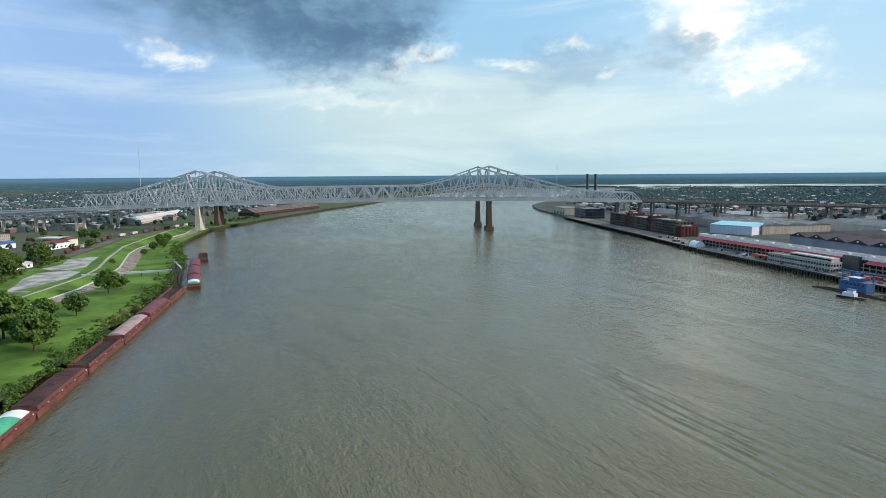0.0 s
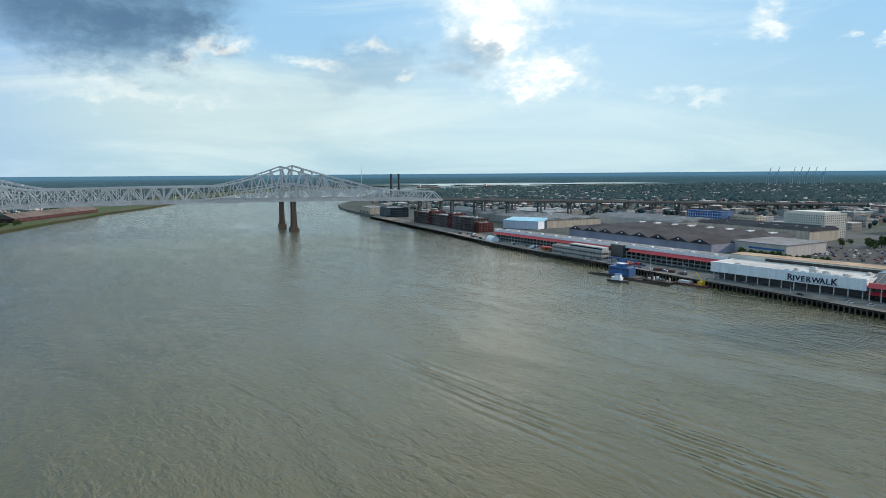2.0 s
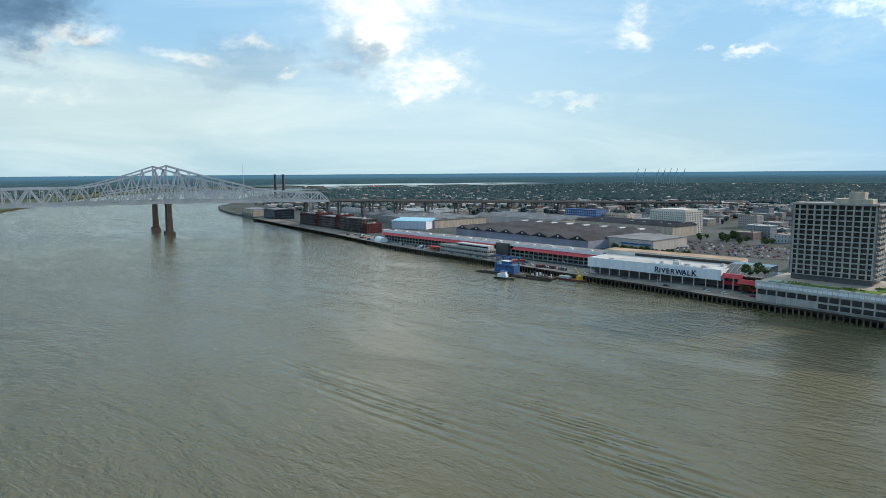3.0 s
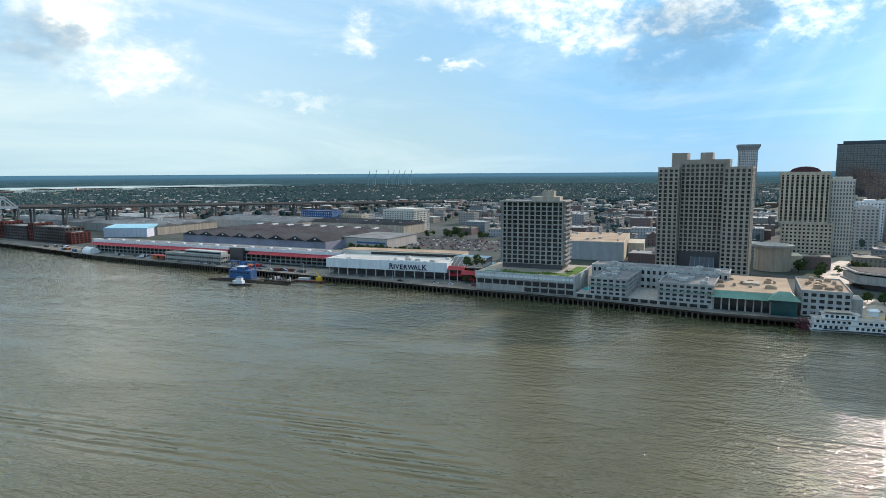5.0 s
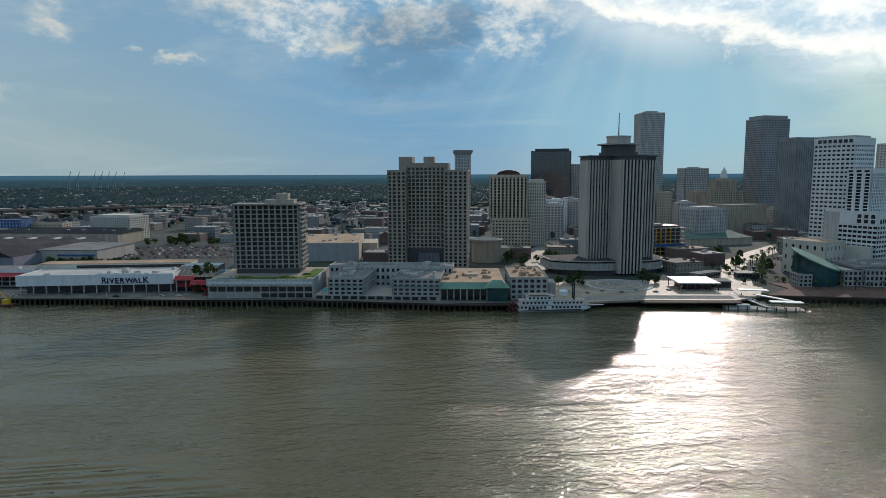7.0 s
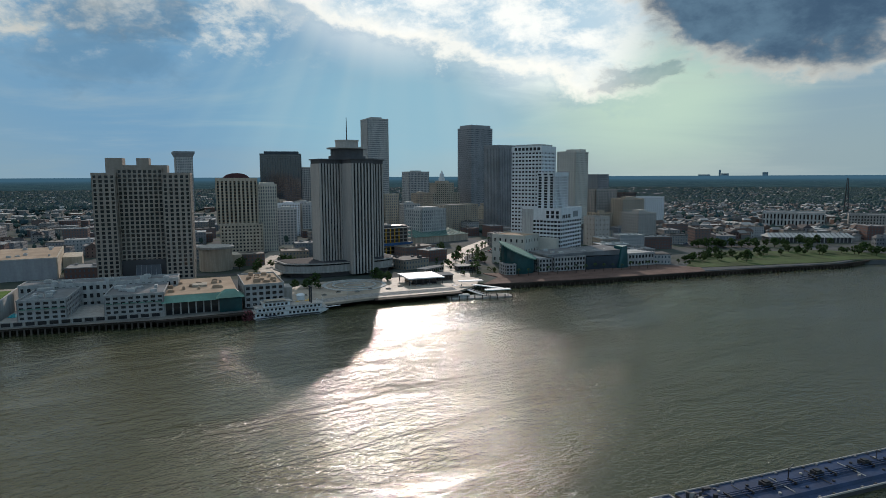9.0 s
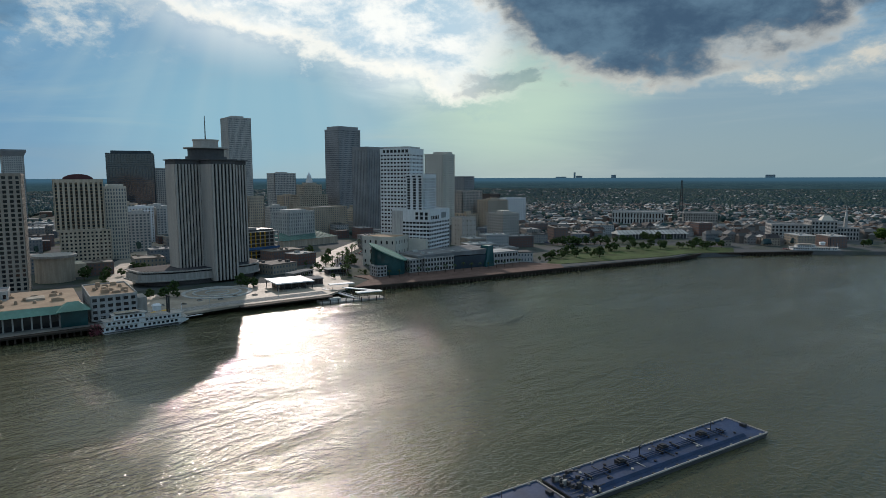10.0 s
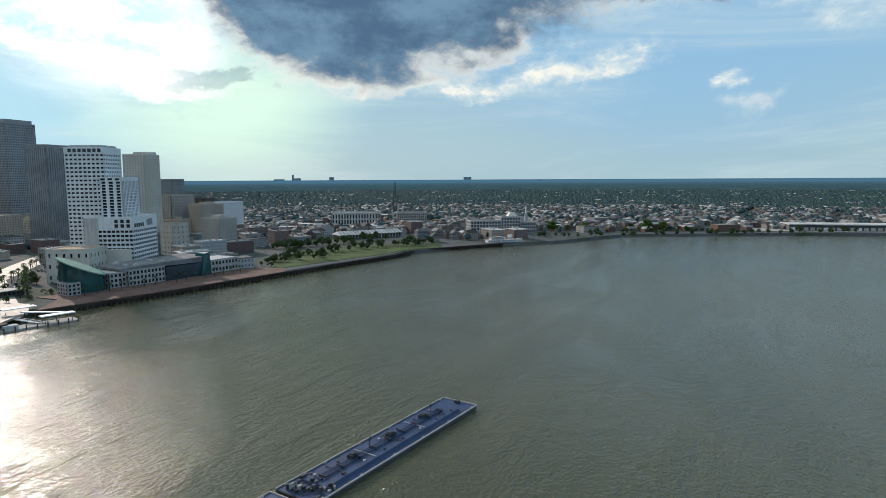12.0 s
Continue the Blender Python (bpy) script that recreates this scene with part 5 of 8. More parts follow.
part("ribbon_window", Geo().box(27, 75, 2.9, 3, 10, 11.5), GLASS, t)
part("red_roof", Geo().box(-26, -2, 2, 9, 4, 4.6), RED, t)

# brick apartment blocks on the quay
for k, (x, y, w, h, m) in enumerate(((-952, 622, 62, 20, BROWNBRICK), (-890, 612, 14, 23, BRICK), (-876, 609, 60, 19, BROWNBRICK), (-816, 600, 14, 23, BRICK), (-802, 597, 52, 20, BROWNBRICK), (-750, 588, 22, 20, BROWNBRICK), (-727, 584, 12, 14, BRICK))):
    t = thing("apartment_block", x, y, GROUND, -9.5, "five-storey quayside apartment block in red brick" if m is BRICK else "five-storey quayside apartment block in dark brown brick", "building", "quayside apartments")
    block(t, 0, w - 0.5, 0, 26, 0, h, m, GLASS, max(3, round(w / 4.4)), 5, 5, 0.6, 0.55, 0.6, 1.0, ROOFGREY)
    roof_units(t, 1, w - 1, 2, 24, h + 0.1, 4, 60 + k)
t = thing("office_block", -1146, 662, GROUND, -10, "dark blue glazed office block on the quay", "building")
block(t, 0, 62, 0, 40, 0, 19, BLUEGLASS, GLASS, 14, 8, 4, 0.8, 0.7, 0.3, 1.0)
t = thing("warehouse", -1290, 690, GROUND, -13, "tan quayside warehouse with a flat roof", "building")
part("wall", Geo().box(0, 90, 0, 40, 0, 14), TAN, t)
part("roof", Geo().box(-0.5, 90.5, -0.5, 40.5, 14, 14.8), ROOFGREY, t)
for k in range(7):
    part("door", Geo().box(4 + k * 12.4, 11 + k * 12.4, -0.15, -0.01, 0, 6), DARK, t)

# power station stacks far upstream
for b, r in ((-58.9, 1950), (-58.2, 1960)):
    x, y = at(b, r)
    t = thing("smokestack", x, y, GROUND, 0, "tall dark power-station smokestack", "smokestack", "power station stacks")
    part("shaft", Geo().tube((0, 0, 0), (0, 0, 88), 4.6, 3.6, 14), IRON, t)
    part("rim", Geo().tube((0, 0, 86), (0, 0, 89), 4.2, 4.2, 14), DARK, t)

# ---- plaza, pavilion and ferry landing ----
solid("pavement", Geo().prism([(92, 408), (169, 412), (236, 405), (262, 420), (282, 448), (276, 478), (150, 500), (110, 470)], 3.2, 4.6), PAVING, "pale paved riverside plaza", "pavement", kind="structure")
solid("pavement", Geo().prism([(168, 405.6), (236, 398.6), (238, 404), (169, 411.5)], 3.4, 4.3), TIMBER, "dark quay edge of the plaza", "pavement", kind="structure")
t = thing("fountain_basin", 176, 470, 4.6, 0, "round pale concrete fountain basin on the plaza", "fountain")
for r0, r1, z in ((26, 23, 0.5), (18, 16.5, 0.8), (9, 8, 0.6)):
    g = Geo()
    for i in range(40):
        a0 = 6.28318 * i / 40
        g.v += [(r * math.cos(a0), r * math.sin(a0), h) for r, h in ((r1, 0), (r0, 0), (r0, z), (r1, z))]
        g.f += [(4 * i + j, 4 * i + (j + 1) % 4, (4 * i + 4) % 160 + (j + 1) % 4, (4 * i + 4) % 160 + j) for j in range(4)]
    part("ring_wall", g, PALE, t)
t = thing("pavilion", 229, 455, 4.6, -8, "open waterfront pavilion with a flat white roof", "pavilion")
part("roof", Geo().box(-15, 16, -14, 17, 5.2, 6.0), WHITE, t)
for ix in range(6):
    for iy in (0, 1):
        part("column", Geo().box(-14 + ix * 5.7, -13.5 + ix * 5.7, -13 + iy * 28, -12.5 + iy * 28, 0, 5.2), IRON, t)
part("core", Geo().box(-10, 11, -8, 13, 0, 5.1), GLASS, t)
t = thing("ferry_terminal", 255, 412, 0, -15, "ferry landing with white canopies on floating pontoons", "ferry terminal")
part("pontoon", Geo().box(-26, 24, -24, -12, -1, 1.2), CONCRETE, t)
part("canopy", Geo().box(2, 22, -24, -18, 6.0, 6.6), WHITE, t)
part("canopy", Geo().hull([(-2, 2, 6.3), (2, 2, 6.3), (18, -18, 6.3), (14, -18, 6.3), (-2, 2, 6.9), (2, 2, 6.9), (18, -18, 6.9), (14, -18, 6.9)]), WHITE, t)
part("canopy", Geo().box(-10, 10, 8, 14, 8.0, 8.6), WHITE, t)
for x, y in ((4, -23), (20, -23), (12, -19), (4, -19), (0, 0), (-8, 9), (8, 13)):
    part("post", Geo().tube((x, y, 0), (x, y, 6.2), 0.25, 0.25, 6), IRON, t)
part("gangway", Geo().beam((-14, 14, 4.8), (2, -18, 1.8), 2.4, 0.4).beam((-15.2, 14, 6), (0.8, -18, 3), 0.2).beam((-12.8, 14, 6), (3.2, -18, 3), 0.2), STEEL, t)
part("pump_house", Geo().box(-18, -10, -21, -16, 1.2, 3.4), PALE, t)
for k in range(9):
    part("mooring_post", Geo().tube((-25 + k * 6, -24.6, -3), (-25 + k * 6, -24.6, 3.2), 0.4, 0.4, 7), TIMBER, t)

def low_block(name, x, y, turn, w, d, h, wall, roof, label):
    """A low flat-roofed building with a glazed band under its eaves."""
    t = thing(name, x, y, 4.6, turn, label, "building")
    part("wall", Geo().box(-w / 2, w / 2, 0, d, 0, h), wall, t)
    part("roof", Geo().box(-w / 2 - 0.8, w / 2 + 0.8, -0.8, d + 0.8, h, h + 0.5), roof, t)
    for k in range(int(w / 3)):
        part("window", Geo().box(-w / 2 + 0.5 + k * 3, -w / 2 + 2.7 + k * 3, -0.12, -0.02, 1.0, h - 0.8), GLASS, t)
    return t


low_block("ticket_office", 251, 452, -14, 13, 14, 4.6, BROWNBRICK, ROOFGREY, "brown brick ticket office beside the pavilion")
low_block("walkway_building", 264, 496, 24, 28, 9, 4.2, CONCRETE, ROOFGREY, "grey covered walkway building behind the landing")
low_block("station_building", 296, 492, -12, 18, 10, 4.0, DARK, FIN, "low dark station building with an overhanging roof")
plaza_steps = thing("plaza_steps", 0, 0, 0, 0, "broad concrete steps from the plaza down to the quay", "steps", kind="structure")
for k in range(5):
    part("step", Geo().prism([(112, 421 - k * 1.6), (168, 424 - k * 1.6), (238, 416.5 - k * 1.6), (238, 418.1 - k * 1.6), (168, 425.6 - k * 1.6), (112, 422.6 - k * 1.6)], 4.55, 5.5 - k * 0.18), CONCRETE, plaza_steps)
for k in range(9):
    x, y = 128 + k * 13, 446 - (k % 2) * 6
    t = thing("planter", x, y, 4.6, 0, "square concrete planter with a low clipped shrub", "planter", "plaza planters")
    part("box", Geo().box(-1.6, 1.6, -1.6, 1.6, 0, 0.8), CONCRETE, t)
    part("soil", Geo().box(-1.4, 1.4, -1.4, 1.4, 0.8, 0.85), TIMBER, t)

# avenue running inland from the landing
solid("road", Geo().prism([(258, 470), (282, 462), (345, 580), (420, 650), (620, 830), (600, 850), (400, 668), (326, 592)], 3.6, 4.25), PAVING, "broad sunlit avenue running inland", "road", kind="structure")
t = thing("casino_hall", 357, 722, GROUND, 10, "casino hall with a green ribbed metal roof", "building")
part("wall", Geo().box(0, 90, 0, 70, 0, 9), TAN, t)
part("roof", Geo().gable(-1, 91, -1, 71, 9, 16, 14), paint("green_grey_metal_roof", (0.12, 0.19, 0.17), 0.8, vary=0.2), t)
for k in range(15):
    part("roof_rib", Geo().beam((2 + k * 6, -1, 9.1), (8 + k * 5.2, 34, 15.9), 0.5), COPPER, t)
t = thing("unfinished_building", 268, 640, GROUND, 8, "concrete frame building under construction with blue sheeting", "building")
for k in range(8):
    part("floor_slab", Geo().box(0, 48, 0, 30, k * 4.2, k * 4.2 + 0.5), CONCRETE, t)
for k in range(9):
    part("column", Geo().box(k * 5.8, k * 5.8 + 0.9, 0.2, 1.1, 0, 30), YELLOW if k < 6 else CONCRETE, t)
part("core", Geo().box(4, 44, 6, 28, 0, 32), DARK, t)
part("sheeting", Geo().box(0, 48, -0.3, -0.05, 10, 13), BLUE, t, "blue protective sheeting")
part("stair_core", Geo().box(14, 24, 8, 20, 32, 34), CONCRETE, t)
t = thing("tower_crane", 278, 648, GROUND, 0, "orange lattice tower crane over the building site", "crane")
g = Geo()
for k in range(18):
    z = k * 3.2
    for a, b in (((-1, -1), (1, -1)), ((1, -1), (1, 1)), ((1, 1), (-1, 1)), ((-1, 1), (-1, -1))):
        g.beam((*a, z), (*b, z + 3.2), 0.25)
    for a in ((-1, -1), (1, -1), (1, 1), (-1, 1)):
        g.beam((*a, z), (*a, z + 3.2), 0.3)
part("mast", g, ORANGE, t)


def aquarium():
    t = thing("aquarium", 318, 452, 4.6, -8, "long white aquarium building with teal glass and green curved roof", "building")
    # drum with a slanted roof
    n = 28
    lower = [(16 * math.cos(6.28318 * i / n), 16 * math.sin(6.28318 * i / n)) for i in range(n)]
    g = Geo()
    g.v += [(x + 14, y + 14, 0) for x, y in lower] + [(x + 14, y + 14, 19 - 0.42 * (x - y * 0.6)) for x, y in lower]
    g.f += [(i, (i + 1) % n, n + (i + 1) % n, n + i) for i in range(n)]
    part("glass_drum", g, TEALGLASS, t, "teal glass drum")
    g = Geo()
    g.v += [(x * 1.08 + 14, y * 1.08 + 14, 19.1 - 0.42 * (x - y * 0.6)) for x, y in lower] + [(x * 1.08 + 14, y * 1.08 + 14, 20.1 - 0.42 * (x - y * 0.6)) for x, y in lower]
    g.f += [(i, (i + 1) % n, n + (i + 1) % n, n + i) for i in range(n)] + [tuple(range(n))[::-1], tuple(range(n, 2 * n))]
    part("slanted_roof", g, COPPER, t, "slanted green copper roof disc")
    block(t, -6, 4, -3, 12, 0, 9, STUCCO, GLASS, 3, 4, 3, 0.6, 0.6, 0.4, 0.6, panes=20)
    block(t, 30, 44, 2, 32, 0, 12, STUCCO, GLASS, 4, 8, 3, 0.6, 0.6, 0.4, 0.6, ROOFWHITE, panes=20)
    block(t, 44.5, 78, -1, 36, 0, 13, STUCCO, GLASS, 10, 9, 3, 0.6, 0.6, 0.5, 0.6, ROOFGREY, panes=40)
    part("glass_hall", Geo().box(78.5, 122, -2, 34, 0, 12), BLUEGLASS, t)
    part("hall_roof", Geo().hull([(40, 4, 13.2), (124, -1, 12.2), (124, 40, 12.2), (40, 40, 13.2), (40, 4, 15), (124, -1, 17.5), (124, 40, 17.5), (40, 40, 15)]), ROOFGREY, t)
    part("glass_prow", Geo().hull([(112, -6, 0), (124, -4, 0), (124, 10, 0), (112, 10, 0), (118, -2, 20), (124, -2, 21), (124, 10, 20), (118, 10, 20)]), TEALGLASS, t, "dark teal glass prow")
    block(t, 125, 160, 2, 32, 0, 12, STUCCO, GLASS, 9, 7, 2, 0.6, 0.5, 0.5, 0.6, ROOFWHITE, panes=25)
    roof_units(t, 44, 120, 8, 36, 15, 20, 77)
    return t


aquarium()
solid("pavement", Geo().prism([(268, 421), (330, 407), (355, 400), (483, 377), (500, 395), (480, 432), (330, 460), (300, 470), (300, 445)], 3.3, 4.62), BRICKPAVE, "red brick riverside promenade", "pavement", kind="structure")
QUAY = [(268, 421), (355, 400), (483, 377), (560, 362), (643, 343), (700, 345), (760, 303), (815, 266)]
g = Geo()
for (x0, y0), (x1, y1) in zip(QUAY, QUAY[1:]):
    g.beam((x0, y0, 3.2), (x1, y1, 3.2), 1.2, 2.0)
quay = thing("quay_wall", 0, 0, 0, 0, "dark timber quay edge below the promenade", "quay", kind="structure")
part("capping_beam", g, TIMBER, quay)
for x, y, _ in along(QUAY, 4.2):
    part("pile", pile_mesh, None, quay, m=pose(x, y + 0.8, -0.4))
part("back_wall", Geo().prism([(x, y + 1.6) for x, y in QUAY] + [(x, y + 2.6) for x, y in QUAY[::-1]], -2, 3.6), TIMBER, quay)
# backlit dimness of the park is put into this grass colour
solid("lawn", Geo().prism([(486, 402), (560, 380), (640, 358), (690, 356), (735, 324), (780, 345), (740, 420), (620, 470), (540, 440)], 3.9, 4.3), paint("dimmed_park_grass", (0.050, 0.078, 0.026), 0.95, vary=0.4, grain=0.25, stain=0.03), "riverside park lawn, its green dimmed for backlight", "lawn", kind="structure")
t = thing("market_hall", 769, 503, GROUND, -33, "long streetcar shed with a pale roof and pillared front", "building")
part("wall", Geo().box(0, 104, 1, 24, 0, 7), DARK, t)
for k in range(22):
    part("column", Geo().box(k * 4.9, k * 4.9 + 0.9, 0, 0.9, 0, 7), PALE, t)
part("roof", Geo().gable(-2, 106, -2, 27, 7, 12, 3), ROOFWHITE, t)
for k in range(17):
    part("roof_rib", Geo().beam((3 + k * 6, -1.6, 7.3), (3 + k * 6, 12, 12.1), 0.6), ROOFGREY, t)
t = thing("customs_house", 1026, 688, GROUND, -60, "large grey stone public building with a tall column front", "building")
block(t, 0, 95, 0, 60, 0, 22, PALE, GLASS, 17, 10, 2, 0.45, 0.75, 0.9, 2.0)
t = thing("court_building", 1115, 590, GROUND, -60, "grey stone office building with pale cornice", "building")
block(t, 0, 60, 0, 50, 0, 20, CONCRETE, GLASS, 14, 10, 4, 0.45, 0.6, 0.6, 2.0)


def brewery():
    t = thing("brewery_building", 938, 362, GROUND, -57, "white stuccoed former brewery with stepped roofs and a slim spire", "building")
    block(t, 0, 50, 0, 40, 0, 20, STUCCO, GLASS, 10, 8, 4, 0.6, 0.6, 0.5, 1.5, panes=70)
    block(t, 51, 84, 0, 40, 0, 26, STUCCO, GLASS, 7, 8, 5, 0.6, 0.6, 0.5, 1.5, panes=60)
    block(t, 85, 112, 4, 40, 0, 17, STUCCO, GLASS, 7, 8, 3, 0.6, 0.6, 0.5, 1.0, panes=40)
    part("tower", Geo().box(96, 100, 14, 18, 17, 30), STUCCO, t)
    part("spire", Geo().taper(96.4, 99.6, 14.4, 17.6, 30, 50, 0.06, 0.06), PALE, t)
    part("yellow_dome", Geo().taper(68, 84, 18, 34, 26.2, 33, 0.5, 0.5), CREAM, t)
    return t


brewery()
t = thing("wharf_shed", 1178, -118, 4.4, -79, "long riverside wharf shed with a flat pale roof", "building")
part("deck", Geo().box(-60, 620, -12, 60, -2, 0), CONCRETE, t)
part("wall", Geo().box(0, 560, 6, 50, 0, 9.5), DARK, t)
for k in range(56):
    part("door", Geo().box(2 + k * 10, 9 + k * 10, 5.8, 6, 0.3, 5.2), FIN if k % 5 else WHITE, t)
part("roof", Geo().box(-2, 562, 3, 52, 9.5, 11.0), ROOFWHITE, t)

# street running inland between the towers
solid("road", Geo().prism([(108, 512), (128, 512), (164, 672), (216, 780), (275, 905), (255, 910), (196, 790), (142, 680)], 3.6, 4.2), PAVING, "city street running inland between towers", "road", kind="structure")
for b, r, c, h in ((-49.4, 4280, RED, 8), (-55.5, 4250, RUST, 6)):
    x, y = at(b, r)
    t = thing("cargo_ship", x, y, 0, 25, "distant cargo ship with a white superstructure", "ship")
    part("hull", Geo().hull([(-80, -12, 0), (85, -10, 0), (85, 10, 0), (-80, 12, 0), (-85, -13, h), (95, -6, h), (95, 6, h), (-85, 13, h)]), c, t)
    part("superstructure", Geo().box(-75, -62, -9, 9, h, h + 11), FIN, t)

# ---- vessels ----


def tank_barge(x, y, turn):
    t = thing("tank_barge", x, y, -0.9, turn, "dark blue tank barge with pale gunwale and deck pipework, under way", "barge", "coupled tank barges")
    part("hull", Geo().hull([(-90, -8, -1), (-3, -8, -1), (-3, 8, -1), (-90, 8, -1), (-91, -8.2, 2.2), (0, -8.2, 2.2), (0, 8.2, 2.2), (-91, 8.2, 2.2)]), DARK, t, "black steel hull")
    part("deck", Geo().box(-90.8, -0.2, -8.0, 8.0, 2.2, 2.35), TANKBLUE, t)
    part("trunk", Geo().hull([(-84, -5.6, 2.35), (-9, -5.6, 2.35), (-9, 5.6, 2.35), (-84, 5.6, 2.35), (-83.6, -5.0, 3.3), (-9.6, -5.0, 3.3), (-9.6, 5.0, 3.3), (-83.6, 5.0, 3.3)]), TANKBLUE, t)
    for a, b in (((-91, -8.1, 2.5), (-0.2, -8.1, 2.5)), ((-91, 8.1, 2.5), (-0.2, 8.1, 2.5)), ((-0.2, -8.1, 2.5), (-0.2, 8.1, 2.5))):
        part("gunwale", Geo().beam(a, b, 0.3, 0.5), FIN, t, "pale gunwale")
    for y0 in (-0.8, 0.2, 1.1):
        part("cargo_pipe", Geo().tube((-82, y0, 3.8), (-14, y0, 3.8), 0.17, 0.17, 6), TANKBLUE, t)
    for k in range(9):
        part("pipe_rack", Geo().box(-80 + k * 8, -79.6 + k * 8, -1.4, 1.6, 3.3, 4.2), IRON, t)
    for k in range(5):
        part("cross_pipe", Geo().tube((-74 + k * 14, -4.6, 3.6), (-74 + k * 14, 4.6, 3.6), 0.14, 0.14, 6), PALE if k % 2 else IRON, t)
    for k in range(14):
        part("hatch", Geo().tube((-80 + k * 5.2, -3.4 if k % 2 else 3.2, 3.3), (-80 + k * 5.2, -3.4 if k % 2 else 3.2, 3.75), 0.45, 0.45, 8), FIN if k % 3 == 0 else IRON, t)
    for k, xx in enumerate((-66, -46, -26)):
        part("valve_box", Geo().box(xx, xx + 3, 0.2, 2.6, 3.3, 4.6).box(xx + 0.6, xx + 2.4, 0.6, 2.2, 4.6, 5.0), IRON, t)
    for k in range(16):
        for s in (-7.4, 7.4):
            part("cleat", Geo().box(-88 + k * 5.6, -87.2 + k * 5.6, s - 0.2, s + 0.2, 2.35, 2.75), CONCRETE if k % 3 == 0 else DARK, t)
    part("mast", Geo().tube((-17, 3, 3.3), (-17, 3, 7.2), 0.14, 0.1, 6), IRON, t)
    part("davit", Geo().tube((-54, 3, 3.3), (-54, 3, 6.0), 0.2, 0.2, 6).tube((-54, 3, 6.0), (-51, 4, 6.6), 0.16, 0.16, 6), IRON, t)
    part("winch", Geo().box(-2.8, -1.4, -1, 1, 2.35, 3.4), IRON, t)
    rnd = random.Random(3)
    for k in range(34):
        xx, yy = rnd.uniform(-90, -80), rnd.uniform(-7, 6)
        w, d, h = rnd.uniform(0.3, 1.7), rnd.uniform(0.3, 1.2), rnd.uniform(0.5, 2.0)
        part("pump_gear", Geo().box(xx, xx + w, yy, yy + d, 2.35, 2.35 + h), (IRON, DARK, IRON, CONCRETE, DARK)[k % 5], t)
    for k in range(7):
        part("deck_line", Geo().tube((-90, -6 + k * 1.9, 2.9), (-78, -5 + k * 1.6, 3.2), 0.13, 0.13, 5), (IRON, DARK)[k % 2], t)
    return t


fx, fy = math.cos(radians(-9.3)), math.sin(radians(-9.3))
tank_barge(227.5, 92.5, -9.3)
tank_barge(227.5 - 93 * fx, 92.5 - 93 * fy, -9.3)


def hopper_barge(x, y, turn, load, label):
    """A river hopper barge: covered with rolling lids, or open."""
    t = thing("hopper_barge", x, y, 0, turn, label, "barge", "moored hopper barges")
    part("hull", Geo().hull([(-26, -5.3, -1), (26, -5.3, -1), (26, 5.3, -1), (-26, 5.3, -1), (-27.4, -5.35, 2.6), (27.4, -5.35, 2.6), (27.4, 5.35, 2.6), (-27.4, 5.35, 2.6)]), RUST, t)
    for s in (-1, 1):
        part("coaming", Geo().box(-24.8, 24.8, s * 4.6 - 0.12, s * 4.6 + 0.12, 2.6, 4.4), RUST, t)
        part("coaming_end", Geo().box(s * 24.8 - 0.12, s * 24.8 + 0.12, -4.6, 4.6, 2.6, 4.4), RUST, t)
        for k in range(12):
            part("bitt", Geo().box(-26 + k * 4.6, -25.4 + k * 4.6, s * 5.0 - 0.2, s * 5.0 + 0.2, 2.6, 3.1), PALE if k % 3 == 0 else IRON, t)
    if load:
        for k, m in enumerate(load):
            n = len(load)
            x0, x1 = -24.6 + 49.2 * k / n, -24.6 + 49.2 * (k + 1) / n - 0.12
            g = Geo()
            z = lambda q: 4.4 + (0.35 if m is DULL else 1.2) * (1 - (q / 4.5) ** 2)
            arch = [(-4.5, 4.2)] + [(-4.5 + 1.5 * j, z(-4.5 + 1.5 * j)) for j in range(7)] + [(4.5, 4.2)]
            g.v += [(xx, a, c) for xx in (x0, x1) for a, c in arch]
            g.f += [(i, i + 9, i + 10, i + 1) for i in range(8)] + [(8, 17, 9, 0), tuple(range(9)), tuple(range(9, 18))[::-1]]
            part("cover", g, m, t)
    else:
        part("hold_floor", Geo().box(-24.6, 24.6, -4.4, 4.4, 2.62, 2.7), TIMBER, t, "dark empty hold")
    return t


PINK = paint("faded_pink_cover", (0.30, 0.21, 0.20), 0.75, vary=0.3, stain=0.15)
MAROON = paint("maroon_cover", (0.13, 0.03, 0.042), 0.65, vary=0.3, stain=0.12)
DULL = paint("dull_brown_red_cover", (0.06, 0.03, 0.03), 0.8, vary=0.35, stain=0.12)
ux, uy = 0.9932, -0.1168
loads = (None, [MAROON] * 8, [PINK] * 6, None, [DULL] * 8, [WHITE] + [GREENP] * 6, [GREENP] * 8)
names = ("empty open", "maroon-covered", "faded pink-covered", "empty open rust-red", "dull red-covered", "green-covered", "green-covered")
for k, (load, what) in enumerate(zip(loads, names)):
    hopper_barge(-540 + ux * (28.0 + 55.2 * k) + uy * 5.4, -46 + uy * (28.0 + 55.2 * k) - ux * 5.4, -6.7, load, what + " steel hopper barge moored along the bank")
for x, y, turn, load, what in ((-570, -42, 3, [MAROON] * 5 + [WHITE, WHITE, GREENP], "maroon and white-covered"), (-628, -46, 3, [MAROON] * 8, "maroon-covered"), (-686, -49, 3, [MAROON] * 8, "maroon-covered"), (-745, -44, 3, None, "empty open rust-red")):
    hopper_barge(x, y, turn, load, what + " steel hopper barge at the loading dock")

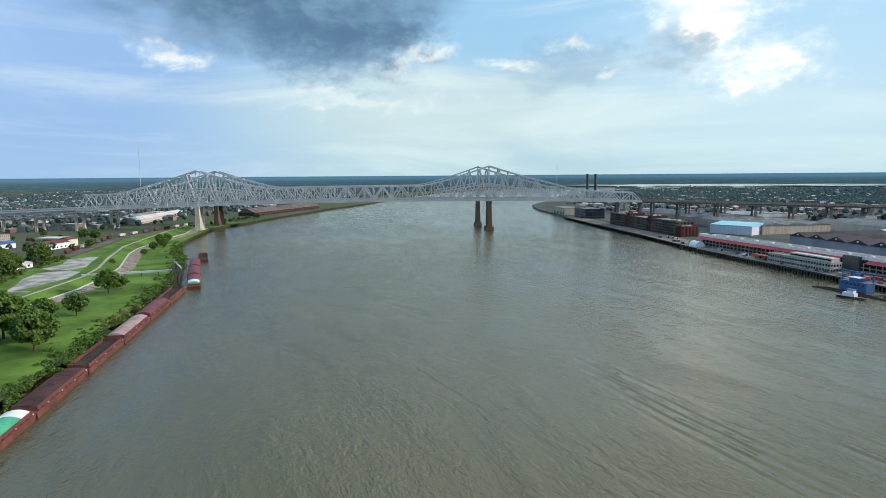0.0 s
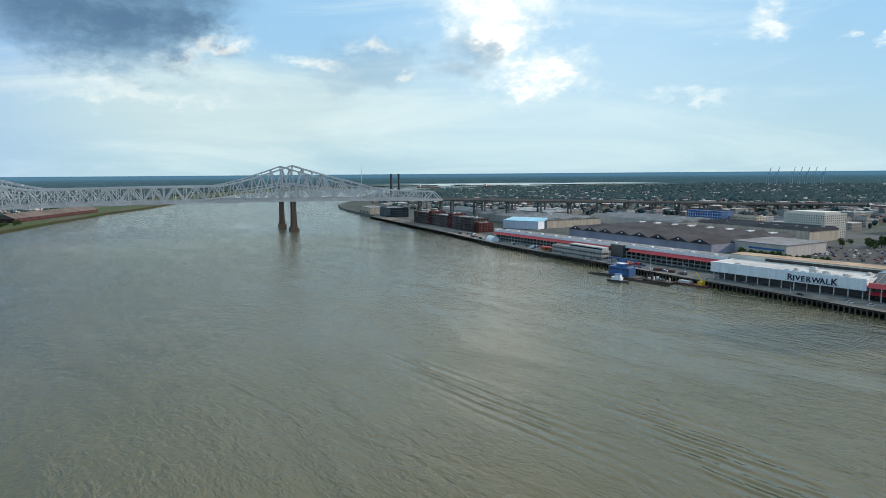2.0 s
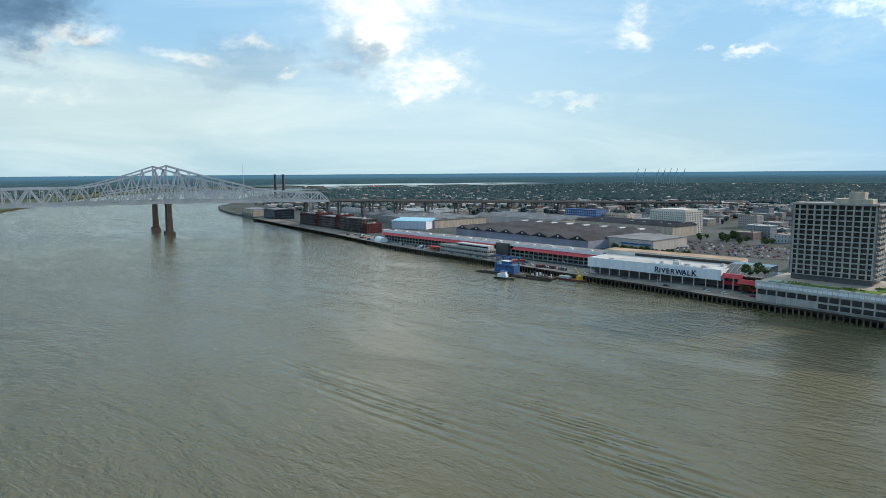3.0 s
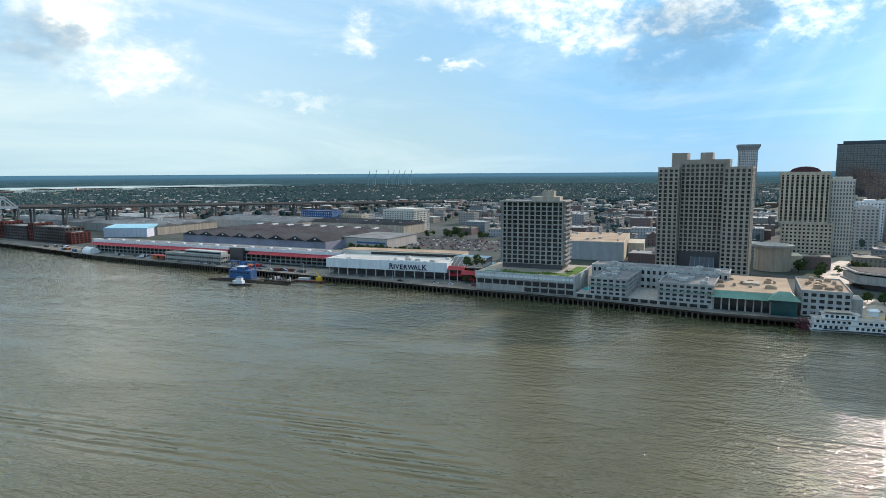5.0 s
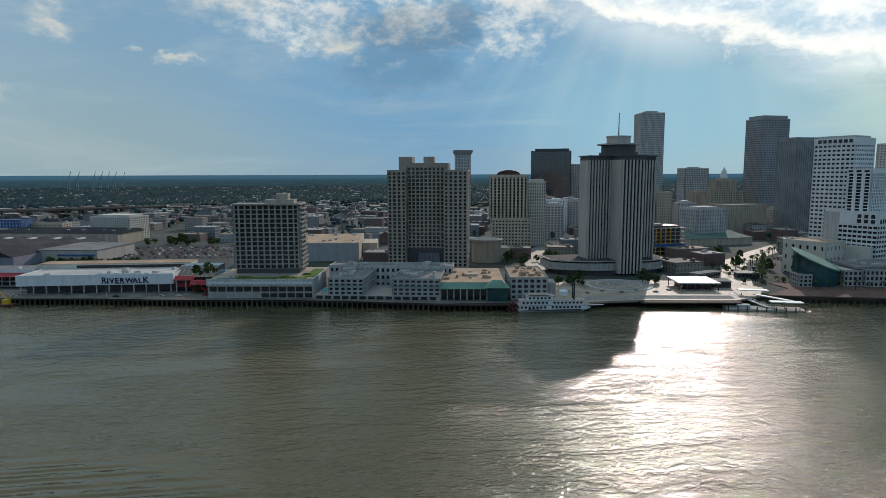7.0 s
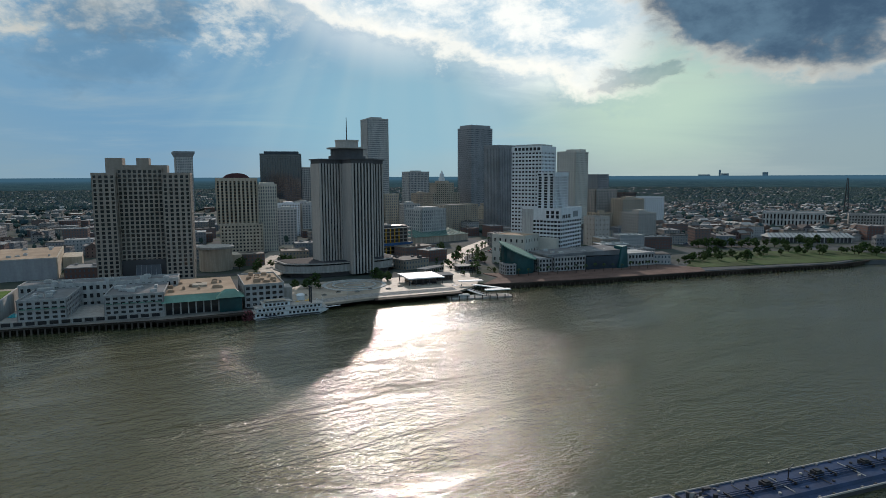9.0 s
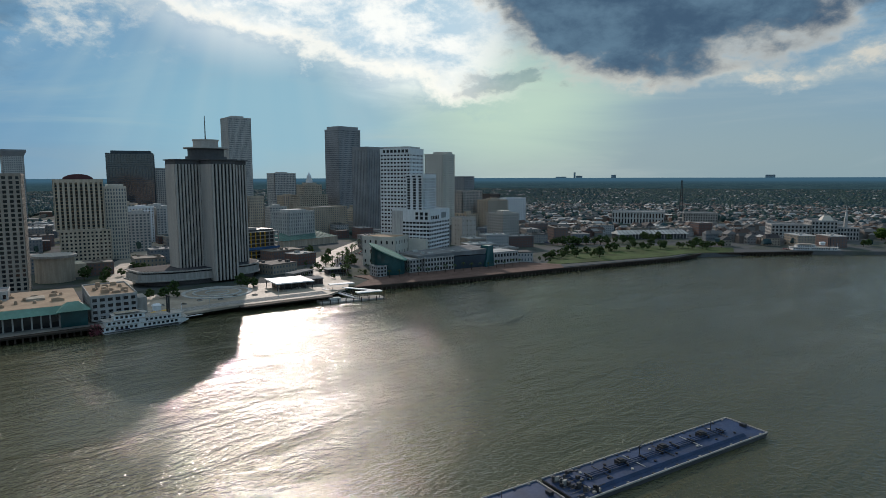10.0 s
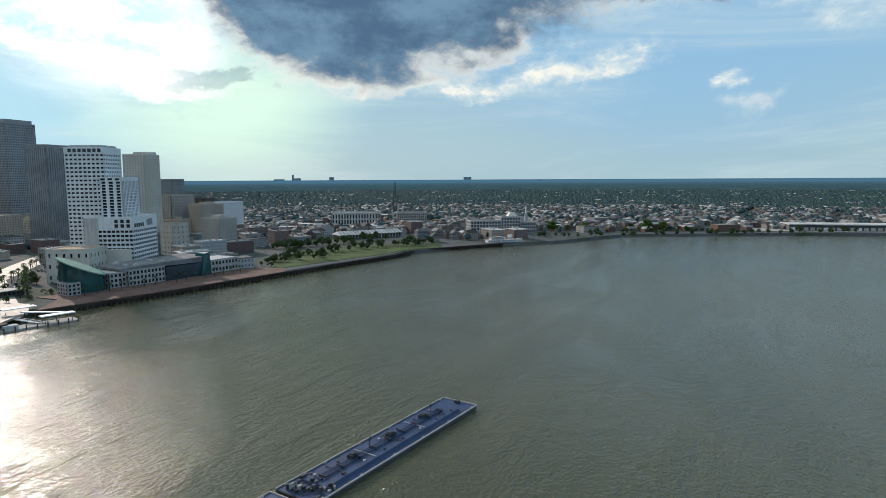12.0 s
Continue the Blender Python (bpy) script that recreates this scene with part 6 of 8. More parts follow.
t = thing("loading_dock", -600, -60, 0, 3, "steel barge loading dock with a raised conveyor", "dock")
for k in range(7):
    part("dolphin", Geo().tube((-30 + k * 10, 4, -3), (-30 + k * 10, 4, 7), 0.9, 0.9, 8), IRON, t)
for x in (-8, 0, 8):
    g = Geo()
    for a in (-2, 2):
        g.beam((x + a, -3, 0), (x + a * 0.5, -1, 16), 0.35).beam((x + a, 3, 0), (x + a * 0.5, 1, 16), 0.35)
    for z in (4, 8, 12):
        g.beam((x - 2, -3, z), (x + 2, 3, z + 3), 0.25).beam((x + 2, -3, z), (x - 2, 3, z + 3), 0.25)
    part("gantry_frame", g, IRON, t)
part("boom", Geo().beam((-10, 0, 15), (10, 6, 12), 1.2), STEEL, t)
part("conveyor", Geo().beam((0, -2, 9), (-14, -76, 7), 2.2, 1.6), STEEL, t)
for k in range(5):
    y = -14 - k * 14
    part("trestle", Geo().box(-2.6 - k * 2.6, -1.9 - k * 2.6, y, y + 0.6, -2, 8), IRON, t)


def paddle_boat(name, x, y, turn, length, label, wheel):
    t = thing(name, x, y, 0, turn, label, "riverboat")
    L, w = length, length * 0.1
    part("hull", Geo().hull([(0.12 * L, -w * 0.8, -1), (0.8 * L, -w * 0.8, -1), (0.8 * L, w * 0.8, -1), (0.12 * L, w * 0.8, -1), (0.08 * L, -w, 1.6), (0.97 * L, -w * 0.3, 2.2), (0.97 * L, w * 0.3, 2.2), (0.08 * L, w, 1.6)]), WHITE, t)
    z = 1.7
    for k, (a, b, s) in enumerate(((0.1, 0.92, 0.96), (0.12, 0.87, 0.96), (0.2, 0.5, 0.7))):
        cabin = part("deck_house", Geo().box(a * L, b * L, -w * s * 0.92, w * s * 0.92, z, z + 2.8), WHITE, t)
        n = int((b - a) * L / 2.6)
        for i in range(n):
            xx = a * L + 1.0 + i * 2.6
            if i % 9 != 7:
                part("window", Geo().box(xx, xx + 1.5, -w * s * 0.92 - 0.06, -w * s * 0.92 + 0.02, z + 0.7, z + 2.2), GLASS, cabin)
        part("deck", Geo().box(a * L - 1.0, b * L + 1.5, -w * s - 0.1, w * s + 0.1, z + 2.8, z + 3.0), FIN, t)
        rail = Geo()
        for s2 in (-1, 1):
            rail.beam((a * L - 1.0, s2 * w * s, z + 4.0), (b * L + 1.5, s2 * w * s, z + 4.0), 0.09)
            for i in range(int((b - a) * L / 3) + 1):
                rail.beam((a * L + i * 3, s2 * w * s, z + 3.0), (a * L + i * 3, s2 * w * s, z + 4.0), 0.09)
        part("railing", rail, WHITE, t)
        z += 3.0
    z -= 0.5
    part("name_board", Geo().box(0.2 * L, 0.34 * L, -w - 0.12, -w - 0.02, 2.0, 2.5), NAVY, t, "dark bar of lettering on the hull side")
    part("rub_rail", Geo().box(0.1 * L, 0.84 * L, -w - 0.25, w + 0.25, 0.9, 1.25), DARK, t)
    part("pilot_house", Geo().box(0.6 * L, 0.68 * L, -2, 2, z, z + 3).gable(0.59 * L, 0.69 * L, -2.4, 2.4, z + 3, z + 4.2, 1), WHITE, t)
    part("awning", Geo().box(0.22 * L, 0.46 * L, -w * 0.6, w * 0.6, z + 1.2, z + 1.4), TAN, t)
    for s in (-1, 1):
        part("smokestack", Geo().tube((0.76 * L, s * 2.2, z - 3), (0.76 * L, s * 2.2, z + 8.5), 0.55, 0.5, 10).tube((0.76 * L, s * 2.2, z + 7.6), (0.76 * L, s * 2.2, z + 8.6), 0.55, 0.95, 10), IRON, t, "tall black smokestack")
    g = Geo()
    for i in range(12):
        a = 6.28318 * i / 12
        g.beam((0.04 * L, -w * 0.75, 2.2), (0.04 * L + 3.6 * math.cos(a), -w * 0.75, 2.2 + 3.6 * math.sin(a)), 0.3)
        g.beam((0.04 * L, w * 0.75, 2.2), (0.04 * L + 3.6 * math.cos(a), w * 0.75, 2.2 + 3.6 * math.sin(a)), 0.3)
        p = (0.04 * L + 3.6 * math.cos(a), 2.2 + 3.6 * math.sin(a))
        g.beam((p[0], -w * 0.8, p[1]), (p[0], w * 0.8, p[1]), 0.9, 0.25)
    part("paddle_wheel", g, wheel, t, "dark red stern paddle wheel")
    part("mast", Geo().tube((0.9 * L, 0, z - 4), (0.9 * L, 0, z + 3), 0.15, 0.1, 6), WHITE, t)
    part("gangplank", Geo().beam((0.93 * L, 0, 3.4), (1.14 * L, 3, 3.0), 1.6, 0.25), WHITE, t)
    return t


paddle_boat("riverboat", 77, 407, -2, 57, "white three-deck paddle-wheel riverboat moored at the quay", MAROON)
paddle_boat("riverboat", 808, 296, -48, 68, "white paddle-wheel steamboat moored beside the levee", MAROON)

# floating crane yard below the gallery
t = thing("work_barge", -352, 450, 0, -4, "blue deckhouse work barge moored beside floating timbers", "barge")
part("hull", Geo().box(-20, 22, -7, 6, -1, 1.2), IRON, t)
house = part("deck_house", Geo().box(-10, 14, -4, 4, 1.2, 8.5), BLUE, t, "bright blue deck house")
for k in range(6):
    part("window", Geo().box(-8 + k * 3.6, -6 + k * 3.6, -4.1, -3.98, 5.6, 7.2), GLASS, house)
part("wheel_house", Geo().box(-2, 6, -3, 3, 8.5, 11.2), BLUE, t)
part("wheel_house_roof", Geo().box(-2.5, 6.5, -3.5, 3.5, 11.2, 11.6), WHITE, t)
for k in range(4):
    part("gantry_leg", Geo().beam((-18 + k * 9, 8, 0), (-18 + k * 9, 8, 15), 0.8), BLUE, t)
part("gantry_beam", Geo().beam((-20, 8, 14), (12, 8, 14), 1.2).beam((-20, 8, 9), (12, 8, 9), 0.6).beam((-18, 8, 9), (-9, 8, 14), 0.4).beam((-9, 8, 14), (0, 8, 9), 0.4).beam((0, 8, 9), (9, 8, 14), 0.4), BLUE, t)
for k in range(4):
    part("float_log", Geo().tube((-26, -8.5 - k * 1.6, 0.2), (58, -6 - k * 1.4, 0.2), 0.6, 0.6, 6), TIMBER, t)
t = thing("tow_boat", -333, 424, 0, 6, "small white and blue tow boat", "boat")
part("hull", Geo().hull([(-9, -2.4, -0.6), (7, -2.4, -0.6), (7, 2.4, -0.6), (-9, 2.4, -0.6), (-10, -3, 1.3), (10, -1.6, 1.6), (10, 1.6, 1.6), (-10, 3, 1.3)]), IRON, t)
part("cabin", Geo().box(-6, 3, -2, 2, 1.3, 4.0).box(-3, 2, -1.6, 1.6, 4.0, 6.4), WHITE, t)
part("cabin_roof", Geo().box(-3.4, 2.4, -2, 2, 6.4, 6.8), BLUE, t)
t = thing("crane_barge", -285, 457, 0, -3, "small barge with a yellow crane", "barge")
part("hull", Geo().box(-16, 14, -4, 4, -1, 1.3), RUST, t)
part("cab", Geo().box(6, 10, -2, 2, 1.3, 4.6), YELLOW, t)
part("boom", Geo().beam((9, 0, 4), (3, 0, 11), 0.6).beam((9, 0, 3), (12, 0, 7), 0.5), YELLOW, t)
part("cargo", Geo().box(-12, -2, -2.6, 2.6, 1.3, 3.0), PALE, t)
t = thing("work_float", -310, 452, 0, -4, "low float loaded with scrap and machinery", "barge")
part("hull", Geo().box(-16, 12, -6, 5, -1, 1.0), TIMBER, t)
rnd = random.Random(8)
for k in range(18):
    x, y, w = rnd.uniform(-15, 9), rnd.uniform(-5, 3), rnd.uniform(0.6, 2.2)
    part("machinery", Geo().box(x, x + w, y, y + w * 0.8, 1.0, 1.0 + rnd.uniform(0.6, 3.4)), (IRON, PALE, DARK, STEEL)[k % 4], t)

# ---- west bank: levee, meadow and yards ----
solid("meadow", Geo().prism([(-150, -118), (-330, -90), (-430, -78), (-520, -69), (-600, -64), (-700, -64), (-800, -80), (-900, -82), (-1020, -68), (-1150, -50), (-1260, 5), (-1300, -60), (-1100, -150),
                              (-1000, -165), (-860, -170), (-740, -190), (-600, -215), (-300, -260), (-100, -280)], 3.8, 4.25), GRASS, "bright green riverside meadow and levee foot", "meadow", kind="structure")
LEVEE = [(-260, -172), (-420, -170), (-485, -160), (-544, -146), (-600, -134), (-655, -132), (-733, -138), (-850, -142), (-940, -132), (-1047, -118), (-1120, -106), (-1230, -84)]
g, path = Geo(), Geo()
for (x0, y0), (x1, y1) in zip(LEVEE, LEVEE[1:]):
    d = Vector((x1 - x0, y1 - y0)).normalized()
    n = Vector((-d.y, d.x))
    k = len(g.v)
    for x, y in ((x0, y0), (x1, y1)):
        g.v += [(x + n.x * s, y + n.y * s, z) for s, z in ((-16, 4.1), (-4, 7.0), (4, 7.0), (16, 4.1))]
    g.f += [(k + i, k + i + 1, k + 5 + i, k + 4 + i) for i in range(3)]
    path.beam((x0, y0, 7.0), (x1, y1, 7.0), 3.0, 0.12)
solid("levee", g, GRASS, "grassy levee embankment", "levee", kind="structure")
solid("path", path, PAVING, "pale path along the levee crest", "path", kind="structure")
LOT = paint("pale_gravel", (0.30, 0.295, 0.28), 0.95, vary=0.4, stain=0.08)
REVET = paint("broken_revetment", (0.24, 0.20, 0.155), 0.95, vary=0.5, stain=0.2, grain=0.5)
strip = [(-440, -146), (-498, -133), (-549, -119), (-615, -111), (-667, -109), (-728, -114), (-790, -119), (-840, -118), (-940, -103), (-1049, -78), (-1160, -72)]
g, kerb = Geo(), Geo()
for (x0, y0), (x1, y1) in zip(strip, strip[1:]):
    g.beam((x0, y0, 4.3), (x1, y1, 4.3), 13, 0.3)
    kerb.beam((x0, y0 - 7.4, 4.5), (x1, y1 - 7.4, 4.5), 1.6, 0.8)
solid("revetment", g, REVET, "worn stone and concrete revetment strip", "revetment", kind="structure")
solid("flood_wall", kerb, PALE, "low pale flood wall", "wall", kind="structure")
solid("gravel_lot", Geo().prism([(-552, -178), (-575, -164), (-601, -155), (-618, -147), (-652, -146), (-668, -160), (-660, -183), (-625, -186), (-593, -181)], 4.1, 4.35), LOT, "pale gravel lot", "lot", kind="structure")
solid("gravel_lot", Geo().prism([(-674, -158), (-690, -148), (-714, -142), (-771, -146), (-775, -166), (-759, -182), (-718, -178), (-690, -188), (-674, -176)], 4.1, 4.36), LOT, "grey gravel parking lot", "lot", kind="structure")
g = Geo()
for p, q in (((-520, -190), (-556, -176)), ((-556, -176), (-545, -146)), ((-420, -190), (-520, -190)), ((-520, -190), (-490, -160))):
    g.beam((*p, 4.36), (*q, 4.36), 4, 0.15)
solid("path", g, PAVING, "pale paths across the meadow", "path", kind="structure")
TRACKBED = paint("railway_ballast", (0.12, 0.10, 0.09), 0.95, vary=0.3)
solid("railway", Geo().beam((-780, -195, 4.3), (-1000, -172, 4.3), 14, 0.3).beam((-1000, -172, 4.3), (-1400, -20, 4.3), 16, 0.32), TRACKBED, "dark railway yard", "railway", kind="structure")
for k in range(16):
    f = k / 16
    x, y = -820 - 480 * f, -196 + 30 * f + (max(0, f - 0.38)) * 170
    t = thing("rail_wagon", x, y, 4.5, 174 if f < 0.38 else 159, "weathered rail wagon on the yard tracks", "rail wagon", "rail wagons")
    part("body", Geo().box(-7.5, 7.5, -1.5, 1.5, 1.1, 4.4), (RUST, DULL, FIN, TAN, DARK)[k % 5], t)
    part("bogie", Geo().box(-6.5, -4, -1.2, 1.2, 0, 1.1), IRON, t)
    part("bogie", Geo().box(4, 6.5, -1.2, 1.2, 0, 1.1), IRON, t)


def shed(x, y, turn, w, d, h, wall, roof, label, name="shed"):
    t = thing(name, x, y, GROUND, turn, label, "building")
    part("wall", Geo().box(0, w, 0, d, 0, h), wall, t)
    part("roof", Geo().gable(-0.8, w + 0.8, -0.8, d + 0.8, h, h + d * 0.22), roof, t)
    for k in range(max(2, int(w / 7))):
        part("window", Geo().box(2 + k * 7, 4.5 + k * 7, -0.08, 0.02, 1.2, 3.2), GLASS, t)
    return t


shed(-860, -232, 155, 46, 16, 7, WHITE, RUST, "long white hall with a rusty brown roof")
shed(-905, -215, 155, 18, 14, 9, CREAM, RUST, "cream gabled house with a brown roof")
shed(-900, -290, 150, 24, 16, 6, WHITE, BLUE, "white house with a bright blue roof")
shed(-690, -212, 150, 22, 10, 4, WHITE, ROOFWHITE, "white trailer building beside the gravel lot")
shed(-770, -215, 150, 16, 10, 5, WHITE, ROOFGREY, "white cottage behind the lot")
t = thing("canopy_shed", -985, -275, GROUND, 65, "open canopy shed with a flat pale roof", "building")
part("roof", Geo().box(0, 40, 0, 26, 5.2, 5.9), ROOFWHITE, t)
for i in range(5):
    for j in range(2):
        part("post", Geo().box(1 + i * 9.4, 1.5 + i * 9.4, 1 + j * 23, 1.5 + j * 23, 0, 5.2), PALE, t)
shed(-1449, 28, 148, 330, 42, 8, DULL, TRACKBED, "long low riverside shed with a dark brown roof", "wharf_shed")
shed(-1285, -188, 168, 285, 26, 8, FIN, ROOFWHITE, "long white industrial shed by the tracks")
shed(-1360, -215, 168, 160, 22, 8, PALE, ROOFGREY, "pale industrial shed by the tracks")
for b, r, h in ((-97.9, 2900, 235), (-61.6, 4300, 155)):
    x, y = at(b, r)
    t = thing("radio_mast", x, y, GROUND, 0, "slender lattice radio mast", "mast")
    part("mast", Geo().tube((0, 0, 0), (0, 0, h), 1.4, 0.9, 4), STEEL, t)

# ---- trees, palms and parked cars ----
YELLOWLEAF = islands("reed_leaves", [(0.16, 0.17, 0.05), (0.20, 0.20, 0.07), (0.13, 0.15, 0.04)], 0.8)


def leafy(seed, spread, low, high, clusters, per, size, squash=0.8):
    """A crown of leaf cards in uneven clusters, with gaps between them."""
    r = random.Random(seed)
    g = Geo()
    for _ in range(clusters):
        a, q, e = r.uniform(0, 6.28318), r.random() ** 0.5, r.uniform(0, 1)
        rr = spread * q * math.sin(math.pi * min(1, max(0.12, e * 0.85 + 0.12))) ** 0.7
        cx, cy, cz = rr * math.cos(a), rr * math.sin(a), low + (high - low) * e
        cr = spread * r.uniform(0.16, 0.32)
        for _ in range(per):
            d = Vector((r.gauss(0, 1), r.gauss(0, 1), r.gauss(0, 1))).normalized() * cr * r.uniform(0.5, 1.0)
            p = Vector((cx + d.x, cy + d.y, cz + d.z * squash))
            n = (d.normalized() + Vector((r.uniform(-0.7, 0.7), r.uniform(-0.7, 0.7), r.uniform(-0.2, 0.9)))).normalized()
            u = n.orthogonal().normalized() * size * r.uniform(0.6, 1.3)
            v = n.cross(u).normalized() * size * r.uniform(0.5, 1.1)
            k = len(g.v)
            g.v += [tuple(p + u), tuple(p + v), tuple(p - u), tuple(p - v)]
            g.f.append((k, k + 1, k + 2, k + 3))
    return g


def tree_kind(seed, height, spread, clusters, per, size, leaf=None, label="broad green tree with an uneven leafy crown", name="tree"):
    t = thing(name, 0, 0, -500, 0, label, "tree")
    r = random.Random(seed)
    trunk = Geo().tube((0, 0, -0.3), (0.2, 0.1, height * 0.4), height * 0.028, height * 0.018, 8)
    for k in range(6):
        a = k * 1.05 + r.uniform(-0.3, 0.3)
        q = (spread * 0.55 * math.cos(a), spread * 0.55 * math.sin(a), height * r.uniform(0.55, 0.8))
        trunk.tube((0.1, 0.05, height * r.uniform(0.25, 0.4)), q, height * 0.014, height * 0.005, 5)
    part("trunk", trunk, BARK, t)
    part("crown", leafy(seed, spread, height * 0.28, height * 0.95, clusters, per, size), leaf or LEAF, t)
    return t


BIG = [tree_kind(1, 22, 10.0, 150, 34, 0.85), tree_kind(2, 18, 9.0, 130, 34, 0.8), tree_kind(3, 15, 7.5, 110, 30, 0.75)]
SMALL = [tree_kind(4, 9, 4.2, 34, 18, 0.6, CITYLEAF, "small round-crowned green street tree", "small_tree"), tree_kind(5, 7.5, 3.6, 30, 16, 0.55, CITYLEAF, "small round-crowned green street tree", "small_tree"), tree_kind(6, 11, 5.0, 40, 18, 0.65, CITYLEAF, "small round-crowned green street tree", "small_tree")]


def palm_kind():
    t = thing("palm_tree", 0, 0, -500, 0, "slender palm tree with drooping fronds", "palm")
    part("trunk", Geo().tube((0, 0, 0), (0.2, 0, 7.5), 0.28, 0.2, 6), BARK, t)
    g = Geo()
    for k in range(14):
        a, lift = k * 0.449, 0.5 if k % 2 else 0.0
        last = (0.2, 0, 7.5)
        for s in range(1, 4):
            q = (0.2 + math.cos(a) * s * 0.95, math.sin(a) * s * 0.95, 7.5 + lift + 0.9 * math.sin(s * 0.9) - 0.22 * s * s)
            w = Vector((-math.sin(a), math.cos(a), 0)) * (0.5 - 0.1 * s)
            n = len(g.v)
            g.v += [tuple(Vector(last) + w), tuple(Vector(last) - w), tuple(Vector(q) - w * 0.8), tuple(Vector(q) + w * 0.8)]
            g.f.append((n, n + 1, n + 2, n + 3))
            last = q
    part("crown", g, CITYLEAF, t)
    return t


PALM = palm_kind()
rnd = random.Random(23)


def plant(kinds, x, y, z=GROUND, low=0.85, high=1.15):
    k = kinds[rnd.randrange(len(kinds))]
    c = copy_thing(k, pose(x, y, z, 0, 0, rnd.uniform(0, 360)))
    s = rnd.uniform(low, high)
    c.scale = (s, s, s * rnd.uniform(0.9, 1.1))
    return c


# west bank
for x, y, k, s in ((-392, -128, 0, 1.2), (-380, -112, 1, 0.9), (-358, -104, 0, 1.0), (-444, -104, 2, 1.0), (-524, -100, 1, 1.0), (-541, -94, 2, 0.7), (-420, -116, 1, 0.9), (-312, -112, 2, 0.6), (-350, -150, 0, 1.0), (-370, -165, 1, 1.1), (-404, -150, 2, 1.0),
                   (-330, -175, 0, 1.0), (-300, -160, 1, 1.0), (-845, -96, 2, 0.8), (-870, -100, 2, 0.9), (-905, -98, 1, 0.7), (-820, -104, 2, 0.7), (-930, -110, 2, 0.7), (-770, -108, 2, 0.5), (-880, -185, 2, 0.7), (-700, -128, 2, 0.4)):
    c = copy_thing(BIG[k], pose(x, y, 4.2, 0, 0, rnd.uniform(0, 360)))
    c.scale = (s, s, s)
for _ in range(55):
    x = rnd.uniform(-760, -500)
    plant(BIG[1:] + SMALL, x, -205 - rnd.uniform(0, 70) + (x + 500) * -0.04)
for _ in range(25):
    x = rnd.uniform(-1120, -780)
    plant(SMALL + BIG[2:], x, rnd.uniform(-330, -185), low=0.7, high=1.1)
for _ in range(30):
    f = rnd.random()
    plant(SMALL, -1160 - 240 * f + rnd.uniform(-14, 4), -66 + 120 * f - rnd.uniform(6, 26), low=0.6, high=0.9)
# bushes down to the waterline
g, reeds = Geo(), Geo()
for k in range(340):
    f = k / 340
    i = min(int(f * 9), 8)
    seg = ((-230, -100), (-330, -86), (-380, -81), (-430, -75), (-520, -67), (-600, -62), (-700, -62), (-760, -70), (-830, -80), (-900, -82))
    q = f * 9 - i
    x, y = seg[i][0] + (seg[i + 1][0] - seg[i][0]) * q, seg[i][1] + (seg[i + 1][1] - seg[i][1]) * q
    target = reeds if -470 < x < -400 and k % 2 else g
    b = leafy(900 + k, rnd.uniform(2.2, 5.0), 0.1, rnd.uniform(1.2, 3.8), 12, 22, 0.42)
    ox, oy = x + rnd.uniform(-4, 4), y - rnd.uniform(-3, 7) * (1 if k % 4 else 2.4)
    n = len(target.v)
    target.v += [(a + ox, c + oy, d + 2.6) for a, c, d in b.v]
    target.f += [tuple(n + v for v in f_) for f_ in b.f]
for k in range(150):
    x = rnd.uniform(-790, -480)
    b = leafy(2000 + k, rnd.uniform(3.5, 7.0), 0.0, rnd.uniform(2.5, 6.0), 9, 18, 0.7)
    ox, oy = x, -203 + (x + 500) * -0.04 - rnd.uniform(-6, 45)
    n = len(g.v)
    g.v += [(a + ox, c + oy, d + 3.9) for a, c, d in b.v]
    g.f += [tuple(n + v for v in f_) for f_ in b.f]
solid("bank_bushes", g, LEAF, "green bushes along the river bank", "bushes", kind="stuff")
solid("bank_reeds", reeds, YELLOWLEAF, "yellow-green reeds on the bank", "reeds", kind="stuff")
# park, plaza and avenue
for x, y in ((575, 400), (590, 412), (560, 420), (620, 430), (605, 440), (640, 425), (655, 415), (680, 405), (700, 395), (715, 402), (735, 388), (750, 380), (765, 372), (728, 372), (770, 355), (740, 360), (690, 428), (705, 415), (785, 362), (600, 456), (575, 446), (560, 437), (540, 425)):
    plant(SMALL, x, y, 4.3, 0.7, 1.1)
    plant(SMALL, x + rnd.uniform(-9, 9), y + rnd.uniform(2, 12), 4.3, 0.7, 1.1)
for k in range(26):
    plant([PALM], 292 + k * 3.4 + rnd.uniform(-2, 2), 470 + k * 5.2 + rnd.uniform(-3, 3), 4.3, 0.8, 1.2)
for k in range(22):
    plant([PALM], 318 + k * 6.5 + rnd.uniform(-2, 2), 540 + k * 7.0 + rnd.uniform(-3, 3), 4.3, 0.8, 1.2)
for k in range(14):
    plant(SMALL, rnd.uniform(276, 318), rnd.uniform(470, 540), 4.4, 0.35, 0.6)
for k in range(16):
    plant([PALM], 318 + k * 9.5, 440 - k * 1.7, 4.6, 0.7, 0.9)
for x, y in ((204, 478), (207, 474), (200, 482), (210, 480), (130, 480), (138, 474), (146, 470), (142, 478), (150, 490), (118, 560), (122, 580), (128, 600), (133, 620), (160, 600), (165, 640), (170, 660), (175, 690), (150, 560)):
    plant(SMALL, x, y, GROUND, 0.7, 1.1)
for k in range(10):
    plant(SMALL, -150 + rnd.uniform(0, 14), 462 + rnd.uniform(0, 20), 17.6 if k > 4 else 4.4, 0.7, 1.0)
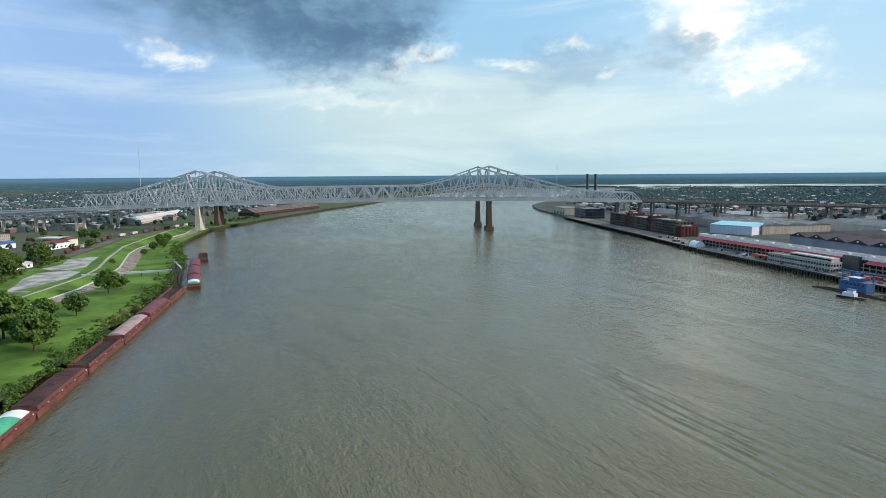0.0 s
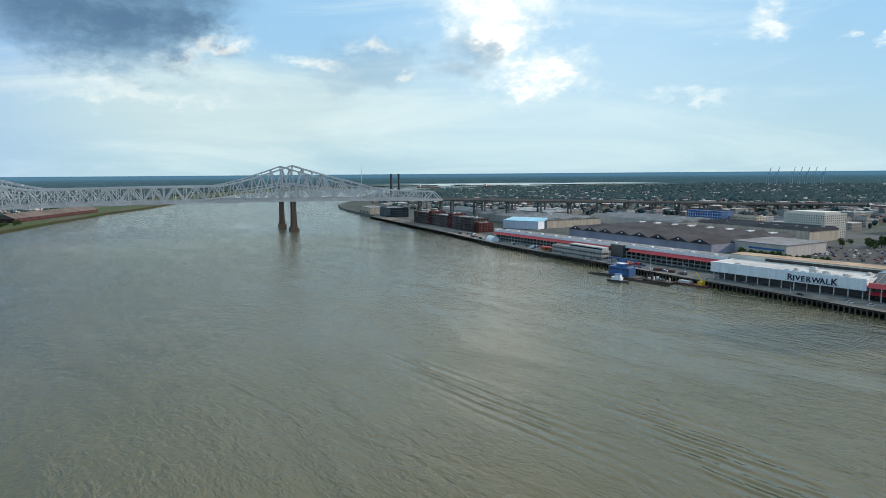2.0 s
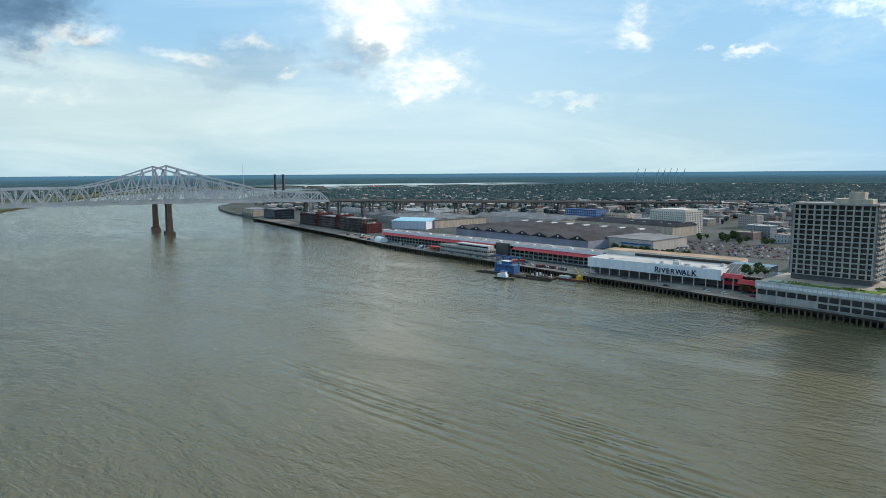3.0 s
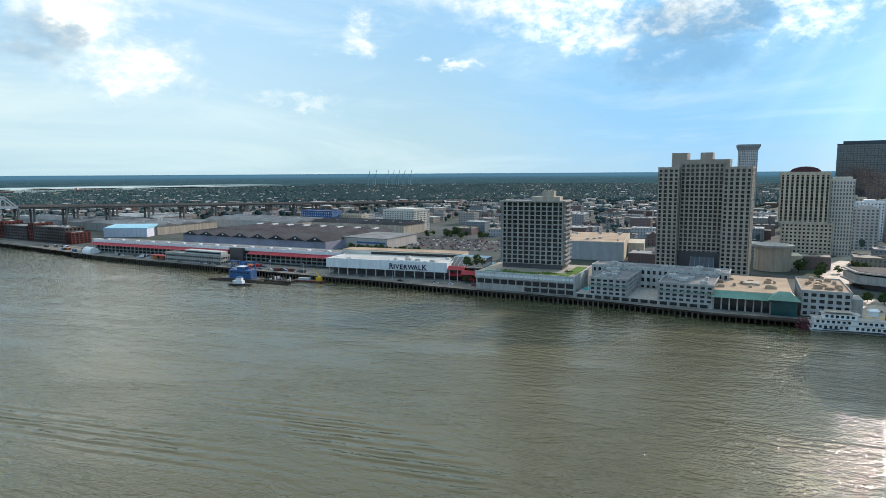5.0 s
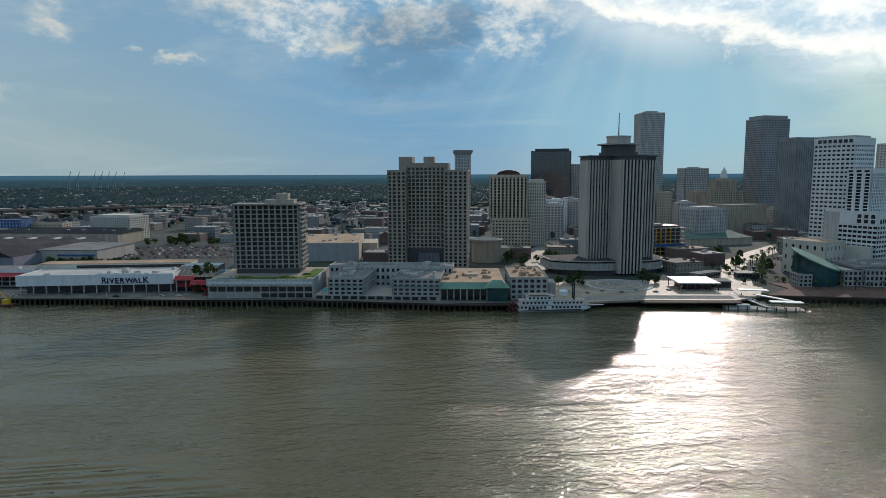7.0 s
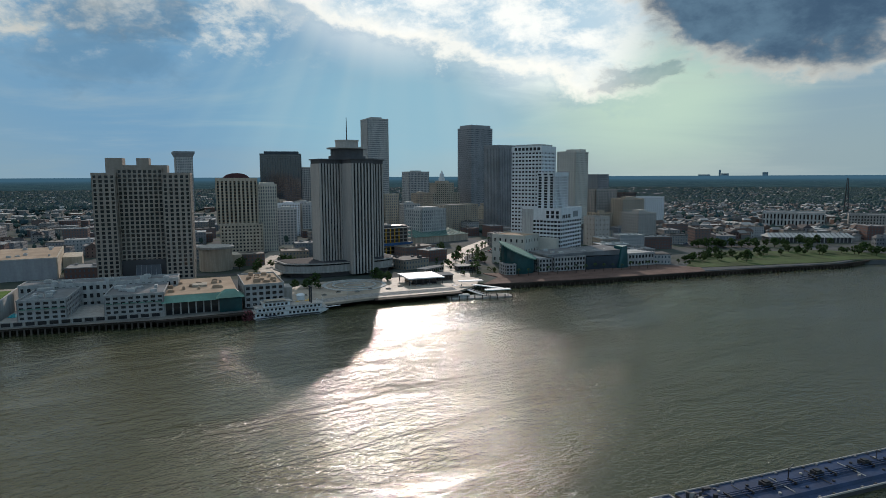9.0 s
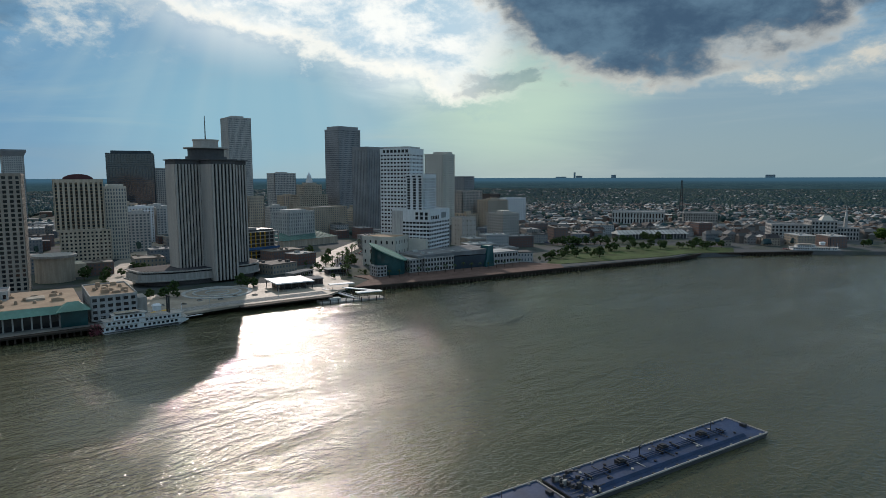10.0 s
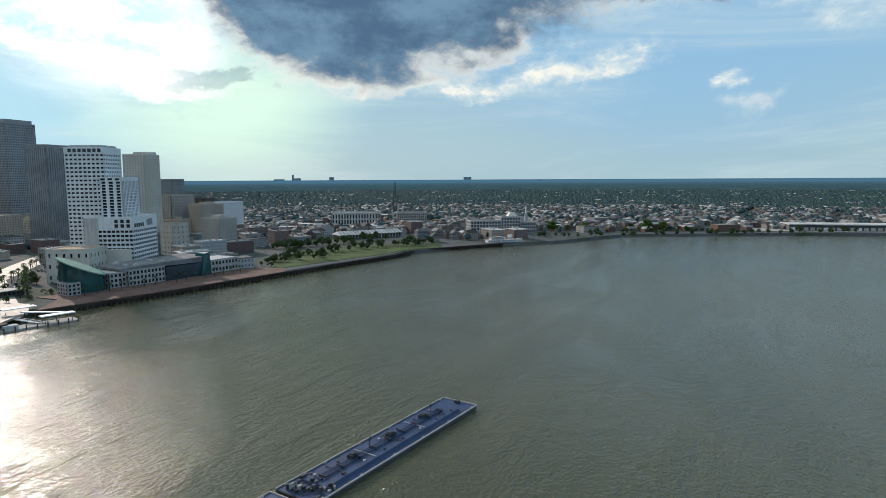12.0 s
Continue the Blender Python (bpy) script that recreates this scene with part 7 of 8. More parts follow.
for k in range(34):
    plant(SMALL, -345 + k * 3.2, 640 + rnd.uniform(-4, 4) - k * 0.6, GROUND, 0.6, 0.8)
for k in range(24):
    plant(SMALL, rnd.uniform(-320, -150), rnd.uniform(790, 830), GROUND, 0.8, 1.2)
for x, y in ((1010, 215), (1030, 190), (1045, 172), (1060, 150), (1005, 240), (1075, 120), (1090, 95), (1100, 70), (1020, 232), (1048, 205)):
    plant(BIG[2:] + SMALL[2:], x + 22, y + 10, GROUND, 0.9, 1.3)
for k in range(30):
    x, y = 1030 + k * 3.0, 150 - k * 5.2
    plant(SMALL, x + rnd.uniform(4, 26), y + rnd.uniform(-6, 12), GROUND, 0.5, 0.9)
for k in range(40):
    f = rnd.random()
    plant(SMALL, 500 + 130 * f + rnd.uniform(-6, 6), 412 + 26 * math.sin(f * 3) + rnd.uniform(0, 14), 4.3, 0.35, 0.6)
for k in range(36):
    b, r = rnd.uniform(9.5, 33), rnd.uniform(610, 740)
    x, y = at(b, r)
    if all((x - a) ** 2 + (y - c) ** 2 > d * d for a, c, d in ((205, 560, 75), (300, 655, 45), (400, 755, 60), (140, 735, 45))):
        plant(SMALL, x, y, GROUND, 0.7, 1.2)
for k in range(34):
    f = rnd.random()
    plant(SMALL, 610 + 200 * f + rnd.uniform(-8, 8), 505 - 70 * f + rnd.uniform(0, 26), GROUND, 0.8, 1.3)
for k in range(46):
    f = k / 46
    plant(SMALL, 905 + 270 * f + rnd.uniform(0, 22), 232 - 470 * f + rnd.uniform(0, 30), GROUND, 0.6, 1.1)
shrubs = Geo()
for k in range(40):
    x, y = rnd.uniform(262, 345), rnd.uniform(448, 575)
    if abs((x - 270) - (y - 466) * 0.62) < 15 or y < 440 + (x - 262) * 0.2:
        continue
    b = leafy(3000 + k, rnd.uniform(1.8, 3.6), 0.1, rnd.uniform(1.5, 5.0), 9, 16, 0.4)
    n = len(shrubs.v)
    shrubs.v += [(a + x, c + y, d + 4.2) for a, c, d in b.v]
    shrubs.f += [tuple(n + v for v in f_) for f_ in b.f]
solid("plaza_shrubs", shrubs, CITYLEAF, "dark green shrubs and low trees round the plaza", "shrubs", kind="stuff")
# hedges of the condominium garden
for x, y, z, w in ((-112, 452, 17.8, 24), (-80, 450, 17.8, 18), (-66, 462, 17.8, 10)):
    h = leafy(int(x) + 500, w / 3, 0.1, 1.8, 16, 18, 0.45)
    hedge = solid("hedge", h, LEAF, "clipped garden hedge on the podium roof", "hedge", m=pose(x, y, z))
    hedge.scale = (1.3, 0.5, 0.7)

PAINTS = palette("car_paint", [(0.5, 0.5, 0.5), (0.03, 0.03, 0.035), (0.65, 0.65, 0.66), (0.25, 0.02, 0.02), (0.04, 0.07, 0.2), (0.18, 0.18, 0.19), (0.7, 0.7, 0.7), (0.12, 0.12, 0.13)], 0.35)
CAR = thing("car", 0, 0, -500, 0, "parked car with dark windows", "car", "parked cars")
part("body", Geo().hull([(-2.2, -0.9, 0.35), (2.2, -0.9, 0.35), (2.2, 0.9, 0.35), (-2.2, 0.9, 0.35), (-2.2, -0.88, 0.9), (2.15, -0.85, 0.8), (2.15, 0.85, 0.8), (-2.2, 0.88, 0.9)]).taper(-1.5, 1.0, -0.85, 0.85, 0.9, 1.45, 0.7, 0.85).box(-1.7, -1.0, -0.92, 0.92, 0, 0.35).box(1.0, 1.7, -0.92, 0.92, 0, 0.35), PAINTS, CAR)
part("glass", Geo().taper(-1.52, 1.02, -0.87, 0.87, 0.92, 1.32, 0.76, 0.9), GLASS, CAR)
solid("parking_lot", Geo().prism([(-345, 690), (-195, 670), (-150, 690), (-150, 780), (-330, 800)], 3.7, 4.15), ASPHALT, "asphalt parking lot full of cars", "parking lot", kind="structure")
solid("parking_lot", Geo().prism([(630, 520), (700, 480), (760, 510), (790, 640), (720, 660)], 3.7, 4.15), ASPHALT, "asphalt parking lot beside the park", "parking lot", kind="structure")
for row in range(9):
    for k in range(26):
        if rnd.random() < 0.5:
            copy_thing(CAR, pose(-330 + k * 6.6 + row * 1.2, 690 + row * 11.0 - k * 0.7 + (2.4 if row % 2 else 0), 4.15, 0, 0, 85 + rnd.choice((0, 180))))
for row in range(9):
    for k in range(14):
        if rnd.random() < 0.6:
            a, b = k * 7.5, row * 12.5
            copy_thing(CAR, pose(652 + a * 0.84 + b * 0.25, 535 - a * 0.40 + b * 0.95 + 12, 4.15, 0, 0, -33 + rnd.choice((0, 180))))
for k in range(52):
    f = rnd.random()
    copy_thing(CAR, pose(300 + 240 * f + rnd.uniform(-6, 6), 510 + 240 * f + rnd.uniform(-6, 6), 4.25, 0, 0, 45 + rnd.uniform(-8, 8)))
for k in range(44):
    x = rnd.uniform(-600, -60)
    base = np.interp(x, [p[0] for p in WHARF], [p[1] for p in WHARF])
    copy_thing(CAR, pose(x, base + rnd.uniform(6, 18), 4.5, 0, 0, rnd.uniform(-12, 8)))
for kind in (*BIG, *SMALL, PALM, CAR):
    for ob in (*kind.children_recursive, kind):
        bpy.data.objects.remove(ob)

# containers, tanks and huts on the quay
for k in range(34):
    x = rnd.uniform(-720, -300)
    base = np.interp(x, [p[0] for p in WHARF], [p[1] for p in WHARF])
    t = thing("container", x, base + rnd.uniform(5, 22), 4.5, -8 + rnd.uniform(-8, 8), "freight container standing on the quay", "container", "quay containers")
    part("box", Geo().box(-3, 3, -1.2, 1.2, 0.1, 2.6), (RED, DARK, WHITE, BLUE, CONCRETE, RUST, ORANGE)[k % 7], t)
    part("door", Geo().box(3.0, 3.08, -1.1, 1.1, 0.2, 2.5), IRON, t)
for x, y in ((-340, 474), (-300, 466), (-210, 458), (-120, 442), (-20, 428), (150, 412), (200, 412)):
    t = thing("lamp_post", x, y + 3, 4.5, 0, "grey quay lamp post with one arm", "lamp post", "quay lamps")
    part("pole", Geo().tube((0, 0, 0), (0, 0, 9), 0.14, 0.09, 6), STEEL, t)
    part("arm", Geo().beam((0, 0, 9), (0, -1.8, 9.2), 0.12), STEEL, t)
    part("head", Geo().box(-0.2, 0.2, -2.3, -1.6, 9.0, 9.25), PALE, t)
for x, y, m in ((114, 414, YELLOW), (122, 417, YELLOW), (108, 420, WHITE), (96, 424, WHITE)):
    t = thing("market_umbrella", x, y, 4.6, 0, "open sun umbrella on the quay", "umbrella", "quay umbrellas")
    part("pole", Geo().tube((0, 0, 0), (0, 0, 2.8), 0.06, 0.06, 5), IRON, t)
    part("canopy", Geo().tube((0, 0, 2.3), (0, 0, 3.3), 2.6, 0.1, 8), m, t)

# ---- town: houses, blocks and trees ----
rnd = random.Random(17)
CITY_POLY, WEST_POLY = CITY_BANK + ring(-31.2, 122, 60), WEST_BANK + ring(140, 328, 60)


def inside(poly, x, y):
    hit = False
    for (x0, y0), (x1, y1) in zip(poly, poly[1:] + poly[:1]):
        if (y0 > y) != (y1 > y) and x < (x1 - x0) * (y - y0) / (y1 - y0) + x0:
            hit = not hit
    return hit


def to_bank(line, x, y):
    best = 1e9
    for (x0, y0), (x1, y1) in zip(line, line[1:]):
        dx_, dy_ = x1 - x0, y1 - y0
        f = max(0.0, min(1.0, ((x - x0) * dx_ + (y - y0) * dy_) / (dx_ * dx_ + dy_ * dy_)))
        best = min(best, math.hypot(x - x0 - f * dx_, y - y0 - f * dy_))
    return best


# ground already taken by things of their own: (x, y, radius)
TAKEN = [(ob.matrix_basis.translation.x, ob.matrix_basis.translation.y, 60) for ob in scene.objects if ob.parent is None and ob.type == "EMPTY" and "tower" in ob.name]
TAKEN += [(-1030, -255, 75), (-1110, -290, 70), (-960, -225, 50), (-480, 720, 170), (-340, 700, 75), (-880, 800, 190), (-700, 900, 130), (-440, 870, 110), (-90, 700, 105), (390, 757, 75), (295, 655, 45), (1060, 650, 70), (1130, 560, 50), (815, 480, 65), (965, 320, 75), (-395, 890, 60), (-1080, 850, 90), (-330, 960, 40),
          (430, 560, 95), (-270, 745, 95), (-1250, 720, 70), (730, 400, 60), (620, 430, 110), (-1090, -270, 40), (-880, -235, 50)]


def free(x, y, r):
    return all((x - a) ** 2 + (y - b) ** 2 > (c + r) ** 2 for a, b, c in TAKEN)


WALLS = palette("house_walls", [(0.33, 0.31, 0.29), (0.20, 0.14, 0.125), (0.42, 0.42, 0.42), (0.25, 0.235, 0.22), (0.16, 0.10, 0.09), (0.30, 0.29, 0.29), (0.33, 0.29, 0.24), (0.22, 0.24, 0.26)])
ROOFS = palette("house_roofs", [(0.075, 0.072, 0.075), (0.105, 0.10, 0.10), (0.15, 0.148, 0.148), (0.06, 0.058, 0.062), (0.10, 0.07, 0.06), (0.19, 0.185, 0.185), (0.085, 0.082, 0.085)])
FLATS = palette("flat_roofs", [(0.36, 0.36, 0.35), (0.20, 0.19, 0.185), (0.46, 0.46, 0.45), (0.13, 0.125, 0.12), (0.25, 0.22, 0.19), (0.30, 0.29, 0.285)])


def house_kind(w, d, h, pitch, flat=False):
    """A town house with window rows; a flat one has a parapet and roof boxes."""
    t = thing("commercial_building" if flat else "town_house", 0, 0, -500, 0, "flat-roofed town building with rows of windows" if flat else "old town house with a pitched roof and shuttered windows", "building", "commercial buildings" if flat else "town houses")
    g = Geo().box(-w / 2, w / 2, -d / 2, d / 2, 0, h)
    n_wall = len(g.f)
    floors = max(1, int(h / 3.4))
    for j in range(floors):
        z = h * (j + 0.3) / floors
        for i in range(max(2, int(w / 3.2))):
            x = -w / 2 + w * (i + 0.5) / max(2, int(w / 3.2))
            g.box(x - 0.6, x + 0.6, -d / 2 - 0.08, -d / 2 + 0.02, z, z + h * 0.45 / floors)
            g.box(x - 0.6, x + 0.6, d / 2 - 0.02, d / 2 + 0.08, z, z + h * 0.45 / floors)
        for i in range(max(2, int(d / 3.6))):
            y = -d / 2 + d * (i + 0.5) / max(2, int(d / 3.6))
            g.box(-w / 2 - 0.08, -w / 2 + 0.02, y - 0.6, y + 0.6, z, z + h * 0.45 / floors)
            g.box(w / 2 - 0.02, w / 2 + 0.08, y - 0.6, y + 0.6, z, z + h * 0.45 / floors)
    me = g.mesh("wall", WALLS)
    me.materials.append(HAZEGLASS if flat else GLASS)
    for i, p in enumerate(me.polygons):
        p.material_index = 0 if i < n_wall else 1
    part("wall", me, None, t)
    if flat:
        r = Geo().box(-w / 2 - 0.3, w / 2 + 0.3, -d / 2 - 0.3, -d / 2 + 0.2, h, h + 0.9).box(-w / 2 - 0.3, w / 2 + 0.3, d / 2 - 0.2, d / 2 + 0.3, h, h + 0.9)
        r.box(-w / 2, w / 2, -d / 2 + 0.2, d / 2 - 0.2, h, h + 0.4)
        for k in range(4):
            x, y = rnd.uniform(-w / 3, w / 3), rnd.uniform(-d / 3, d / 3)
            r.box(x - 1.4, x + 1.2, y - 1, y + 1.2, h + 0.4, h + rnd.uniform(1.2, 3.0))
        part("roof", r, FLATS, t)
    else:
        r = Geo().gable(-w / 2 - 0.6, w / 2 + 0.6, -d / 2 - 0.6, d / 2 + 0.6, h, h + pitch, w * 0.12)
        r.box(w * 0.2, w * 0.2 + 1.2, -0.6, 0.6, h, h + pitch + 1.6)
        if w > 12:
            r.box(-w * 0.25 - 1, -w * 0.25 + 1, -d * 0.3 - 0.8, -d * 0.3 + 1.6, h, h + pitch * 0.75)
        part("roof", r, ROOFS, t)
    return t


PITCHED = [house_kind(*a) for a in ((14, 12, 8.5, 4.2), (18, 13, 10.5, 4.6), (11, 16, 7.5, 3.6), (22, 14, 11.5, 5.0), (16, 11, 6.5, 3.4), (26, 12, 9.5, 4.0), (13, 13, 12.0, 4.0))]
FLATTED = [house_kind(*a, 0, True) for a in ((24, 20, 11), (34, 22, 14), (28, 28, 9), (20, 30, 16), (40, 24, 10), (30, 20, 19))]


def midrise_kind(w, d, h, wall, rows):
    t = thing("midrise_building", 0, 0, -500, 0, "mid-rise city building with rows of windows", "building", "mid-rise buildings")
    block(t, -w / 2, w / 2, -d / 2, d / 2, 0, h, wall, HAZEGLASS, max(4, int(w / 4)), max(4, int(d / 4)), rows, 0.55, 0.55, 0.4, 1.2)
    part("penthouse", Geo().box(-w / 5, w / 4, -d / 5, d / 5, h, h + 4), wall, t)
    return t


MIDRISE = [midrise_kind(*a) for a in ((30, 26, 26, PALE, 7), (36, 24, 36, TAN, 10), (26, 26, 46, PALE, 13), (44, 26, 30, SAND, 8), (28, 34, 40, FIN, 11), (34, 30, 22, WHITE, 6), (40, 30, 52, TAN, 14))]


# far houses and trees, too many to count
far_wall, far_roof, far_flat, wood = Geo(), Geo(), Geo(), Geo()
ICO = [(0, 0, -1), (0.72, -0.53, -0.45), (-0.28, -0.85, -0.45), (-0.89, 0, -0.45), (-0.28, 0.85, -0.45), (0.72, 0.53, -0.45), (0.28, -0.85, 0.45), (-0.72, -0.53, 0.45), (-0.72, 0.53, 0.45), (0.28, 0.85, 0.45), (0.89, 0, 0.45), (0, 0, 1)]
ICOF = [(0, 1, 2), (1, 0, 5), (0, 2, 3), (0, 3, 4), (0, 4, 5), (1, 5, 10), (2, 1, 6), (3, 2, 7), (4, 3, 8), (5, 4, 9), (1, 10, 6), (2, 6, 7), (3, 7, 8), (4, 8, 9), (5, 9, 10), (6, 10, 11), (7, 6, 11), (8, 7, 11), (9, 8, 11), (10, 9, 11)]


OCTA = [(0, 0, -1), (1, 0, -0.1), (0, 1, 0.1), (-1, 0, -0.1), (0, -1, 0.1), (0, 0, 1)]
OCTAF = [(0, 2, 1), (0, 3, 2), (0, 4, 3), (0, 1, 4), (5, 1, 2), (5, 2, 3), (5, 3, 4), (5, 4, 1)]


def clump(x, y, z, r, h):
    k = len(wood.v)
    if x * x + y * y > 2.2e6:
        wood.v += [(x + a * r * rnd.uniform(0.7, 1.4), y + b * r * rnd.uniform(0.7, 1.4), z + h * 0.55 + c * h * 0.5 * rnd.uniform(0.7, 1.3)) for a, b, c in OCTA]
        wood.f += [(k + a, k + b, k + c) for a, b, c in OCTAF]
        return
    wood.v += [(x + a * r * rnd.uniform(0.7, 1.3), y + b * r * rnd.uniform(0.7, 1.3), z + h * 0.55 + c * h * 0.5 * rnd.uniform(0.7, 1.3)) for a, b, c in ICO]
    wood.f += [(k + a, k + b, k + c) for a, b, c in ICOF]


def far_house(x, y, turn, w, d, h, flat):
    c, s = math.cos(turn), math.sin(turn)
    p = lambda a, b, z: (x + a * c - b * s, y + a * s + b * c, GROUND + z)
    k = len(far_wall.v)
    far_wall.v += [p(a, b, z) for z in (0, h) for a, b in ((-w, -d), (w, -d), (w, d), (-w, d))]
    far_wall.f += [(k, k + 1, k + 5, k + 4), (k + 1, k + 2, k + 6, k + 5), (k + 2, k + 3, k + 7, k + 6), (k + 3, k, k + 4, k + 7)]
    if flat:
        k = len(far_flat.v)
        far_flat.v += [p(a, b, h) for a, b in ((-w, -d), (w, -d), (w, d), (-w, d))]
        far_flat.f.append((k, k + 1, k + 2, k + 3))
    else:
        k = len(far_roof.v)
        far_roof.v += [p(a, b, h) for a, b in ((-w - 0.5, -d - 0.5), (w + 0.5, -d - 0.5), (w + 0.5, d + 0.5), (-w - 0.5, d + 0.5))] + [p(-w * 0.8, 0, h + d * 0.6), p(w * 0.8, 0, h + d * 0.6)]
        far_roof.f += [(k, k + 1, k + 5, k + 4), (k + 2, k + 3, k + 4, k + 5), (k + 1, k + 2, k + 5), (k + 3, k, k + 4)]


count = {"house": 0, "flat": 0, "mid": 0}
# low buildings filling the blocks behind the waterfront
for b, r, k, turn in ((11.5, 655, 0, -8), (15.2, 690, 2, -8), (16.6, 720, 1, -8), (25.6, 600, 2, 12), (27.8, 655, 0, 12), (26.2, 700, 4, 10), (34.2, 790, 3, 6), (44.2, 700, 1, -20), (45.6, 760, 5, -20), (43.6, 745, 3, -20),
                      (46.6, 690, 0, -20), (47.8, 800, 1, -25), (49.5, 860, 0, -25), (-1.5, 640, 2, -8), (7.2, 700, 1, -8), (6.0, 760, 4, -8), (-3.5, 780, 1, -8), (1.5, 720, 0, -8), (4.0, 700, 3, -8)):
    x, y = at(b, r)
    copy_thing(FLATTED[k], pose(x, y, GROUND, 0, 0, turn))
    TAKEN.append((x, y, 16))
CELL = 27.0
grid_turn = radians(-9)
gc, gs = math.cos(grid_turn), math.sin(grid_turn)
for i in range(-178, 179):
    for j in range(-60, 179):
        jx, jy = rnd.uniform(-5, 5), rnd.uniform(-5, 5)
        u, v = i * CELL + jx, j * CELL + jy
        x, y = u * gc - v * gs, u * gs + v * gc
        r, b = math.hypot(x, y), math.degrees(math.atan2(x, y))
        if r > 4700 or r < 380 or b < -113 or b > 106:
            continue
        if r > 2600 and (i + j) % 2:
            continue
        west = False
        if not inside(CITY_POLY, x, y):
            if not inside(WEST_POLY, x, y):
                continue
            west = True
        edge = to_bank(WEST_BANK if west else CITY_BANK, x, y)
        # streets and broad avenues
        street = (i % 4 == 0) or (j % 7 == 0)
        patchy = noise.noise((x * 0.0016, y * 0.0016, 2.0))
        if west:
            if edge < 175 or (x > -700 and y > -330) or not free(x, y, 12):
                if edge > 150 and rnd.random() < 0.5 and free(x, y, 5):
                    clump(x, y, GROUND, rnd.uniform(3, 6), rnd.uniform(6, 12))
                continue
            near_one = r < 1150
            chance, tree = (0.6, 0.8) if patchy > -0.05 else (0.6, 0.5)
            flat = rnd.random() < 0.15
            turn = 65
        elif b > 46.5:
            if edge < (62 if b < 56 else 44) or r < 640 or not free(x, y, 10):
                continue
            near_one = r < 1060
            chance, tree, flat, turn = (0.97 if r < 1700 else 0.45 if patchy > 0 else 0.25), (0.35 if r < 1300 else 0.95), rnd.random() < 0.25, -33 - (b - 50) * 0.5
            if b < 56 and r < 1000 and r < 560 + (b - 46) * 40:
                continue
        elif b > 7:
            if r < 735 or not free(x, y, 18):
                continue
            near_one, chance, tree, flat, turn = r < 1350, 0.75, 0.25, True, -8
            if r > 1700:
                chance, tree, flat = 0.5, 0.7, rnd.random() < 0.4
        else:
            if (edge < (110 if b < -47 else 330) and b < -32) or r < 790 or not free(x, y, 16):
                continue
            near_one, chance, tree, flat, turn = r < 1330, 0.62, 0.3, rnd.random() < 0.75, -9
            if r > 1900:
                chance, tree, flat = (0.55 if patchy > 0.05 else 0.26), 0.95, rnd.random() < 0.4
        if street and r < 1900:
            if rnd.random() < tree * 0.5:
                clump(x, y, GROUND, rnd.uniform(2.5, 4.5), rnd.uniform(6, 10))
            continue
        if rnd.random() < chance:
            m = pose(x, y, GROUND, 0, 0, turn + rnd.choice((0, 90)) + rnd.uniform(-2, 2))
            if near_one and 9 < b < 47 and r > 740 and rnd.random() < 0.30 and count["mid"] < 130 and free(x, y, 20):
                copy_thing(MIDRISE[rnd.randrange(7)], m)
                count["mid"] += 1
                TAKEN.append((x, y, 16))
            elif near_one and flat and count["flat"] < 230:
                if free(x, y, 8):
                    copy_thing(FLATTED[rnd.randrange(6)], m)
                    count["flat"] += 1
                    if rnd.random() < 0.7:
                        TAKEN.append((x, y, 9))
            elif near_one and count["house"] < 250:
                copy_thing(PITCHED[rnd.randrange(7)], m)
                count["house"] += 1
            else:
                big = flat and rnd.random() < 0.35
                far_house(x, y, radians(turn) + rnd.choice((0, 1.5708)), rnd.uniform(5, 9) * (2.4 if big else 1), rnd.uniform(4.5, 7) * (2 if big else 1), rnd.uniform(4, 9) * (1.3 if big else 1), flat)
        if not west and b > 46.5 and 800 < r < 2000 and edge > 75:
            for _ in range(2):
                ox, oy = x + rnd.uniform(-13, 13), y + rnd.uniform(-13, 13)
                if free(ox, oy, 8):
                    far_house(ox, oy, radians(turn) + rnd.choice((0, 1.5708)), rnd.uniform(5, 8), rnd.uniform(4, 6.5), rnd.uniform(5, 10), rnd.random() < 0.2)
        n_trees = 1 if r < 1300 else 3 if r < 1900 else 4
        for _ in range(n_trees):
            if rnd.random() < tree:
                clump(x + rnd.uniform(-12, 12), y + rnd.uniform(-12, 12), GROUND, rnd.uniform(4, 8) * (1.0 if r < 2000 else 1.7), rnd.uniform(7, 14))
for kind in PITCHED + FLATTED + MIDRISE:
    for ob in (*kind.children_recursive, kind):
        bpy.data.objects.remove(ob)
FARWALL = islands("far_house_walls", [(0.24, 0.23, 0.21), (0.34, 0.33, 0.32), (0.18, 0.155, 0.14), (0.15, 0.095, 0.075), (0.22, 0.215, 0.21)])
FARROOF = islands("far_house_roofs", [(0.12, 0.115, 0.115), (0.17, 0.165, 0.16), (0.26, 0.255, 0.25), (0.14, 0.10, 0.085), (0.08, 0.08, 0.08), (0.42, 0.41, 0.40)])
FARFLAT = islands("far_flat_roofs", [(0.45, 0.45, 0.44), (0.25, 0.245, 0.24), (0.55, 0.55, 0.54), (0.22, 0.22, 0.21), (0.48, 0.46, 0.43)])
solid("far_house_wall", far_wall, FARWALL, "walls of countless distant houses", "houses", kind="stuff")
solid("far_house_roof", far_roof, FARROOF, "pitched roofs of countless distant houses", "houses", kind="stuff")
solid("far_flat_roof", far_flat, FARFLAT, "flat roofs of countless distant buildings", "houses", kind="stuff")
solid("far_woods", wood, FARLEAF, "trees spread through the distant town, their dark green tinted with blue haze", "trees", kind="stuff", smooth=False)

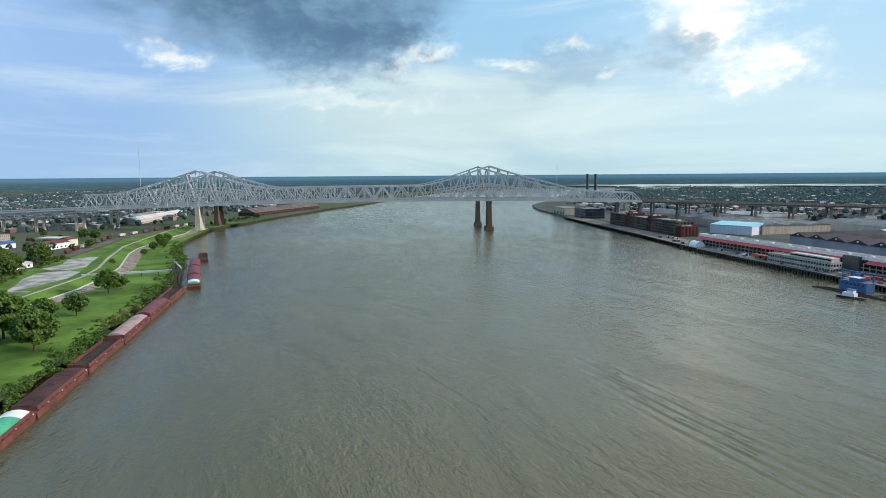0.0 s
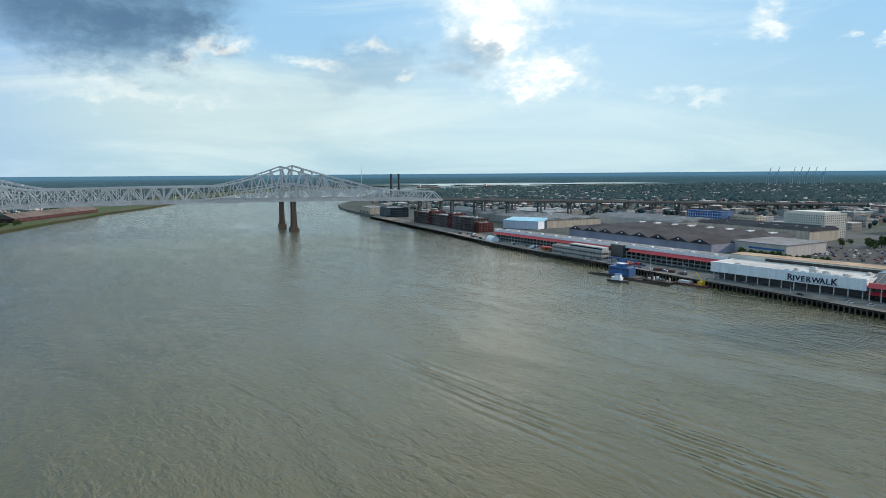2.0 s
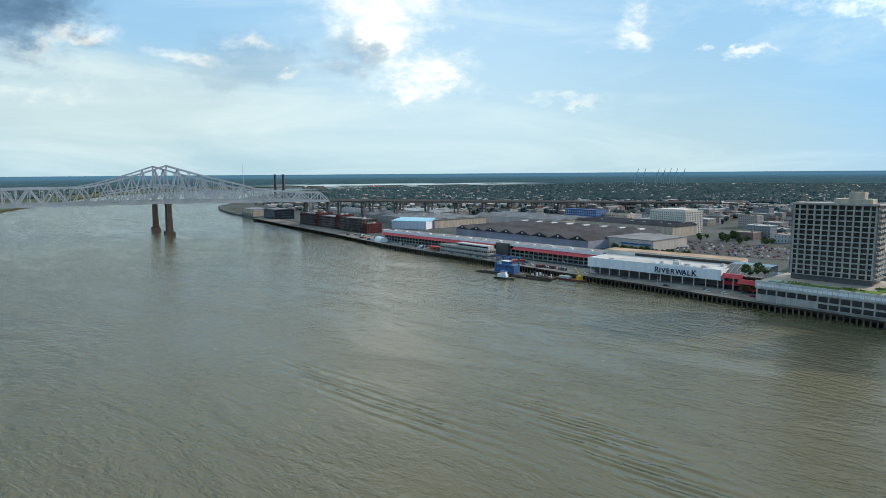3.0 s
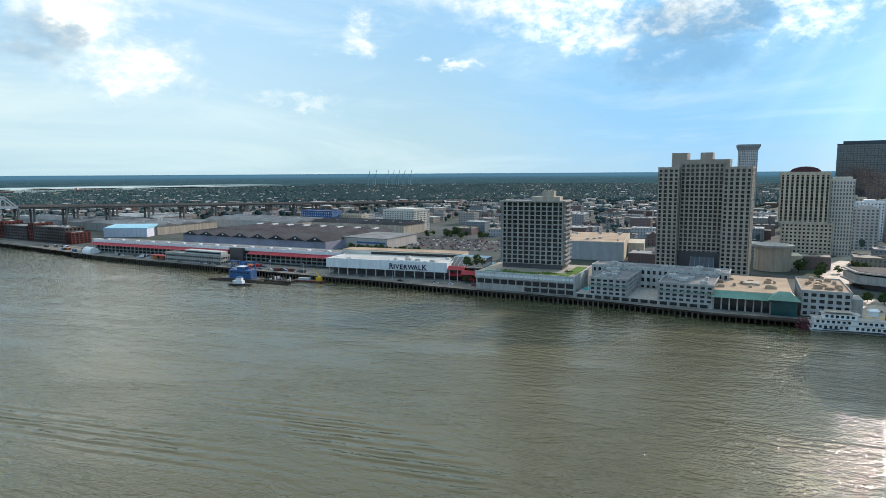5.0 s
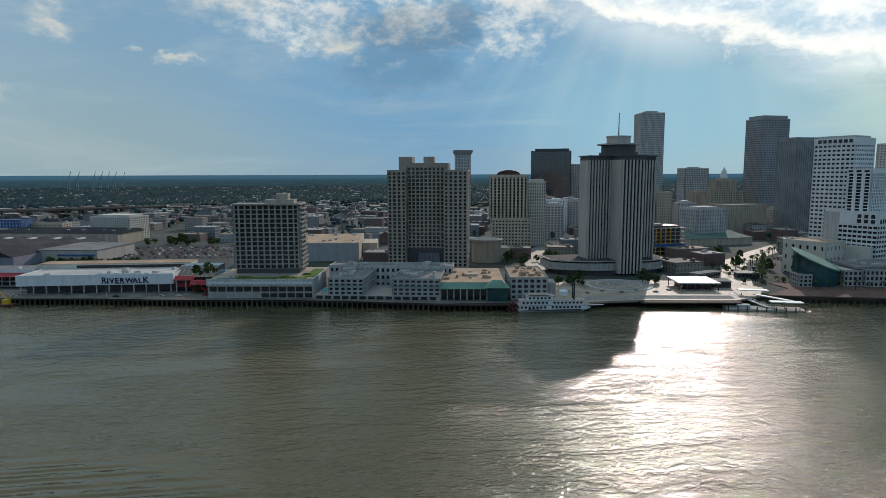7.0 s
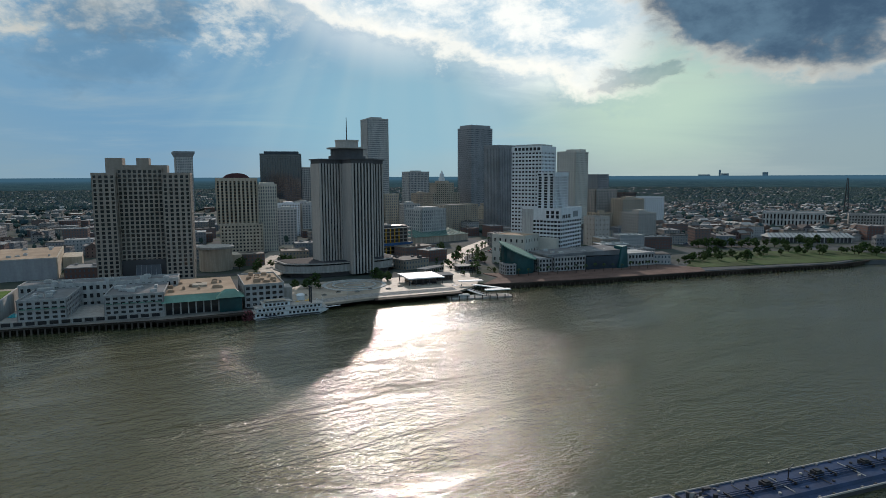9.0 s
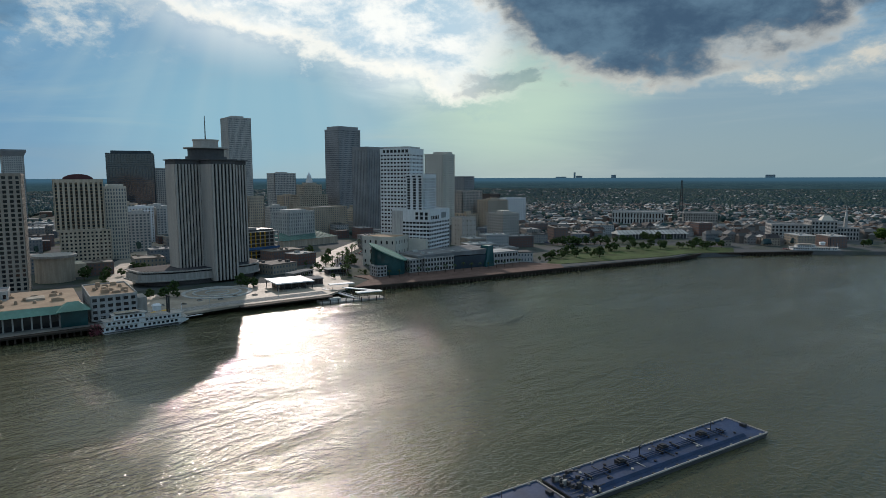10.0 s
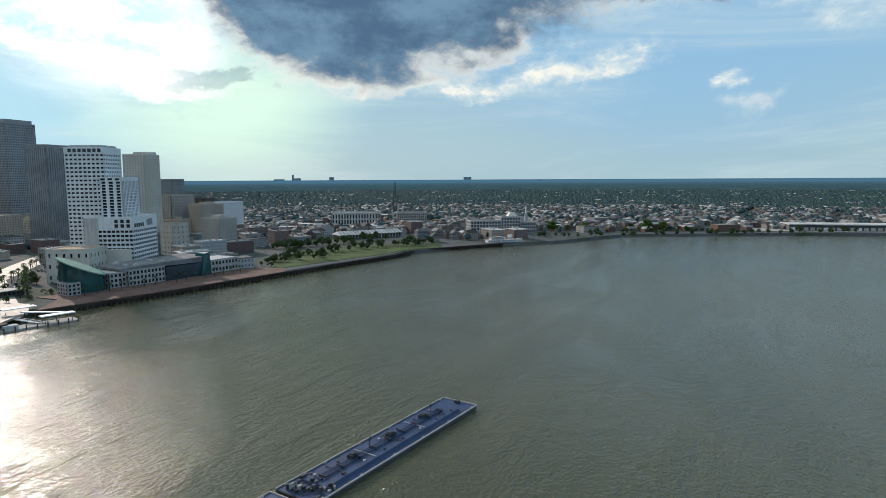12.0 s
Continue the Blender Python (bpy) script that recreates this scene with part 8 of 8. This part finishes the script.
# container cranes on the horizon
for b in (-26.6, -26.0, -24.9, -24.4, -23.9, -23.4, -22.8):
    x, y = at(b, 4400)
    t = thing("harbour_crane", x, y, GROUND, -20, "distant container gantry crane with raised boom", "crane", "harbour cranes")
    part("frame", Geo().beam((-8, 0, 0), (-8, 0, 70), 2.6).beam((8, 0, 0), (8, 0, 70), 2.6).beam((-12, 0, 60), (12, 0, 60), 3), HAZEBLUE, t)
    part("boom", Geo().beam((8, 0, 66), (24, 0, 112), 2.4).beam((-8, 0, 66), (8, 0, 80), 2.4), HAZEBLUE, t)
